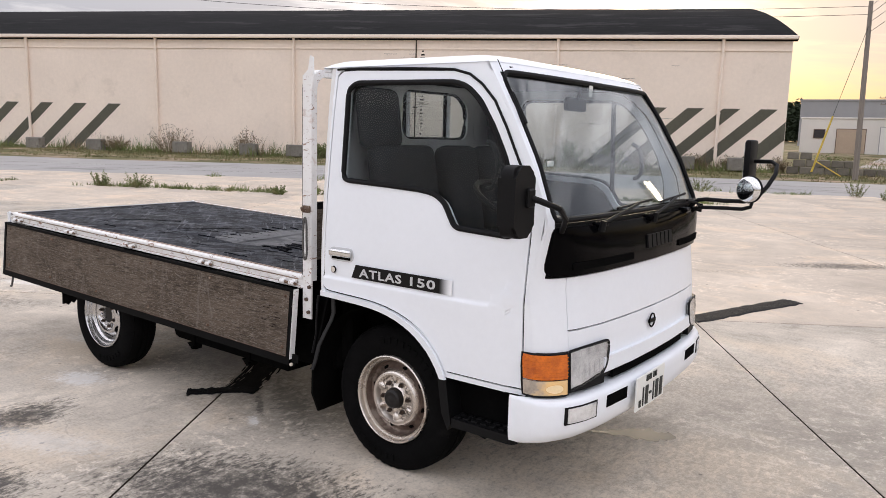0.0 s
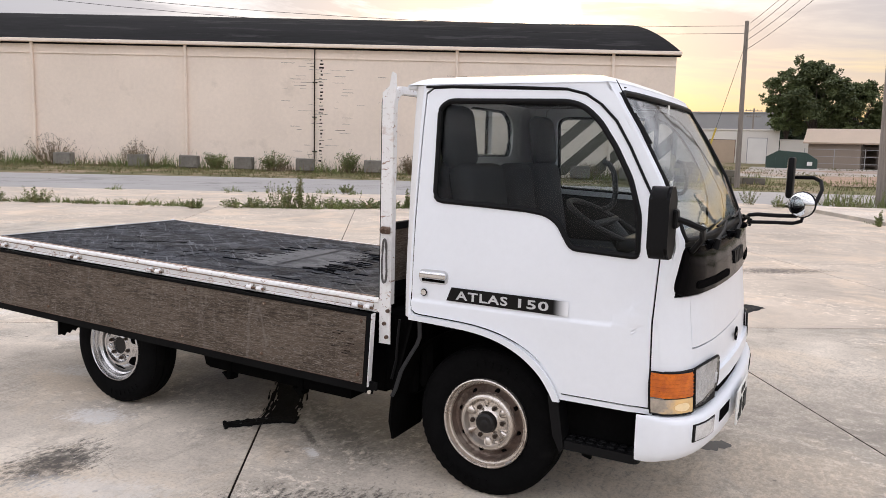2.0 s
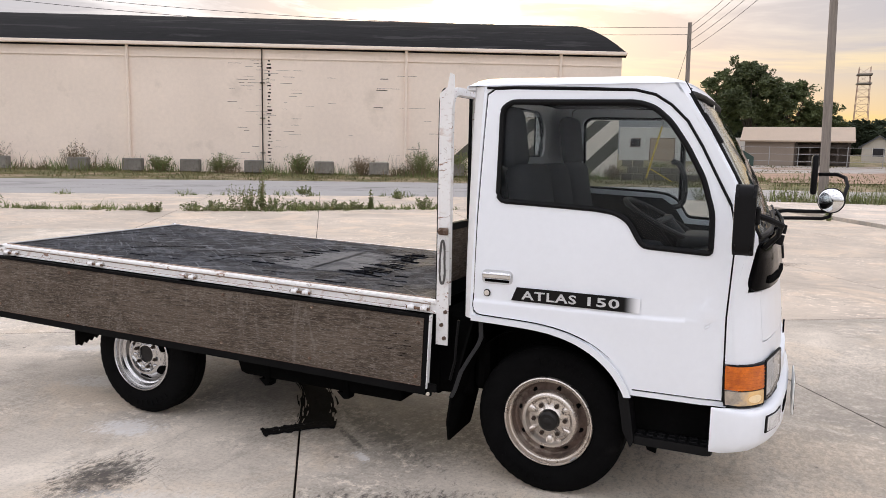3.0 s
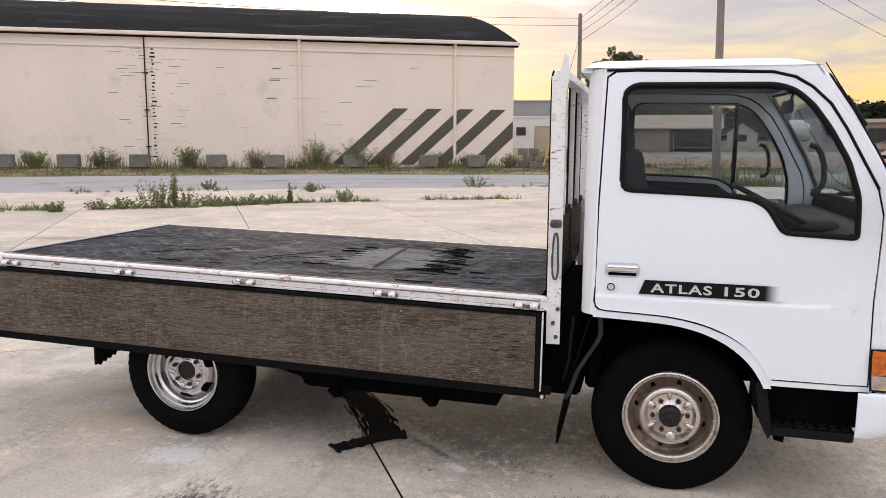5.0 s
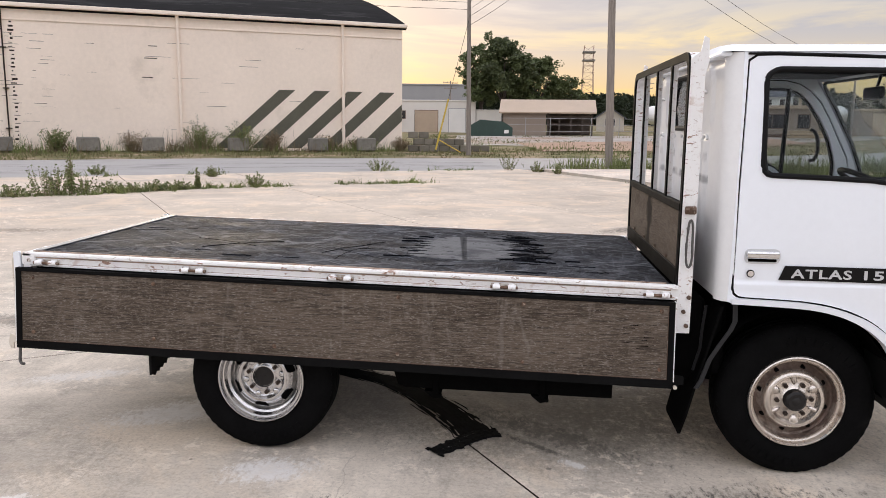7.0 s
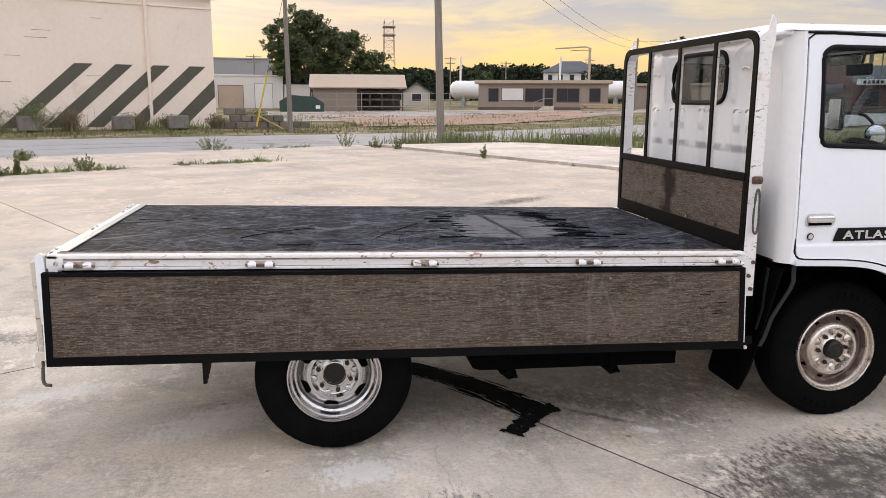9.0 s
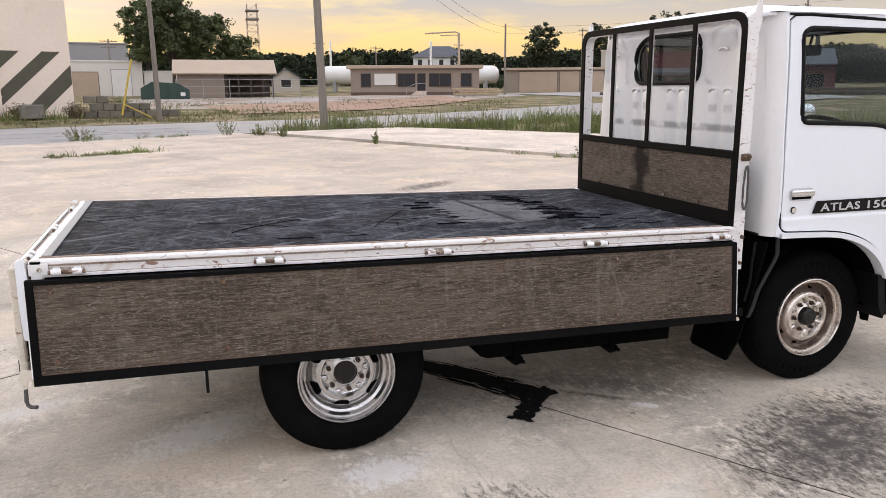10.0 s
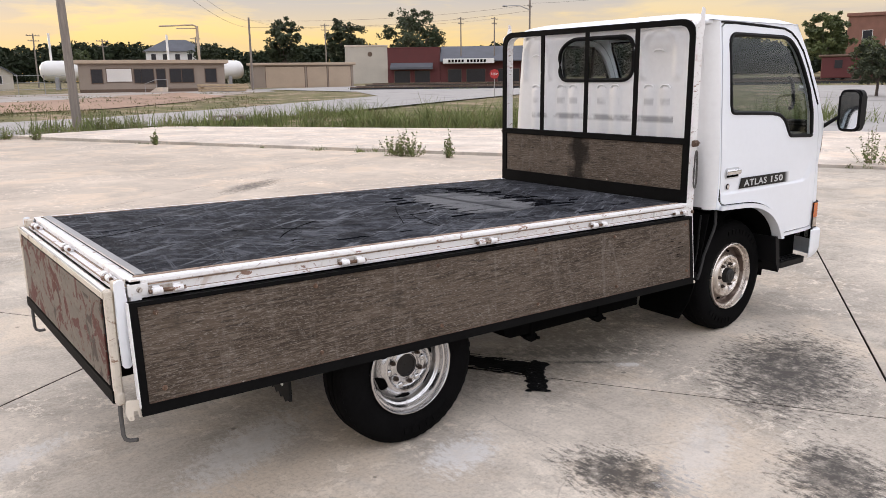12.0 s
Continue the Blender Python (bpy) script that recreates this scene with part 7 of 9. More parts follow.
# hanging plywood sides
def drop_side(s):
    """A lowered side: plywood sheet in a black steel frame, hanging from the rail."""
    def y_at(z):
        return s * (HALF + 0.030 + 0.030 * (0.80 - z) / 0.34)

    def slab(outline, d0, d1):
        bm = bm_new()
        A = [bm.verts.new((x, y_at(z) + s * d0, z)) for x, z in outline]
        B = [bm.verts.new((x, y_at(z) + s * d1, z)) for x, z in outline]
        bm.faces.new(A)
        bm.faces.new(list(reversed(B)))
        for i in range(len(A)):
            j = (i + 1) % len(A)
            bm.faces.new((A[j], A[i], B[i], B[j]))
        return bm

    top, low = 0.815, 0.430
    d = bed_part("drop_side", slab([(X0 - 0.01, low), (X1 - 0.002, low), (X1 - 0.002, top), (X0 - 0.01, top)], -0.018, 0.0), m_black_frame, truck, "lowered bed side of weathered plywood in a black frame")
    bed_part("plywood_sheet", slab(ragged([(X0 + 0.010, low + 0.042), (X1 - 0.022, low + 0.042), (X1 - 0.022, top - 0.017), (X0 + 0.010, top - 0.017)], 0.0018, 3), -0.002, 0.004), m_ply, d, "grey-brown weathered plywood sheet")
    bed_part("frame_bar", slab([(X0 - 0.018, low), (X1 + 0.005, low), (X1 + 0.005, low + 0.038), (X0 - 0.018, low + 0.038)], -0.02, 0.009), m_black_frame, d)
    bed_part("frame_bar", slab([(X0 - 0.018, top - 0.015), (X1 + 0.005, top - 0.015), (X1 + 0.005, top), (X0 - 0.018, top)], -0.02, 0.009), m_black_frame, d)
    for x in (X0 - 0.018, X1 - 0.021):
        bed_part("frame_bar", slab([(x, low), (x + 0.026, low), (x + 0.026, top), (x, top)], -0.02, 0.0085), m_black_frame, d)
    bed_part("edge_bead", slab([(X0 + 0.010, low + 0.038), (X1 - 0.022, low + 0.038), (X1 - 0.022, low + 0.0415), (X0 + 0.010, low + 0.0415)], 0.0, 0.0065), m_rust, d)
    bed_part("edge_bead", slab([(X1 - 0.0245, low + 0.04), (X1 - 0.0215, low + 0.04), (X1 - 0.0215, top - 0.02), (X1 - 0.0245, top - 0.02)], 0.0, 0.0065), m_rust, d)
    for x in (X1 + 0.006, X0 - 0.0225):
        bed_part("end_plate", slab([(x, low + 0.03), (x + 0.004, low + 0.03), (x + 0.004, top), (x, top)], -0.024, 0.008), m_white_rust, d, "white end plate")
    for x in (-1.085, -0.485, 0.102, 0.681, 1.252, 1.862):
        for z in (top - 0.043, low + 0.080):
            bm = bm_new()
            put_rod(bm, (x, y_at(z) + s * 0.002, z), (x, y_at(z) + s * 0.009, z), 0.0105, 0.008, 10)
            put_rod(bm, (x, y_at(z) + s * 0.009, z), (x, y_at(z) + s * 0.013, z), 0.006, 0.005, 6)
            bed_part("bolt_head", bm, m_pin, d, "", True)
    rng = random.Random(21 if s < 0 else 22)
    for k in range(26):
        x, z = rng.uniform(X0 + 0.1, X1 - 0.1), rng.uniform(low + 0.08, top - 0.05)
        if k < 9:
            x, z = 1.76 + rng.uniform(-0.05, 0.05), low + 0.17 + k * 0.013
        ln = rng.uniform(0.02, 0.07)
        bm = bm_new()
        put_box(bm, (x, y_at(z) + s * 0.0035, z), (ln * 0.8, 0.004, 0.0022))
        bed_part("splinter", bm, m_chassis if k < 9 else m_ply, d)
    # notched catch at the back, bolted black plate at the front
    hook = loop_round([(X0 - 0.016, low + 0.055), (X0 - 0.060, low + 0.060), (X0 - 0.068, low + 0.020), (X0 - 0.058, low - 0.010), (X0 - 0.042, low - 0.010), (X0 - 0.044, low + 0.022), (X0 - 0.028, low + 0.022), (X0 - 0.026, low - 0.004), (X0 - 0.016, low - 0.004)], 0.006, 3)
    bed_part("catch", slab(hook, -0.012, -0.004), m_cream, d, "cream notched catch", True)
    bed_part("catch", slab(loop_round([(X1 + 0.004, low - 0.008), (X1 + 0.030, low - 0.008), (X1 + 0.034, low + 0.015), (X1 + 0.056, low + 0.015), (X1 + 0.056, low + 0.055), (X1 + 0.004, low + 0.055)], 0.006, 3), -0.014, -0.006), m_black_frame, d, "", True)
    bm = bm_new()
    put_rod(bm, (X1 + 0.017, y_at(low) - s * 0.004, low + 0.005), (X1 + 0.017, y_at(low) + s * 0.006, low + 0.005), 0.009, sides=8)
    bed_part("catch_bolt", bm, m_cream, d)
    return d


drop_side(-1)
drop_side(1)

# tailgate hanging at the back
gx = X0 - 0.060
bm = bm_new()
put_box(bm, (gx, 0, 0.655), (0.024, 1.50, 0.37), 0.003)
gate = bed_part("tailgate", bm, m_black_frame, truck, "lowered tailgate with peeling red-brown paint")
bm = bm_new()
put_box(bm, (gx - 0.013, 0, 0.66), (0.008, 1.43, 0.305), 0.001)
bed_part("gate_sheet", bm, m_ply_worn, gate, "plywood with peeling red-brown paint")
for x, z, w, h, m in ((gx - 0.0185, 0.836, 0.006, 0.022, m_cream), (gx - 0.003, 0.838, 0.015, 0.022, m_white_rust), (gx + 0.0115, 0.833, 0.005, 0.020, m_cream), (gx - 0.004, 0.478, 0.036, 0.045, m_black_frame)):
    bm = bm_new()
    put_box(bm, (x, 0, z), (w, 1.53, h), 0.0015)
    bed_part("gate_bar", bm, m, gate)
for y in (-0.765, 0.765):
    bm = bm_new()
    put_box(bm, (gx - 0.002, y, 0.655), (0.028, 0.035, 0.40), 0.006)
    bed_part("gate_end", bm, m_cream, gate, "cream end post with rust")
    bm = bm_new()
    put_tube(bm, [(gx, y, 0.47), (gx - 0.005, y - 0.01, 0.42), (gx - 0.006, y - 0.022, 0.345), (gx - 0.002, y - 0.026, 0.332), (gx + 0.010, y - 0.034, 0.326), (gx + 0.032, y - 0.050, 0.330)], 0.0075, 8)
    bed_part("gate_hook", bm, m_hook, gate, "bent steel hook", True)
    bm = bm_new()
    put_box(bm, (gx, y, 0.475), (0.03, 0.045, 0.05), 0.01, segments=2)
    bed_part("hook_eye", bm, m_cream, gate)
    s = -1 if y < 0 else 1
    bm = bm_new()
    put_prism(bm, loop_round([(gx + 0.012, 0.885), (gx + 0.042, 0.890), (gx + 0.050, 0.78), (gx + 0.040, 0.70), (gx + 0.042, 0.585), (gx + 0.014, 0.585), (gx + 0.010, 0.72)], 0.012, 3), s * 0.786, s * 0.802, axis="y")
    bed_part("corner_latch", bm, m_white, truck, "white lever latch at the bed corner", True)
    bm = bm_new()
    put_box(bm, (gx + 0.030, s * 0.765, 0.80), (0.034, 0.05, 0.16), 0.004)
    bed_part("corner_bracket", bm, m_cream, truck)
    bm = bm_new()
    put_box(bm, (gx + 0.060, s * 0.825, 0.685), (0.03, 0.03, 0.04), 0.006)
    bed_part("latch_block", bm, m_rust, truck)

# ---- headboard ----
HX = 1.935
hb_loop = loop_round([(-0.785, 0.86), (-0.785, 1.905), (0.785, 1.905), (0.785, 0.86)], [0, 0.10, 0.10, 0], 7)
inner = loop_round([(-0.748, 0.86), (-0.748, 1.870), (0.748, 1.870), (0.748, 0.86)], [0, 0.075, 0.075, 0], 7)


def hoop(outer_, inner_, xa, xb):
    bm = bm_new()
    n = len(outer_)
    ring = []
    for (y0, z0), (y1, z1) in zip(outer_, inner_):
        ring.append([bm.verts.new((xa, y0, z0)), bm.verts.new((xb, y0, z0)), bm.verts.new((xb, y1, z1)), bm.verts.new((xa, y1, z1))])
    for a, b in zip(ring, ring[1:]):
        for k in range(4):
            bm.faces.new((a[k], a[(k + 1) % 4], b[(k + 1) % 4], b[k]))
    bm.faces.new(ring[0])
    bm.faces.new(list(reversed(ring[-1])))
    return bm


head = part("headboard", hoop(hb_loop, inner, HX + 0.004, HX + 0.060), m_white_rust, truck, "headboard with white posts, black bars and plywood", smooth=False)
part("face_frame", hoop([(y * 0.999, z) for y, z in hb_loop], inner, HX - 0.006, HX + 0.004), m_black_frame, head, "black painted face of the hoop")
for y in (-0.39, 0.0, 0.39):
    bm = bm_new()
    put_box(bm, (HX - 0.001, y, 1.555), (0.008, 0.030, 0.66))
    bar = part("upright_bar", bm, m_black_frame, head, "black upright bar with white web")
    bm = bm_new()
    put_box(bm, (HX + 0.016, y + 0.013, 1.555), (0.024, 0.005, 0.66))
    part("bar_web", bm, m_white_rust, bar)
bm = bm_new()
put_box(bm, (HX + 0.005, 0, 1.232), (0.030, 1.52, 0.036), 0.003)
part("middle_bar", bm, m_black_frame, head)
bm = bm_new()
put_box(bm, (HX + 0.008, 0, 1.0865), (0.016, 1.50, 0.262))
part("headboard_ply", bm, m_ply_head, head, "weathered plywood panel with a dark stain")
bm = bm_new()
put_box(bm, (HX + 0.002, 0, 0.917), (0.020, 1.50, 0.078), 0.002)
part("kick_plate", bm, m_black_frame, head)
for y in (-0.755, 0.755):
    bm = bm_new()
    put_box(bm, (HX + 0.002, y, 1.07), (0.018, 0.03, 0.30), 0.002)
    part("side_strip", bm, m_black_frame, head)
for s in (-1, 1):
    bm = bm_new()
    put_prism(bm, [(HX + 0.0, 0.665), (HX + 0.062, 0.665), (HX + 0.062, 1.80), (HX + 0.075, 1.86), (HX + 0.070, 1.955), (HX + 0.050, 1.965), (HX + 0.038, 1.90), (HX + 0.0, 1.87)], s * 0.787, s * 0.779, axis="y")
    post = part("corner_post", bm, m_white_rust, head, "white corner post with rusty latch")
    for z, o in ((0.70, 0.045), (0.765, 0.030), (0.83, 0.050)):
        bm = bm_new()
        put_rod(bm, (HX + o, s * 0.786, z), (HX + o, s * 0.798, z), 0.010, 0.009, 8)
        part("post_bolt", bm, m_rust, post)
    bm = bm_new()
    put_box(bm, (HX + 0.034, s * 0.795, 1.222), (0.050, 0.018, 0.036), 0.007, segments=2)
    for o in (-0.016, 0.012):
        put_rod(bm, (HX + 0.034 + o, s * 0.800, 1.216), (HX + 0.034 + o, s * 0.812, 1.230), 0.011, 0.008, 8)
    latch = part("hook_latch", bm, m_rust, post, "rusty hook latch")
    bm = bm_new()
    put_tube(bm, [(HX + 0.036 + 0.014 * math.sin(a_) * (0.8 if math.cos(a_) > 0 else 1.0), s * 0.806, 1.075 + 0.105 * math.copysign(abs(math.cos(a_)) ** 0.55, math.cos(a_))) for a_ in lin(0, 2 * math.pi * 23 / 24, 23)], 0.0055, 6, closed=True)
    part("latch_loop", bm, m_hook, latch, "long steel loop", True)
for y in (-0.5, -0.2, 0.15, 0.5):
    bm = bm_new()
    put_rod(bm, (HX - 0.002, y, 0.972), (HX - 0.009, y, 0.972), 0.009, sides=8)
    part("panel_bolt", bm, m_rust, head)

# ---- poles and cables ----
def utility_pole(base, height, r=0.14, lean=(0, 0), arms=(), group="", label="weathered wooden utility pole with cables"):
    z0 = rise(*base) - 0.2
    p = thing("utility_pole", (base[0], base[1], z0), 0, label, "utility pole", group)
    bm = bm_new()
    pts = [(lean[0] * k / 6, lean[1] * k / 6, (height - z0) * k / 6) for k in range(7)]
    rows = []
    for k, q in enumerate(pts):
        rr = r * (1 - 0.3 * k / 6)
        rows.append([bm.verts.new((q[0] + rr * math.cos(2 * math.pi * j / 12), q[1] + rr * math.sin(2 * math.pi * j / 12), q[2])) for j in range(12)])
    for a, b in zip(rows, rows[1:]):
        for j in range(12):
            bm.faces.new((a[j], a[(j + 1) % 12], b[(j + 1) % 12], b[j]))
    bm.faces.new(rows[-1])
    part("pole", bm, m_pole, p, smooth=True)
    for z, w, turn in arms:
        bm = bm_new()
        c = Vector((lean[0], lean[1], height - z0 - z))
        d = Vector((math.cos(radians(turn)), math.sin(radians(turn)), 0)) * w / 2
        put_rod(bm, c - d, c + d, 0.06, sides=6)
        arm_ = part("crossarm", bm, m_pole, p)
        for q in (-0.9, -0.4, 0.4, 0.9):
            bm = bm_new()
            put_rod(bm, c + d * q, c + d * q + Vector((0, 0, 0.2)), 0.045, 0.035, 8)
            part("insulator", bm, m_block, arm_)
    return p


def cable(points, r=0.012):
    """A sagging cable from point to point."""
    bm = bm_new()
    path = []
    for a, b in zip(points, points[1:]):
        a, b = Vector(a), Vector(b)
        sag = (b - a).length * 0.018
        for k in range(13):
            t = k / 12
            path.append(a + (b - a) * t - Vector((0, 0, sag * 4 * t * (1 - t))))
    put_tube(bm, path, r, 5)
    return tagged(finish("cable", bm, m_wire), "thin black overhead cable between poles", "cable", "overhead cables")


utility_pole((-1.66, 41.4), 8.85, 0.15, (-0.1, 0), group="roadside poles")
utility_pole((4.9, 27.4), 11.0, 0.17, (-0.25, 0.1), group="roadside poles")
utility_pole((40.1, 90.9), 9.6, 0.16, group="far poles")
for x, y, h in ((25.1, 144.3, 10.1), (35.5, 142.1, 9.3), (71.5, 127.6, 12.2), (92.6, 113.3, 13.2), (97.4, 109.2, 13.1), (55.0, 150.0, 10.5), (-9.5, 118, 8.6)):
    utility_pole((x, y), h, 0.15, (0, 0), ((0.35, 2.4, 20), (1.2, 2.0, 20)), "far poles", "distant wooden utility pole with crossarms")
lamp_pole = utility_pole((76.5, 78.0), 13.0, 0.16, (0, 0), ((1.4, 2.2, 30),), "far poles", "tall wooden pole with a street light")
bm = bm_new()
put_tube(bm, [(0, 0, 10.6), (-1.2, 0.9, 11.2), (-2.4, 1.8, 11.2)], 0.06, 6)
put_box(bm, (-2.8, 2.1, 11.15), (0.8, 0.35, 0.18), 0.05)
part("street_light", bm, m_grey_metal, lamp_pole, "grey street light arm")
for z in (8.6, 8.2, 7.8, 7.3):
    cable([(-40, 19, z + 1.2), (-1.76, 41.4, z), (4.7, 27.5, z + 2.6), (24, -18, z + 4)] if z > 8 else [(-1.76, 41.4, z), (4.7, 27.5, z + 2.4), (24, -18, z + 3.2)])
for z in (9.2, 8.4):
    cable([(4.7, 27.5, z + 0.6), (40.1, 90.9, z), (76.5, 78, z + 2.6)])
cable([(40.1, 90.9, 9.4), (71.5, 127.6, 11.8), (97.4, 109.2, 12.8)])
cable([(76.5, 78, 12.6), (20, -30, 10.5)])
cable([(76.5, 78, 12.0), (24, -30, 9.8)])
guy = thing("guy_wire", (-1.66, 41.4, 0), 0, "steel guy wire in a yellow guard", "guy wire")
bm = bm_new()
put_tube(bm, [(0, 0, 8.0), (-1.1, -1.2, 3.2), (-1.75, -1.9, 0.2)], 0.012, 5)
part("wire", bm, m_wire, guy)
bm = bm_new()
put_rod(bm, (-1.12, -1.22, 3.1), (-1.75, -1.9, 0.25), 0.05, sides=8)
part("guard", bm, m_yellow, guy, "yellow plastic guard")
bm = bm_new()
put_rod(bm, (-1.6, -1.8, 0.8), (-0.3, -2.4, 0.12), 0.03, sides=6)
part("fallen_rod", bm, m_yellow, guy)


# ---- low stone wall beside the warehouse ----
wall_ = thing("stone_wall", (-5.6, 44.6, 0), 14, "broken low wall of rough grey stone blocks", "stone wall")
rng = random.Random(11)
bm = bm_new()
put_box(bm, (0, 0, 0), (0.62, 0.42, 0.40), 0.03)
stone = part("stone", bm, m_stone, wall_)
first_stone = True
for row in range(7):
    count = 8 if row < 1 else (5 if row == 1 else (2 if row == 2 else 0))
    for k in range(count):
        ob = stone if first_stone else new("stone", stone.data)
        ob.parent = wall_
        ob.matrix_basis = pose(0.2 + k * 0.66 + 0.33 * (row % 2) + rng.uniform(-0.03, 0.03), rng.uniform(-0.05, 0.05), 0.15 + row * 0.42, rng.uniform(-2, 2), rng.uniform(-2, 2), rng.uniform(-4, 4))
        first_stone = False


# ---- far buildings ----
def frontage(name, label, category, a, b, z0, z1, depth, wall_mat, roof_mat=None, roof_over=0.25, roof_thick=0.25):
    """A flat-roofed building whose front runs from a to b; its own x goes along the front."""
    length = math.hypot(b[0] - a[0], b[1] - a[1])
    w = thing(name, (a[0], a[1], 0), math.degrees(math.atan2(b[1] - a[1], b[0] - a[0])), label, category)
    bm = bm_new()
    put_box(bm, (length / 2, depth / 2, (z0 - 1 + z1) / 2), (length, depth, z1 - z0 + 1))
    part("wall", bm, wall_mat, w)
    if roof_mat:
        bm = bm_new()
        put_box(bm, (length / 2, depth / 2, z1 + roof_thick / 2 - 0.02), (length + 2 * roof_over, depth + 2 * roof_over, roof_thick), 0.03)
        part("roof", bm, roof_mat, w)
    return w, length


def opening(w, x0, x1, z0, z1, pane=m_dark_pane, frame_=m_trim_brown, name="window", proud=0.05):
    bm = bm_new()
    put_box(bm, ((x0 + x1) / 2, -0.02, (z0 + z1) / 2), (x1 - x0 + 0.16, 0.10, z1 - z0 + 0.16))
    f = part(name, bm, frame_, w)
    bm = bm_new()
    put_box(bm, ((x0 + x1) / 2, -0.06, (z0 + z1) / 2), (x1 - x0, 0.06, z1 - z0))
    part("pane" if name == "window" else "panel", bm, pane, f)
    return f


office, L = frontage("office_building", "low tan office building with a flat roof and dark windows", "office", (20.9, 97.2), (37.0, 92.2), 0.6, 4.05, 9, m_tan_dark, m_tan_metal, 0.5, 0.42)
for x0, x1 in ((1.4, 2.6), (7.0, 8.4), (10.3, 11.6), (11.7, 13.1), (14.5, 15.8)):
    opening(office, x0, x1, 1.75, 3.35)
opening(office, 3.1, 5.9, 1.9, 3.4, m_white_paint)
opening(office, 6.2, 6.95, 1.75, 3.35)
opening(office, 8.75, 9.75, 1.2, 3.35, m_dark_pane, m_trim_brown, "door")
bm = bm_new()
put_prism(bm, [(7.2, 0.4), (7.5, 0.4), (8.6, 1.15), (9.9, 1.15), (9.9, 0.4)], -1.6, -0.05, axis="y")
part("entrance_steps", bm, m_concrete_pale, office)
bm = bm_new()
for x in (7.3, 8.6, 9.9):
    put_rod(bm, (x, -1.5, 0.5 if x < 8 else 1.1), (x, -1.5, 1.6 if x < 8 else 2.1), 0.03, sides=6)
put_rod(bm, (7.3, -1.5, 1.6), (8.6, -1.5, 2.1), 0.03, sides=6)
put_rod(bm, (8.6, -1.5, 2.1), (9.9, -1.5, 2.1), 0.03, sides=6)
part("handrail", bm, m_steel, office)
bm = bm_new()
put_box(bm, (L / 2, -0.03, 0.75), (L, 0.1, 0.5))
part("plinth", bm, m_trim_brown, office)

barn, L = frontage("tan_shed", "long tan metal shed with three roller doors", "shed", (46.7, 106.5), (60.3, 99.5), 0.3, 4.1, 8, m_tan_dark, m_tan_metal, 0.4, 0.35)
for x0, x1 in ((2.3, 8.0), (8.4, 11.3), (11.6, 14.9)):
    d = opening(barn, x0, x1, 0.3, 3.85, m_tan_metal, m_trim_brown, "roller_door")
    for k in range(int((x1 - x0) / 0.45)):
        bm = bm_new()
        put_box(bm, (x0 + 0.25 + 0.45 * k, -0.10, 2.1), (0.06, 0.04, 3.4))
        part("rib", bm, m_tan_metal, d)

# open-sided shed with a gable roof
shed = thing("timber_shed", (-0.6, 91.1, 0.3), -2, "tan shed with a low gabled roof and open timber bay", "shed")
bm = bm_new()
put_box(bm, (2.6, 3.0, 1.4), (5.2, 6.0, 3.0))
part("wall", bm, m_tan_dark, shed)
bm = bm_new()
put_prism(bm, [(-0.6, 3.05), (3.0, 4.65), (6.6, 3.05), (6.6, 2.9), (3.0, 4.45), (-0.6, 2.9)], -0.5, 11.2, axis="x")
part("roof", bm, m_tan_metal, shed)
bm = bm_new()
put_prism(bm, [(-0.3, 2.95), (3.0, 4.4), (6.3, 2.95)], 10.7, 10.8, axis="x")
part("gable", bm, m_tan_dark, shed)
for x in (5.4, 6.8, 8.2, 9.6, 10.7):
    for y in (0.0, 6.0):
        bm = bm_new()
        put_box(bm, (x, y, 1.4), (0.2, 0.2, 3.0))
        part("post", bm, m_bark, shed)
for z in (0.7, 1.6, 2.5):
    bm = bm_new()
    put_box(bm, (8.0, 0.1, z), (5.4, 0.1, 0.22))
    part("rail", bm, m_bark, shed)
bm = bm_new()
put_box(bm, (8.0, 5.9, 1.5), (5.4, 0.1, 2.9))
part("back_wall", bm, m_bark, shed)

garage, L = frontage("white_garage", "white-painted block garage with two roller doors", "garage", (-17.5, 104.4), (-4.8, 105.7), 0.6, 5.0, 12, m_white_paint, m_white_paint, 0.1, 0.2)
opening(garage, 4.2, 7.4, 0.6, 3.7, m_tan_metal, m_trim_brown, "roller_door")
opening(garage, 9.0, 11.3, 0.6, 4.0, m_tank, m_grey_metal, "roller_door")
opening(garage, 1.6, 2.8, 2.6, 3.6, m_dark_pane)
annex, L = frontage("white_annex", "low white-painted annex beside the garage", "annex", (-4.7, 106.0), (1.2, 106.4), 0.6, 3.8, 9, m_white_paint, m_white_paint, 0.08, 0.15)
opening(annex, 1.9, 3.0, 0.9, 2.2, m_tan_metal)
frontage("grey_factory", "grey metal-clad factory hall far behind", "factory", (-30, 163), (-9.5, 165.5), 1.5, 10.3, 20, m_grey_metal, m_grey_metal, 0.2, 0.3)
conc, L = frontage("concrete_building", "plain pale concrete building with a flat roof", "building", (74.6, 125.9), (81.4, 121.7), 1.0, 8.0, 16, m_concrete_wall, m_concrete_pale, 0.1, 0.3)
bm = bm_new()
put_rod(bm, (4.7, -0.02, 6.6), (4.7, -0.08, 6.6), 0.45, sides=20)
part("round_sign", bm, m_trim_brown, conc)
red, L = frontage("red_shops", "row of dark red shops with grey awnings", "shops", (81.4, 121.7), (89.1, 115.4), 0.9, 7.6, 14, m_red_wall, m_red_wall, 0.05, 0.2)
row_, L = frontage("grey_roofed_shops", "low dark red shops under a grey sloping roof", "shops", (89.15, 115.35), (106.0, 101.5), 0.9, 5.0, 13, m_red_wall)
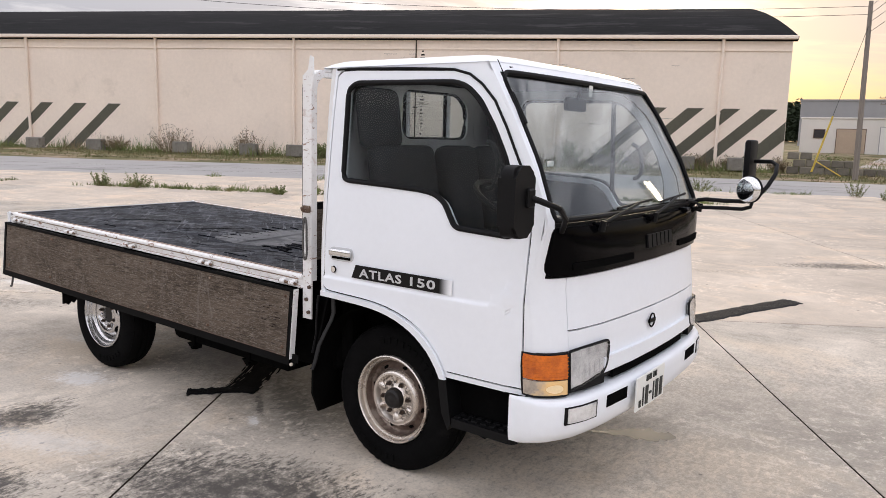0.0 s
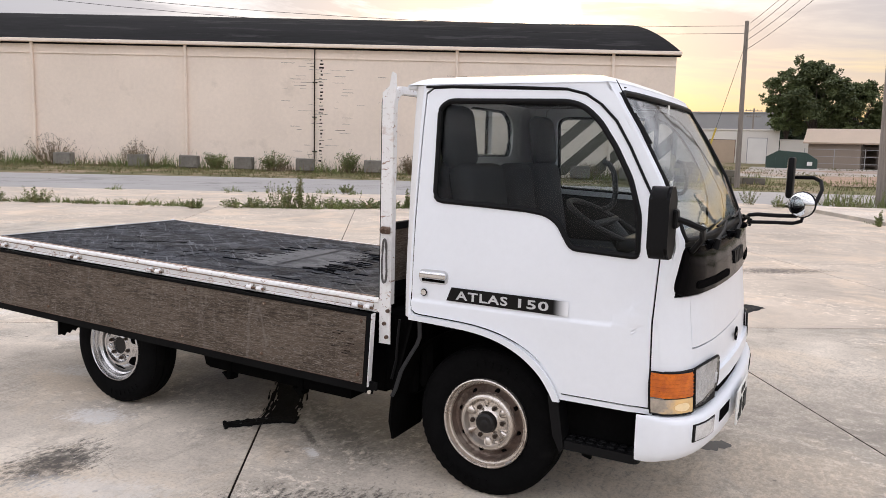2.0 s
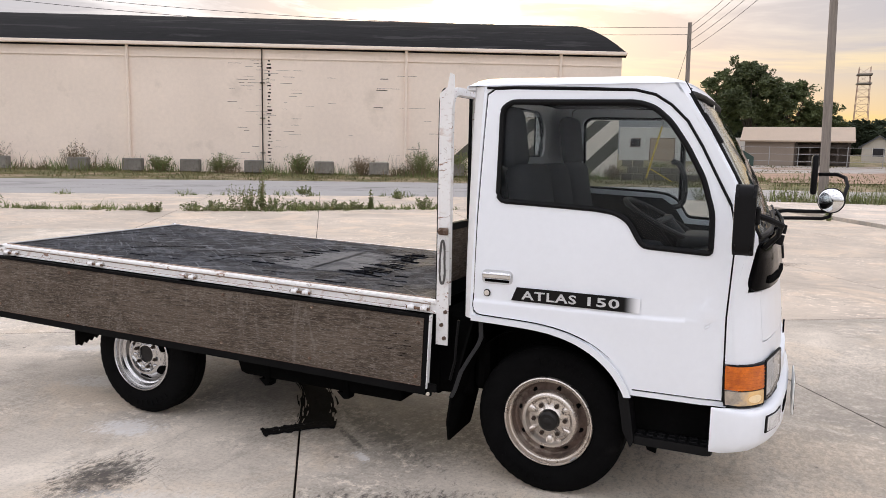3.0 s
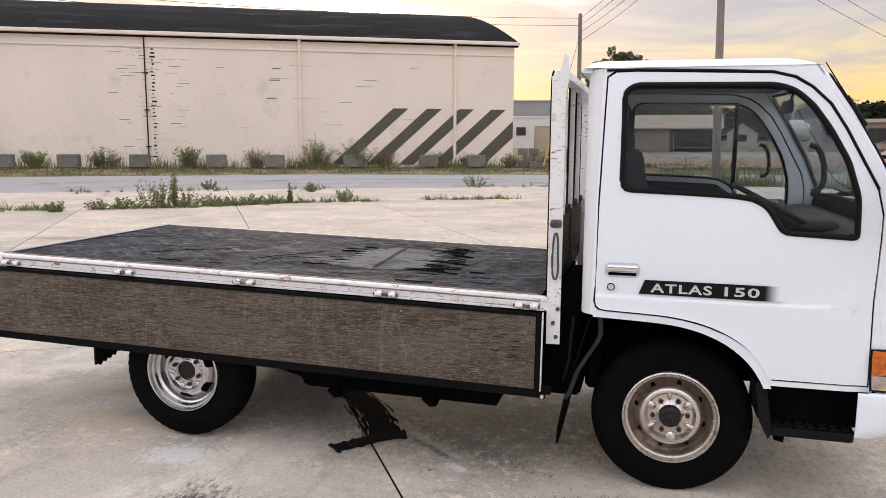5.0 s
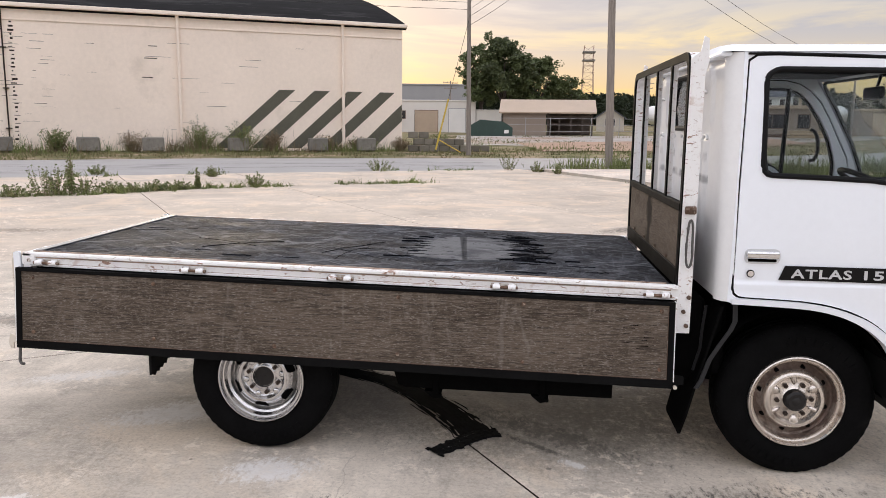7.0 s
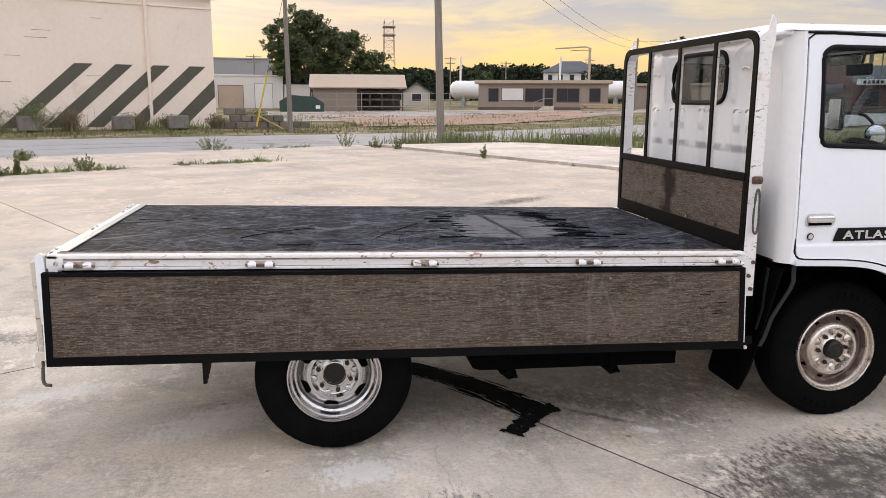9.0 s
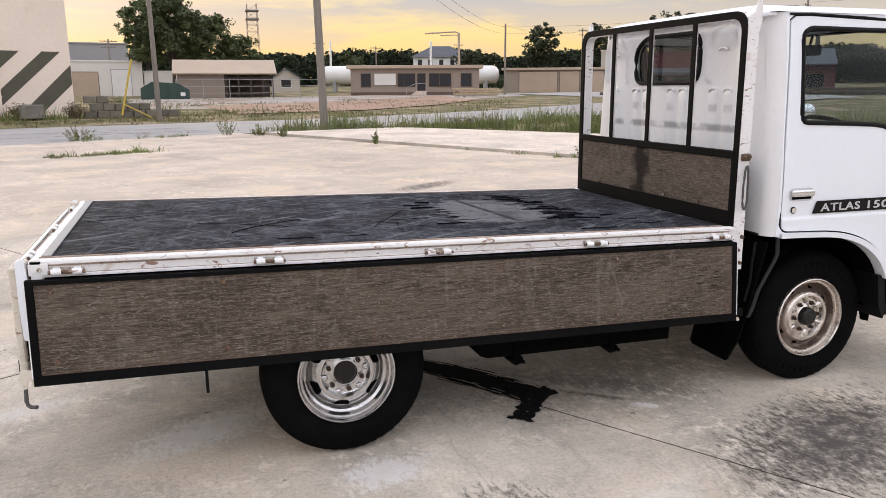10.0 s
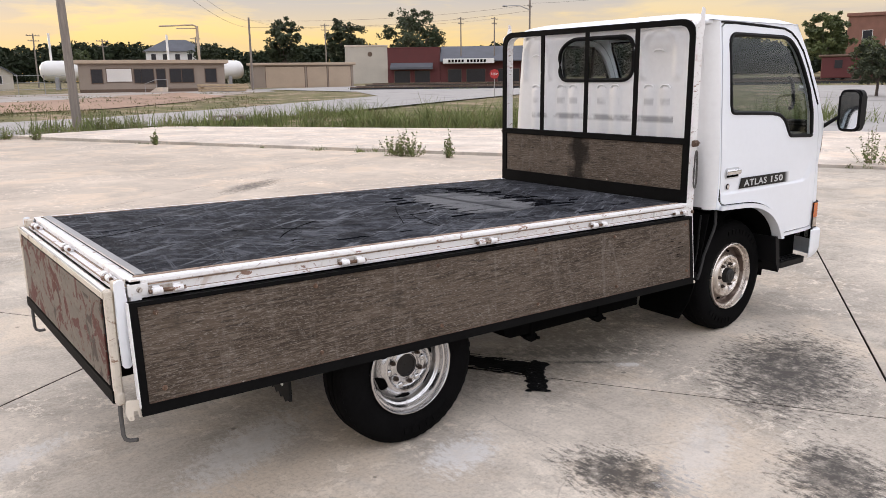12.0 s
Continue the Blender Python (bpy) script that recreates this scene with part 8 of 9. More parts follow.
for x0, x1, z0, z1 in ((1.3, 4.2, 1.2, 3.4), (5.2, 8.0, 1.2, 3.4), (11.5, 14.0, 1.2, 3.6), (15.0, 18.5, 1.2, 3.6), (21.0, 25.0, 1.2, 3.6), (26.5, 30.0, 1.2, 3.6)):
    off = 0.0 if x1 < 10 else 10.0
    opening(row_ if off else red, x0 - off, x1 - off, z0, z1, m_dark_pane, m_trim_brown, "shop_window")
bm = bm_new()
put_prism(bm, [(-1.6, 3.7), (-1.55, 4.1), (-0.02, 4.9), (-0.02, 3.7)], 0.6, 8.6, axis="x")
part("awning", bm, m_grey_roof, red, "grey sloping awning")
bm = bm_new()
put_prism(bm, [(-1.9, 5.0), (-1.9, 5.2), (6.2, 8.1), (13.4, 5.4), (13.4, 5.0)], 0.0, 21.8, axis="x")
part("roof", bm, m_grey_roof, row_, "grey sloping shingle roof")
bm = bm_new()
put_box(bm, (5.4, -2.05, 5.1), (9.6, 0.3, 0.9), 0.03)
sign = part("shop_sign", bm, m_tank, row_, "white sign board with dark bars")
for k in range(11):
    bm = bm_new()
    put_box(bm, (1.8 + 0.62 * k + (0.4 if k > 4 else 0), -2.22, 5.1), (0.42, 0.04, 0.5))
    part("sign_bar", bm, m_chassis, sign)
brick, L = frontage("brick_building", "tall red brick building with white windows", "building", (124.9, 56.6), (131.5, 38.0), 1.0, 10.6, 14, m_brick_wall, m_brick_wall, 0.25, 0.5)
for k in range(5):
    opening(brick, 2.2 + 3.3 * k, 3.5 + 3.3 * k, 6.0, 8.4, m_dark_pane, m_tank)
house = thing("white_house", (48.0, 159.3, 0.8), -18, "white house with a dark hipped roof", "house")
bm = bm_new()
put_box(bm, (6.0, 4, 3.6), (12.0, 8, 7.2))
part("wall", bm, m_tank, house)
bm = bm_new()
A = [bm.verts.new(p) for p in ((-0.6, -0.6, 7.2), (12.6, -0.6, 7.2), (12.6, 8.6, 7.2), (-0.6, 8.6, 7.2), (4.0, 4, 9.7), (8.0, 4, 9.7))]
for f in ((0, 1, 5, 4), (1, 2, 5), (2, 3, 4, 5), (3, 0, 4), (3, 2, 1, 0)):
    bm.faces.new([A[i] for i in f])
part("roof", bm, m_grey_roof, house)
for x in (1.0, 3.2, 5.6, 8.0, 10.2):
    opening(house, x, x + 0.9, 5.2, 6.7, m_dark_pane, m_tank)
for k, (x, y, ln) in enumerate(((20.9, 119.6, 13.0), (36.2, 115.6, 12.5))):
    tk = thing("storage_tank", (x, y, 3.55), -17, "white cylindrical gas storage tank on saddles", "tank", "gas tanks")
    bm = bm_new()
    prof = [(0.0, 0.0), (0.75, 0.12), (1.2, 0.45), (1.42, 1.0)] + [(1.42, ln - 1.0), (1.2, ln - 0.45), (0.75, ln - 0.12), (0.0, ln)]
    rows = [[bm.verts.new((q, r * math.cos(2 * math.pi * j / 24), r * math.sin(2 * math.pi * j / 24))) for j in range(24)] for r, q in prof]
    for a, b in zip(rows, rows[1:]):
        for j in range(24):
            bm.faces.new((a[j], a[(j + 1) % 24], b[(j + 1) % 24], b[j]))
    part("vessel", bm, m_tank, tk, smooth=True)
    for q in (2.2, ln - 2.2):
        bm = bm_new()
        put_box(bm, (q, 0, -2.0), (0.5, 2.2, 2.2))
        part("saddle", bm, m_grey_metal, tk)
    bm = bm_new()
    put_rod(bm, (1.6, 0.5, 1.3), (1.6, 0.5, 5.2), 0.16, sides=8)
    part("vent_pipe", bm, m_tank, tk)
gantry = thing("loading_gantry", (43.7, 118.5, 1.0), 0, "tan steel loading gantry with a long arm", "gantry")
bm = bm_new()
put_rod(bm, (0, 0, 0), (0, 0, 9.3), 0.22, sides=8)
part("mast", bm, m_tan_metal, gantry)
bm = bm_new()
put_tube(bm, [(0.2, 0, 9.2), (-0.6, 0.2, 9.5), (-5.5, 1.2, 9.2)], 0.13, 6)
put_tube(bm, [(0.2, 0, 8.9), (-0.6, 0.2, 9.0), (-3.0, 0.7, 8.9)], 0.08, 6)
part("arm", bm, m_tan_metal, gantry)
tower = thing("lattice_tower", (27, 295, 2.4), 0, "thin red and white lattice mast far away", "mast")
bm = bm_new()
for sx, sy in ((-1, -1), (1, -1), (1, 1), (-1, 1)):
    put_rod(bm, (2.4 * sx, 2.4 * sy, 0), (1.7 * sx, 1.7 * sy, 29.5), 0.10, sides=5)
for k in range(12):
    z, w = k * 2.45, 2.4 - 0.058 * k
    for a, b in (((-w, -w), (w, -w)), ((w, -w), (w, w)), ((w, w), (-w, w)), ((-w, w), (-w, -w))):
        put_rod(bm, (*a, z), (*b, z + 2.45), 0.05, sides=4)
        put_rod(bm, (*a, z), (*b, z), 0.05, sides=4)
part("lattice", bm, m_mast, tower)
for z in (27, 24):
    bm = bm_new()
    put_box(bm, (0, 0, z), (4.6, 4.6, 0.5))
    part("platform", bm, m_block, tower)
bin_ = thing("waste_container", (-4.4, 86.0, 0.25), 1, "dark green steel waste container", "container")
bm = bm_new()
put_prism(bm, [(0, 0), (5.0, 0), (5.0, 1.2), (3.9, 1.9), (1.2, 2.1), (0, 1.4)], 0, 2.4, axis="y")
part("body", bm, m_green_bin, bin_)
for x in (0.9, 1.9, 2.9, 3.9):
    bm = bm_new()
    put_box(bm, (x, -0.04, 0.7), (0.12, 0.1, 1.4))
    part("rib", bm, m_green_bin, bin_)
bm = bm_new()
put_box(bm, (4.3, -0.05, 0.75), (0.5, 0.06, 0.4))
part("notice", bm, m_tank, bin_)
stop = thing("stop_sign", (41.2, 45.5, 0.0), 52, "red octagonal stop sign on a post", "road sign")
bm = bm_new()
put_rod(bm, (0, 0, -0.2), (0, 0, 2.3), 0.035, sides=8)
part("post", bm, m_steel, stop)
bm = bm_new()
put_rod(bm, (-0.075, 0, 2.06), (-0.045, 0, 2.06), 0.40, sides=8)
face = part("plate", bm, m_stop, stop)
lettering("STOP", 0.25, lambda u, v, w: Vector((-0.078 - w * 0.5, 0.27 - 0.54 * u, 1.97 + v * 0.25)), m_tank, face, "letter")
wagon = thing("red_wagon", (98.3, 46.9, 0.3), -63, "old red railway wagon with dark windows", "wagon")
bm = bm_new()
put_box(bm, (5, 1.5, 2.3), (10, 3, 2.6), 0.05)
part("body", bm, m_red_wall, wagon)
bm = bm_new()
put_box(bm, (5, 1.5, 3.75), (10.8, 3.4, 0.3), 0.1)
part("roof", bm, m_trim_brown, wagon)
for x in (1.5, 4.0, 6.5, 8.6):
    opening(wagon, x, x + 0.9, 2.2, 3.2, m_dark_pane, m_red_wall)
for x in (1.5, 2.6, 7.4, 8.5):
    bm = bm_new()
    put_rod(bm, (x, 0.2, 0.5), (x, 0.35, 0.5), 0.45, sides=16)
    part("wheel", bm, m_chassis, wagon)
stack = thing("timber_stack", (31.8, 87.6, 0.3), -14, "low stack of pale sawn timber", "timber stack")
for r in range(4):
    for k in range(4):
        bm = bm_new()
        put_box(bm, (2.6 + 0.15 * ((r * 7 + k * 3) % 5), 0.5 * k, 0.15 + 0.30 * r), (5.2, 0.42, 0.24), 0.02)
        part("plank", bm, m_timber, stack)
pallet = thing("pallet", (10.2, 26.4, 0.0), -12, "grey weathered wooden pallet in the grass", "pallet")
for k in range(6):
    bm = bm_new()
    put_box(bm, (0, -0.5 + 0.2 * k, 0.32), (1.3, 0.12, 0.03))
    part("board", bm, m_pole, pallet)
for k in (-1, 0, 1):
    bm = bm_new()
    put_box(bm, (0.58 * k, 0, 0.23), (0.1, 1.1, 0.14))
    part("bearer", bm, m_pole, pallet)
track = thing("railway_track", (0, 0, 0), 0, "rusty railway track over dark shadow banks", "railway", kind="structure")
for d in (97, 104, 116, 128):
    ends = [(-1.8 + 0.61 * d + 0.79 * t, -3.2 + 0.79 * d - 0.61 * t) for t in (-11.5, 20, 85)]
    # Dark bank drawn for the shadow along the rails.
    bm = bm_new()
    put_tube(bm, [(x, y, rise(x, y) - 0.12) for x, y in ends], 0.42, 6)
    part("shadow_bank", bm, m_stay, track, "dark bank painted as the rails' side shadow")
    for o in (-0.2, 0.2):
        bm = bm_new()
        put_tube(bm, [(x + 0.61 * o, y + 0.79 * o, rise(x, y) + 0.32) for x, y in ends], 0.06, 5)
        part("rail", bm, m_rust, track)
cottage = thing("cottage", (14.6, 131, 0.9), -8, "small grey cottage with a low gabled roof", "house")
bm = bm_new()
put_prism(bm, [(0, -0.5), (4.6, -0.5), (4.6, 2.4), (2.3, 3.9), (0, 2.4)], 0, 6, axis="y")
part("wall", bm, m_concrete_wall, cottage)
for sx in (-1, 1):
    bm = bm_new()
    put_prism(bm, [(2.3, 3.95), (2.3, 4.13), (2.3 + sx * 2.8, 2.28), (2.3 + sx * 2.8, 2.1)], -0.4, 6.4, axis="y")
    part("roof", bm, m_grey_roof, cottage)
opening(cottage, 1.5, 3.1, 0.9, 2.1, m_dark_pane, m_tank)
fence = thing("wire_fence", (0, 0, 0), 0, "thin grey wire fence on steel posts", "fence")
line_ = [(-0.8, 88.4), (5.0, 88.2), (9.8, 88.6), (13.5, 92.0), (19.6, 96.6)]
for a, b in zip(line_, line_[1:]):
    a, b = Vector(a), Vector(b)
    n = max(1, int((b - a).length / 2.6))
    for k in range(n):
        p = a.lerp(b, k / n)
        bm = bm_new()
        put_rod(bm, (p.x, p.y, rise(p.x, p.y) - 0.1), (p.x, p.y, rise(p.x, p.y) + 2.2), 0.045, sides=6)
        part("post", bm, m_steel, fence)
    for h in (0.6, 1.35, 2.1):
        bm = bm_new()
        put_rod(bm, (a.x, a.y, rise(a.x, a.y) + h), (b.x, b.y, rise(b.x, b.y) + h), 0.022, sides=5)
        part("wire", bm, m_steel, fence)

# ---- tar on the lot ----
def tar_strip(path, widths, name, label, seed, mat_=m_tar, height=0.008, lumps=0.006, rag=0.14, across=9, category="tar strip"):
    """A poured strip with uneven edges and a lumpy top."""
    rng = random.Random(seed)
    bm = bm_new()
    rows = []
    n = len(path)
    for i in range(n):
        p = Vector(path[i])
        t = (Vector(path[min(i + 1, n - 1)]) - Vector(path[max(i - 1, 0)])).normalized()
        s = Vector((-t.y, t.x))
        w = widths[i]
        row = []
        for j in range(across):
            q = -1 + 2 * j / (across - 1)
            e = w * q * (1 + (rng.uniform(-rag, rag) if abs(q) == 1 else 0))
            h = 0.0012 if abs(q) == 1 else height * (0.6 + 0.4 * abs(math.sin(5 * q))) + rng.uniform(0, lumps)
            row.append(bm.verts.new((p.x + s.x * e, p.y + s.y * e, h)))
        rows.append(row)
    for a, b in zip(rows, rows[1:]):
        for k in range(across - 1):
            bm.faces.new((a[k], a[k + 1], b[k + 1], b[k]))
    return tagged(finish(name, bm, mat_, True, 60), label, category)


def tar_smear(path, half, name, label, seed):
    """Tar dragged out thin: a sheet ridged along its curve, frayed into streaks at the sides and the far end."""
    bm = bm_new()
    n, m = len(path), 44
    rows = []
    for i in range(n):
        t = (Vector(path[min(i + 1, n - 1)]) - Vector(path[max(i - 1, 0)])).normalized()
        side = Vector((-t.y, t.x))
        row = []
        for j in range(m + 1):
            q = -1 + 2 * j / m
            ridge = noise.noise((q * 9.0, i * 0.08, seed)) + 0.5 * noise.noise((q * 24.0, i * 0.15, seed + 3))
            c = Vector(path[i]) + side * half[i] * (q + 0.04 * noise.noise((i * 0.2, q * 2, 5)))
            row.append(bm.verts.new((c.x, c.y, 0.0020 + 0.0022 * max(-0.5, ridge))))
        rows.append(row)
    for i in range(n - 1):
        for j in range(m):
            q = -1 + (2 * j + 1) / m
            fray = noise.noise((q * 16.0, i * 0.10, 2.0 + seed))
            if abs(q) > 0.74 + 0.5 * fray:
                continue
            bm.faces.new((rows[i][j], rows[i][j + 1], rows[i + 1][j + 1], rows[i + 1][j]))
    bmesh.ops.delete(bm, geom=[v for v in bm.verts if not v.link_faces], context="VERTS")
    return tagged(finish(name, bm, m_smear, True, 60), label, "tar strip")


def bend(points, n):
    out = []
    for i in range(len(points) - 1):
        for k in range(n):
            t = k / n
            p0, p1, p2, p3 = (Vector(points[max(i - 1, 0)]), Vector(points[i]), Vector(points[i + 1]), Vector(points[min(i + 2, len(points) - 1)]))
            out.append(0.5 * ((2 * p1) + (p2 - p0) * t + (2 * p0 - 5 * p1 + 4 * p2 - p3) * t * t + (3 * p1 - p0 - 3 * p2 + p3) * t ** 3))
    return out + [Vector(points[-1])]


curve_ = bend([(-0.45, 0.80), (0.05, 0.66), (0.42, 0.46), (0.66, 0.235), (0.86, -0.03), (0.96, -0.20), (1.03, -0.34)], 12)
tar_smear(curve_, [0.095 + 0.035 * min(1, i / 36) for i in range(len(curve_))], "tar_strip", "curved black tar smear on the concrete under the truck", 2)
tail = bend([(0.835, -0.575), (0.91, -0.49), (0.985, -0.40), (1.05, -0.33), (1.145, -0.285)], 16)
tar_strip(tail, [0.054 + 0.022 * noise.noise((i * 0.22, 1.0, 4.0)) if 0 < i < len(tail) - 1 else 0.035 for i in range(len(tail))], "tar_strip", "lumpy black tar end with pale flecks and ragged edges", 3, m_lump, 0.005, 0.006, 0.10, 15)
film_ = bend([(3.04, 0.465), (3.14, 0.53), (3.26, 0.60), (3.36, 0.655), (3.44, 0.69)], 6)
tar_strip(film_, [0.012 + 0.07 * math.sin(math.pi * (i / 24) ** 1.5) * (1 + 0.25 * math.sin(i * 1.3)) for i in range(len(film_))], "puddle", "thin dark wet patch on the concrete by the bumper", 7, m_wet, 0.0016, 0.0003, 0.3, 7, "puddle")
front_ = bend([(2.55, 3.50), (2.80, 4.25), (3.10, 5.08)], 8)
tar_strip(front_, [0.12] * len(front_), "tar_strip", "straight black tar patch across a slab joint", 4, m_lump_dark)


# ---- plants ----
def blades(name, spots, height, width, mat_, label, category, seed, lean=0.35, lift=0.0):
    """Many upright blades standing at the given spots (x, y, z, size), as one growth."""
    rng = np.random.default_rng(seed)
    P = np.array([p if len(p) == 4 else (*p, 1.0) for p in spots], dtype=float)
    n = len(P)
    h = height * rng.uniform(0.35, 1.2, n) * P[:, 3]
    a = rng.uniform(0, 2 * math.pi, n)
    ln = lean * rng.uniform(0.1, 1.3, n) * h
    b = rng.uniform(0, 2 * math.pi, n)
    z = P[:, 2] + lift
    w = width * rng.uniform(0.5, 1.3, n)
    v = np.zeros((n, 5, 3))
    dx, dy = np.cos(a) * w, np.sin(a) * w
    v[:, 0] = np.stack([P[:, 0] - dx, P[:, 1] - dy, z], 1)
    v[:, 1] = np.stack([P[:, 0] + dx, P[:, 1] + dy, z], 1)
    mx, my = np.cos(b) * ln * 0.35, np.sin(b) * ln * 0.35
    v[:, 2] = np.stack([P[:, 0] + mx + dx * 0.7, P[:, 1] + my + dy * 0.7, z + h * 0.55], 1)
    v[:, 3] = np.stack([P[:, 0] + mx - dx * 0.7, P[:, 1] + my - dy * 0.7, z + h * 0.55], 1)
    v[:, 4] = np.stack([P[:, 0] + np.cos(b) * ln, P[:, 1] + np.sin(b) * ln, z + h], 1)
    faces = []
    for i in range(n):
        k = 5 * i
        faces += [(k, k + 1, k + 2, k + 3), (k + 3, k + 2, k + 4)]
    return tagged(raw(name, v.reshape(-1, 3).tolist(), faces, mat_), label, category, kind="stuff")


def tufts(where, count, per, radius, rng, low=0.4, high=1.2, ground_z=None):
    """Spots in uneven clumps; where() gives the middle of a clump."""
    out = []
    for _ in range(count):
        p = where()
        if p is None:
            continue
        r, s = radius * rng.uniform(0.4, 1.5), low + (high - low) * rng.random() ** 1.7
        for _ in range(int(per * rng.uniform(0.4, 1.6))):
            x, y = p[0] + rng.gauss(0, r), p[1] + rng.gauss(0, r)
            fall = math.exp(-((x - p[0]) ** 2 + (y - p[1]) ** 2) / (2.5 * r * r))
            out.append((x, y, rise(x, y) if ground_z is None else ground_z, s * (0.45 + 0.55 * fall)))
    return out


def leafy(store, centre, radius, count, size, rng, squash=1.0):
    """Adds small leaf quads scattered through a ball, thicker towards its skin."""
    g = np.random.default_rng(rng.randrange(1 << 30))
    d = g.normal(size=(count, 3))
    d /= np.linalg.norm(d, axis=1)[:, None]
    c = np.array(centre, dtype=float) + d * (radius * g.random(count) ** 0.45)[:, None] * np.array((1, 1, squash))
    u = g.normal(size=(count, 3)) * np.array((1, 1, 0.6))
    u /= np.linalg.norm(u, axis=1)[:, None]
    w = np.cross(u, g.normal(size=(count, 3)))
    w /= np.linalg.norm(w, axis=1)[:, None]
    s = (size * g.uniform(0.6, 1.4, count))[:, None]
    store.append(np.stack([c + u * s, c + w * s * 0.55, c - u * s, c - w * s * 0.55], 1).reshape(-1, 3))


def leaf_mesh(name, store, mat_, parent=None):
    v = np.concatenate(store)
    return raw(name, v.tolist(), np.arange(len(v)).reshape(-1, 4).tolist(), mat_, parent)


def tree(x, y, height, spread, seed, mat_=m_leaf_dark, label="broad leafy tree with a dark green crown", group="far trees", clumps=110, per=55, leaf=0.24):
    rng = random.Random(seed)
    z0 = rise(x, y) - 0.1
    t = thing("tree", (x, y, z0), 0, label, "tree", group)
    bm = bm_new()
    put_rod(bm, (0, 0, 0), (0.1, 0, height * 0.42), height * 0.032, height * 0.018, 10)
    part("trunk", bm, m_bark, t, smooth=True)
    for k in range(9):
        a = k * 2.4
        b = Vector((math.cos(a) * spread * rng.uniform(0.3, 0.7), math.sin(a) * spread * rng.uniform(0.3, 0.7), height * rng.uniform(0.55, 0.85)))
        bm = bm_new()
        put_rod(bm, (0.05, 0, height * rng.uniform(0.25, 0.42)), b, height * 0.012, height * 0.004, 6)
        part("limb", bm, m_bark, t)
    store = []
    # a few boughs, each with its own clumps, leave gaps and an uneven outline
    boughs = []
    for k in range(15):
        a, e = k * 2.4 + rng.uniform(-0.4, 0.4), -0.7 + 1.6 * k / 14 + rng.uniform(-0.15, 0.15)
        rr = math.sqrt(max(0.05, 1 - (e * 0.9) ** 2)) * rng.uniform(0.35, 0.85)
        boughs.append((math.cos(a) * spread * rr, math.sin(a) * spread * rr, height * (0.62 + 0.32 * e)))
    for k in range(clumps):
        b = boughs[k % 15]
        q = spread * 0.20
        c = (b[0] + rng.gauss(0, q), b[1] + rng.gauss(0, q), b[2] + rng.gauss(0, q * 0.7))
        leafy(store, c, spread * rng.uniform(0.07, 0.24), per, leaf * rng.uniform(0.7, 1.1), rng, 0.75)
    leaf_mesh("crown", store, mat_, t)
    return t


tree(-4.2, 107, 12.2, 3.0, 1, m_leaf, clumps=330, per=60, leaf=0.19)
tree(-1.0, 106.5, 13.4, 3.7, 2, m_leaf, clumps=420, per=60, leaf=0.19)
tree(3.9, 108, 11.0, 3.6, 3, m_leaf, clumps=330, per=60, leaf=0.19)
tree(8.0, 109, 8.2, 2.8, 21, m_leaf, clumps=160, per=50, leaf=0.19)
tree(73.5, 149, 12.6, 4.6, 4, clumps=130, leaf=0.3)
tree(84.8, 143, 13.0, 4.6, 5, clumps=130, leaf=0.3)
tree(97.5, 134.7, 14.2, 6.6, 6, clumps=190, leaf=0.3)
tree(107.4, 51.2, 9.3, 3.2, 7, m_leaf, clumps=170)
tree(89.7, 37.1, 4.9, 2.1, 17, m_leaf, "small spreading tree beside the wagon", clumps=110, leaf=0.14)
tree(53.6, 20.6, 3.6, 1.8, 8, m_leaf_dark, "dense dark bushy tree by the lane", clumps=110, leaf=0.10)
tree(28.0, 128, 6.4, 2.6, 9, m_leaf, "small rounded green tree", clumps=60)
tree(56, 147, 8.0, 4.0, 10)

rng = random.Random(31)
store = []
for k in range(1750):
    seen = k < 1400
    a = rng.uniform(-0.35, 1.6) if seen else rng.uniform(1.6, 5.95)
    d = rng.uniform(215, 285)
    x, y = d * math.sin(a), -3.5 + d * math.cos(a)
    h = (7.6 + 3.8 * (0.5 + 0.9 * noise.noise((a * 16, 0.3, 1.0))) + rng.uniform(-0.6, 1.0)) * d / 250 * (1.0 if seen else 0.45)
    for q in range(5):
        leafy(store, (x + rng.uniform(-3, 3), y + rng.uniform(-3, 3), 2.2 + h * (0.15 + 0.75 * q / 4)), rng.uniform(1.4, 2.6), 30 if seen else 16, 0.62, rng, 0.7)
tagged(leaf_mesh("woods", store, m_wood_leaf), "belt of dark woods on the skyline", "woods", kind="stuff")

rng = random.Random(32)
store = []
for k in range(140):
    a = rng.uniform(0.30, 0.52)
    d = rng.uniform(150, 195)
    x, y = d * math.sin(a), -3.5 + d * math.cos(a)
    for q in range(3):
        leafy(store, (x + rng.uniform(-2, 2), y, rise(x, y) + rng.uniform(0.3, 2.0)), rng.uniform(0.7, 1.4), 26, 0.32, rng, 0.7)
tagged(leaf_mesh("scrub", store, m_leaf_dark), "scattered dark scrub behind the far buildings", "scrub", kind="stuff")

# verge grass in front of the warehouse and along the road
rng = random.Random(33)


def on_verge():
    s, o = rng.uniform(-62, 16), rng.uniform(0.2, 11.0)
    return None if (o > 7.0 and rng.random() < 0.6) else by_wall(s, o)


blades("verge_grass", tufts(on_verge, 1500, 13, 0.45, rng), 0.24, 0.028, m_verge, "rough green verge grass along the warehouse", "grass", 1, 0.8)


def by_foot():
    s = rng.uniform(-62, 12)
    return None if noise.noise((s * 0.35, 2.0, 0.0)) < rng.uniform(-0.25, 0.5) else by_wall(s, abs(rng.gauss(0, 1.1)) + 0.3)


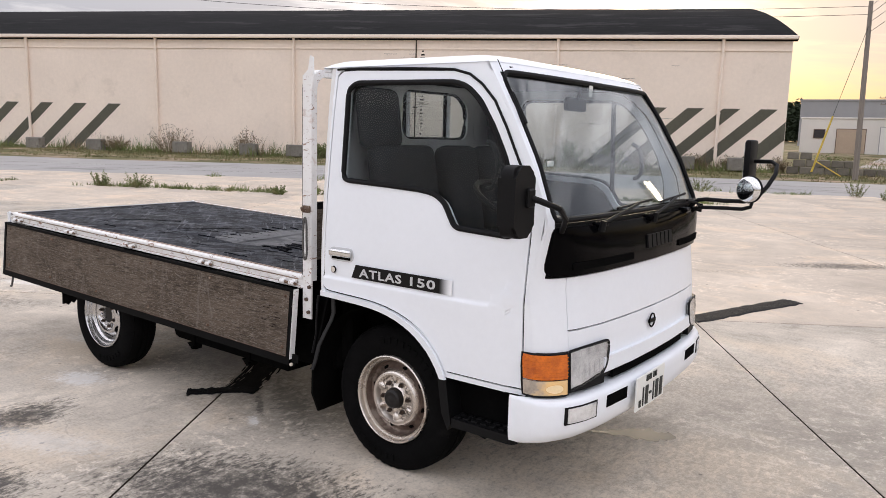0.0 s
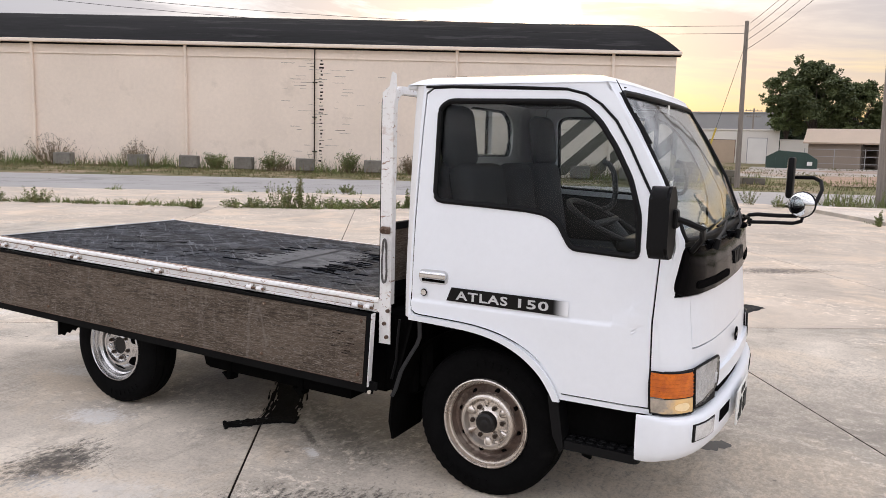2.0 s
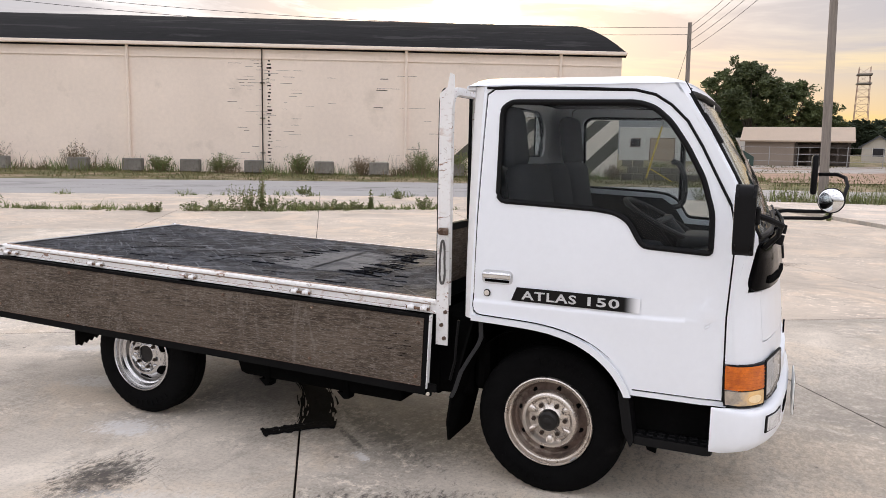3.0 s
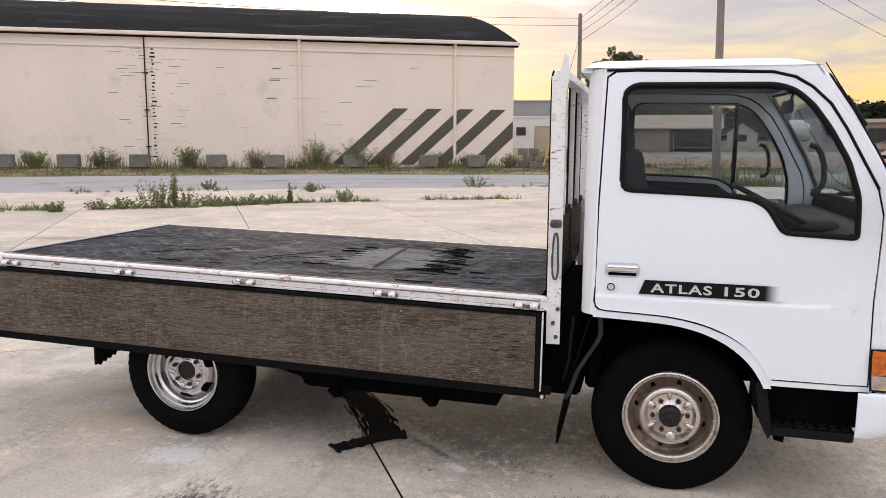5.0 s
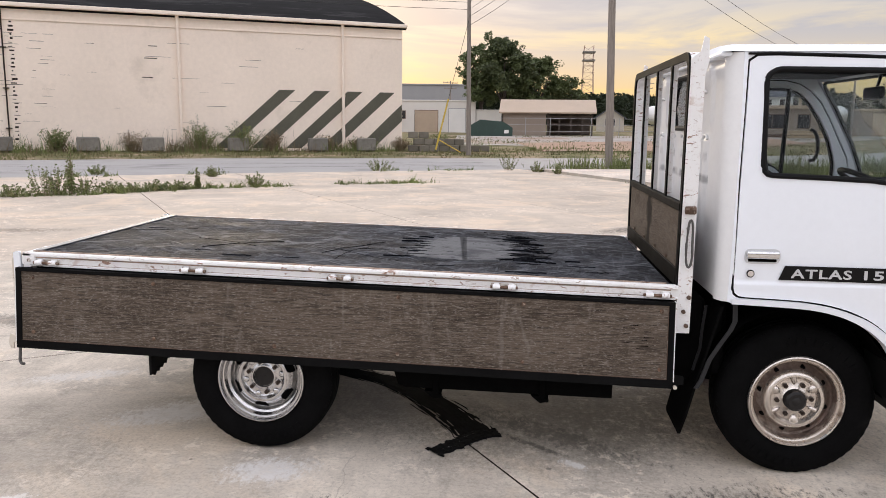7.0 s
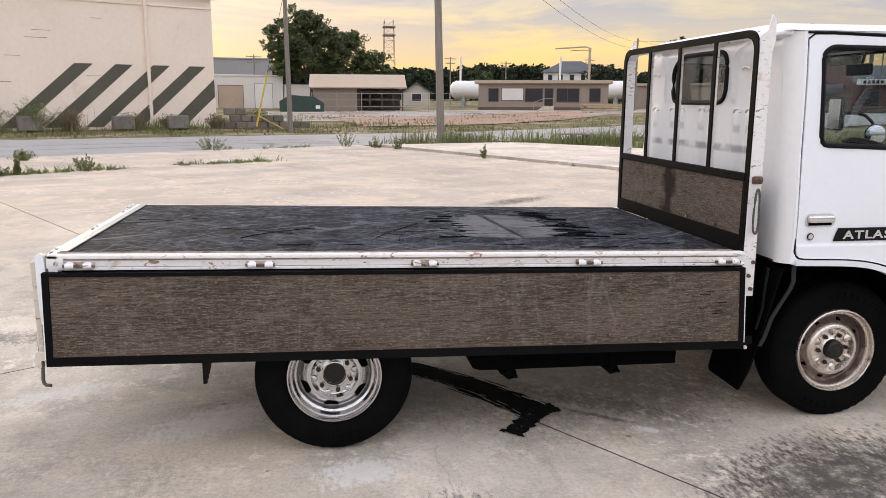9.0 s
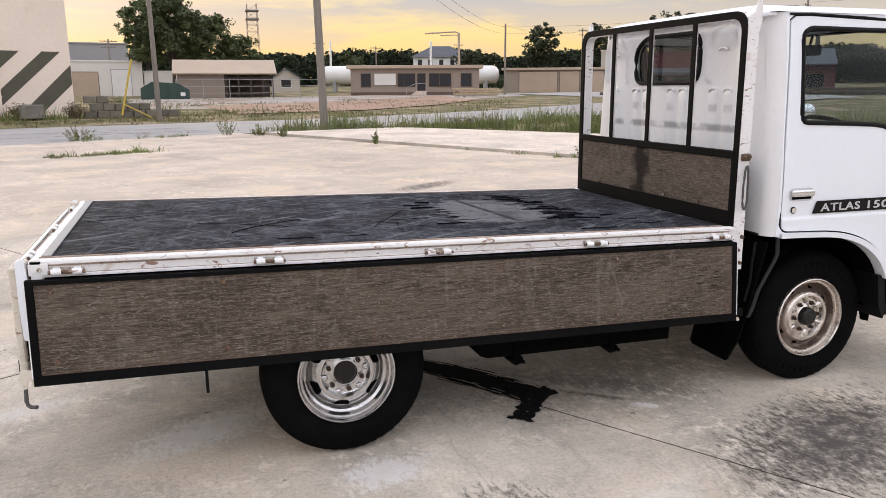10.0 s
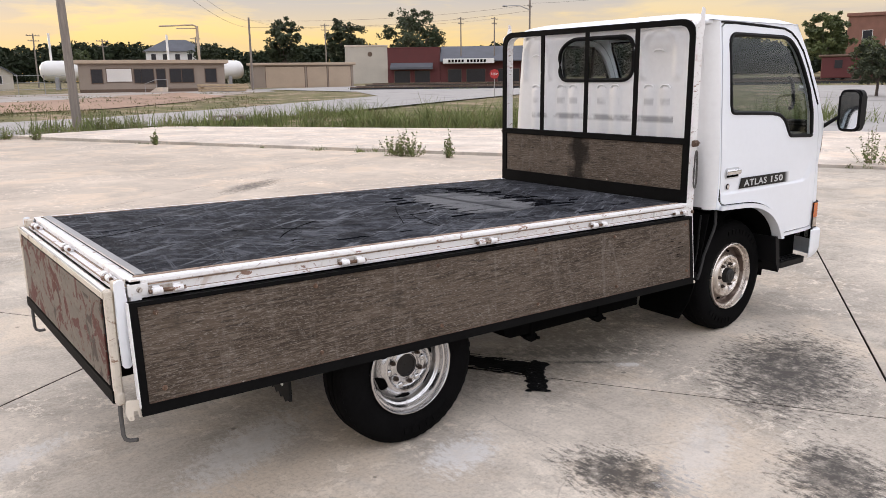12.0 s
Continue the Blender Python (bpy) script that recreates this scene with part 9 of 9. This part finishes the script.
blades("wall_weeds", tufts(by_foot, 1300, 15, 0.35, rng, 0.25, 1.4), 0.9, 0.018, m_weed, "taller weeds at the foot of the warehouse wall", "weeds", 2, 0.5)
blades("dry_weeds", tufts(lambda: by_wall(rng.choice([-5, -8, -12.5, -14, -20, -25, -34, -38, -46]) + rng.gauss(0, 1.0), abs(rng.gauss(0, 0.9)) + 0.4), 150, 16, 0.3, rng, 0.4, 1.2), 1.3, 0.016, m_dry, "tall dry brown weed stalks by the wall", "weeds", 3, 0.4)


def by_pole():
    t = rng.random()
    a, b = Vector((2.0, 25.0)).lerp(Vector((12.5, 26.5)), t), Vector((4.0, 30.0)).lerp(Vector((17, 31)), t)
    p = a.lerp(b, rng.random())
    return None if noise.noise((p.x * 0.45, p.y * 0.45, 1.0)) < rng.uniform(-0.3, 0.5) else p


def past_pad():
    t = rng.random()
    a, b = Vector((9.6, 26.6)).lerp(Vector((21.5, 6.0)), t), Vector((22, 36)).lerp(Vector((34, 13)), t)
    p = a.lerp(b, 0.8 * rng.random() ** 1.3)
    return None if noise.noise((p.x * 0.17, p.y * 0.17, 2.0)) < rng.uniform(-0.10, 0.34) else p


blades("tall_grass", tufts(by_pole, 420, 24, 0.40, rng, 0.2, 2.0) + tufts(past_pad, 2300, 24, 0.38, rng, 0.15, 3.0), 0.42, 0.016, m_weed, "tall green grass beyond the concrete", "grass", 4, 1.0)
blades("dry_grass", tufts(by_pole, 120, 12, 0.5, rng, 0.35, 1.4) + tufts(past_pad, 420, 12, 0.5, rng, 0.35, 1.4), 0.40, 0.012, m_verge, "dry straw-coloured grass stalks among the green", "grass", 14, 0.6)
spots = []
for _ in range(300):
    t = rng.random()
    p = Vector((3.2, 25.4)).lerp(Vector((13.5, 23.6)), t) + Vector((rng.gauss(0, 0.5), abs(rng.gauss(0, 1.6))))
    spots.append((p.x, p.y, rise(p.x, p.y)))
blades("tall_weeds", spots, 0.85, 0.022, m_weed, "tall upright green weeds by the pole", "weeds", 5, 0.25)


def in_field():
    d, a = rng.uniform(43, 92), rng.uniform(-0.12, 0.40)
    if noise.noise((d * 0.08, a * 9, 3.0)) < rng.uniform(-0.2, 0.5):
        return None
    return (d * math.sin(a), -3.5 + d * math.cos(a))


blades("field_grass", tufts(in_field, 900, 14, 0.9, rng), 0.26, 0.035, m_verge, "thin rough grass on the open ground", "grass", 6, 0.8, 0.02)


def by_track():
    d, t = rng.uniform(94, 133), rng.uniform(-11, 70)
    return (-1.8 + 0.61 * d + 0.79 * t, -3.2 + 0.79 * d - 0.61 * t)


blades("track_grass", tufts(by_track, 700, 14, 1.0, rng, 0.3, 1.0), 0.42, 0.06, m_weed, "low green grass between the railway lines", "grass", 7, 0.8)


def weed_line(points, per_m, h, seed, wide=0.12, name="joint_weeds", mat_=m_weed, gaps=0.1):
    """Broken clumps of weed along a line."""
    rng = random.Random(seed)
    out = []
    for a, b in zip(points, points[1:]):
        a, b = Vector(a), Vector(b)
        for _ in range(max(1, int((b - a).length * per_m))):
            p = a.lerp(b, rng.random())
            if noise.noise((p.x * 0.6, p.y * 0.6, seed)) < gaps:
                continue
            out += tufts(lambda: (p.x + rng.gauss(0, wide), p.y + rng.gauss(0, wide)), 1, 15, 0.07, rng, 0.25, 1.5, 0.0)
    return blades(name, out, h, 0.009, mat_, "green weeds growing in a slab joint", "weeds", seed, 0.9)


weed_line([(-19, 7.2), (-15.6, 8.0), (-10.3, 10.6), (-8.4, 11.8), (-6.6, 13.9), (-4.2, 15.6), (-1.5, 17.2)], 28, 0.17, 41, 0.16, gaps=-0.3)
weed_line([(-22, 10.5), (-15, 14.7), (-8, 19.8), (1.8, 25.0)], 7, 0.20, 42, 0.3)
weed_line([(1.8, 24.0), (4.5, 18.3), (8.5, 9.8), (12.3, 2.6), (16, -4)], 5, 0.16, 43, 0.06, gaps=0.15)
weed_line([(9.0, 26.0), (14.1, 20.6), (16.7, 17.4), (20.6, 7.2)], 9, 0.45, 44, 0.4, gaps=-0.05)


def weed_bush(x, y, h, spread, seed, stalks=26, label="leafy green weed growing from a joint", mat_=m_weed):
    rng = random.Random(seed)
    w = thing("weed", (x, y, 0.0 if math.hypot(x, y) < 25.5 else rise(x, y)), 0, label, "weed", "weeds on the lot")
    bm = bm_new()
    store = []
    for k in range(stalks):
        a, r = rng.uniform(0, 2 * math.pi), spread * rng.random() ** 0.6
        foot = Vector((math.cos(a) * r * 0.4, math.sin(a) * r * 0.4, 0))
        top = Vector((math.cos(a) * r, math.sin(a) * r, h * rng.uniform(0.35, 1.0) * (1 - 0.35 * r / spread)))
        put_rod(bm, foot, top, 0.005, 0.002, 4, False)
        for q in range(12):
            leafy(store, foot.lerp(top, 0.15 + 0.85 * q / 11), 0.035 + 0.02 * (1 - q / 11), 2, 0.024, rng)
    part("stem_growth", bm, m_dry, w)
    leaf_mesh("foliage", store, mat_, w)
    return w


for k, (x, y, h, s) in enumerate(((-8.95, 11.55, 0.85, 0.42), (-8.75, 11.75, 0.80, 0.35), (-8.56, 11.9, 1.15, 0.12), (-8.35, 12.1, 0.45, 0.4), (-7.95, 12.45, 0.32, 0.4), (-7.6, 12.8, 0.28, 0.4), (-7.2, 13.15, 0.30, 0.4), (-6.85, 13.5, 0.28, 0.35), (-6.5, 13.85, 0.60, 0.06), (-9.4, 11.1, 0.32, 0.45), (-9.75, 10.8, 0.28, 0.4), (-10.3, 10.0, 0.30, 0.25), (-11.6, 18.3, 0.35, 0.3), (-7.85, 18.1, 0.4, 0.25), (-14.2, 8.5, 0.55, 0.4), (-15.2, 8.0, 0.5, 0.3), (-5.4, 14.9, 0.4, 0.4), (7.48, 10.65, 0.50, 0.34), (7.60, 10.35, 0.72, 0.22), (7.70, 10.15, 0.62, 0.34), (8.08, 9.40, 0.62, 0.16), (12.6, 2.9, 0.85, 0.5), (12.2, 4.0, 0.5, 0.4), (13.6, 0.6, 0.9, 0.4), (-3.6, 22.6, 0.6, 0.5), (0.9, 24.0, 0.7, 0.4), (2.6, 22.2, 0.5, 0.2), (4.6, 17.6, 0.45, 0.1), (1.9, 23.2, 0.5, 0.3))):
    weed_bush(x, y, h, s, 60 + k, 18 if x > 0 else 26)
for k, (x, y, h, s) in enumerate(((5.6, 27.0, 1.0, 0.7), (6.6, 26.9, 0.7, 0.8), (3.9, 26.3, 0.8, 0.6), (11.6, 25.2, 0.9, 0.6), (12.9, 23.9, 1.0, 0.7), (8.4, 27.6, 0.6, 0.9), (15.6, 20.8, 0.8, 0.8), (17.4, 18.0, 0.7, 0.7))):
    weed_bush(x, y, h, s, 90 + k, 44, "tall leafy green weed at the edge of the concrete")
for k, (s, o, h, r, dry) in enumerate(((-10.5, 1.6, 2.0, 1.3, 0), (-12.8, 1.3, 2.2, 1.2, 0), (-8.6, 1.2, 1.4, 0.8, 1), (-5.6, 1.0, 1.2, 0.8, 1), (-3.2, 0.9, 1.1, 0.6, 1), (-16.5, 1.2, 1.5, 0.9, 1), (-20.5, 1.1, 1.6, 0.8, 0), (-34.0, 1.4, 2.0, 1.0, 1), (-39.6, 1.4, 2.2, 1.5, 1), (-25.2, 1.2, 1.3, 1.0, 0), (-29.0, 1.2, 1.3, 0.9, 0), (-44.0, 1.2, 1.2, 1.2, 1), (2.4, 0.2, 1.2, 1.0, 0), (-0.6, 1.6, 1.1, 0.7, 1))):
    rng = random.Random(200 + k)
    x, y = by_wall(s, o)
    b = thing("shrub", (x, y, rise(x, y)), 0, "dry brown twiggy shrub by the wall" if dry else "green leafy shrub by the wall", "shrub", "shrubs along the warehouse")
    bm = bm_new()
    store = []
    for q in range(40):
        a, rr = rng.uniform(0, 2 * math.pi), r * rng.random() ** 0.5
        tip = Vector((math.cos(a) * rr, math.sin(a) * rr, h * rng.uniform(0.45, 1.0) * (1 - 0.3 * rr / r)))
        put_rod(bm, (tip.x * 0.3, tip.y * 0.3, 0), tip, 0.016, 0.007, 4, False)
        for j in range(6):
            leafy(store, tip * (0.35 + 0.65 * j / 5), 0.16, 5 if dry else 9, 0.045, rng)
    part("brushwood", bm, m_dry, b)
    leaf_mesh("foliage", store, m_dry if dry else m_weed, b)


# ---- concrete lot, laid last as single slabs ----
UX, UY = 0.538, -0.843
VX, VY = 0.843, 0.538


def lot_point(u, v):
    return (u * UX + v * VX, u * UY + v * VY)


def slab_piece(name, poly, top, depth, mat_, parent, gap=0.006):
    cx = sum(p[0] for p in poly) / len(poly)
    cy = sum(p[1] for p in poly) / len(poly)
    bm = bm_new()
    A = []
    for x, y in poly:
        d = math.hypot(x - cx, y - cy)
        A.append((x - gap * (x - cx) / d * 1.4, y - gap * (y - cy) / d * 1.4))
    if len(A) < 3:
        bm.free()
        return None
    t = [bm.verts.new((x + (cx - x) * 0.002, y + (cy - y) * 0.002, top)) for x, y in A]
    e = [bm.verts.new((x, y, top - 0.003)) for x, y in A]
    b = [bm.verts.new((x, y, top - depth)) for x, y in A]
    bm.faces.new(t)
    for lo, hi in ((e, t), (b, e)):
        for i in range(len(A)):
            j = (i + 1) % len(A)
            f = bm.faces.new((lo[i], lo[j], hi[j], hi[i]))
            f.material_index = 1 if hi is e and depth < 0.15 else 0
    return part(name, bm, [mat_, m_mortar], parent)


lot = thing("pavement", (0, 0, 0), 0, "stained concrete lot of large slabs with weeds in the joints", "pavement", kind="structure")
bm = bm_new()
put_prism(bm, [(-24, -26), (26, -26), (12.4, 2.2), (1.6, 24.6), (-8, 19.6), (-16, 14.2), (-24, 9)], -0.10, -0.035)
part("joint_bed", bm, m_mortar, lot, "dark earth in the joints")
for iu in range(-7, 7):
    for iv in range(-6, 8):
        u0, u1 = 2.655 + 4.27 * iu, 2.655 + 4.27 * (iu + 1)
        v0, v1 = 0.605 + 3.475 * iv, 0.605 + 3.475 * (iv + 1)
        poly = [lot_point(u0, v0), lot_point(u0, v1), lot_point(u1, v1), lot_point(u1, v0)]
        if sum((poly[i - 1][0] * poly[i][1] - poly[i][0] * poly[i - 1][1]) for i in range(4)) < 0:
            poly.reverse()
        for a, b in (((1.8, 25.2), (-8, 19.8)), ((-8, 19.8), (-24, 9.6)), ((12.3, 2.2), (1.7, 24.3)), ((-30, -26), (30, -26)), ((26, -26), (26, -8)), ((-24, 12), (-24, -26))):
            poly = clip(poly, a, b) if len(poly) > 2 else poly
        if len(poly) > 2 and abs(sum((poly[i - 1][0] * poly[i][1] - poly[i][0] * poly[i - 1][1]) for i in range(len(poly)))) > 0.3:
            # Distant slabs take the tone with the sky's sheen painted in.
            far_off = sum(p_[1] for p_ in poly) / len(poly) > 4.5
            slab_piece("slab", poly, 0.0, 0.1, m_concrete_sheen if far_off else m_concrete, lot)
pad = thing("raised_pavement", (0, 0, 0), 0, "pale raised concrete slab beyond the lot", "pavement", kind="structure")
corners = [(12.4, 2.3), (21.0, -15.5), (34, -12), (20.6, 7.2), (16.7, 17.4), (14.1, 20.6), (9.2, 26.2), (2.2, 24.3)]
for iu in range(-8, 4):
    for iv in range(0, 8):
        u0, u1, v0, v1 = 2.655 + 4.27 * iu, 2.655 + 4.27 * (iu + 1), 0.605 + 3.475 * iv, 0.605 + 3.475 * (iv + 1)
        poly = [lot_point(u0, v0), lot_point(u0, v1), lot_point(u1, v1), lot_point(u1, v0)]
        if sum((poly[i - 1][0] * poly[i][1] - poly[i][0] * poly[i - 1][1]) for i in range(4)) < 0:
            poly.reverse()
        for k in range(len(corners)):
            a, b = corners[k], corners[(k + 1) % len(corners)]
            poly = clip(poly, a, b) if len(poly) > 2 else poly
        if len(poly) > 2 and abs(sum((poly[i - 1][0] * poly[i][1] - poly[i][0] * poly[i - 1][1]) for i in range(len(poly)))) > 0.3:
            slab_piece("slab", poly, 0.045, 0.16, m_concrete_pale, pad)
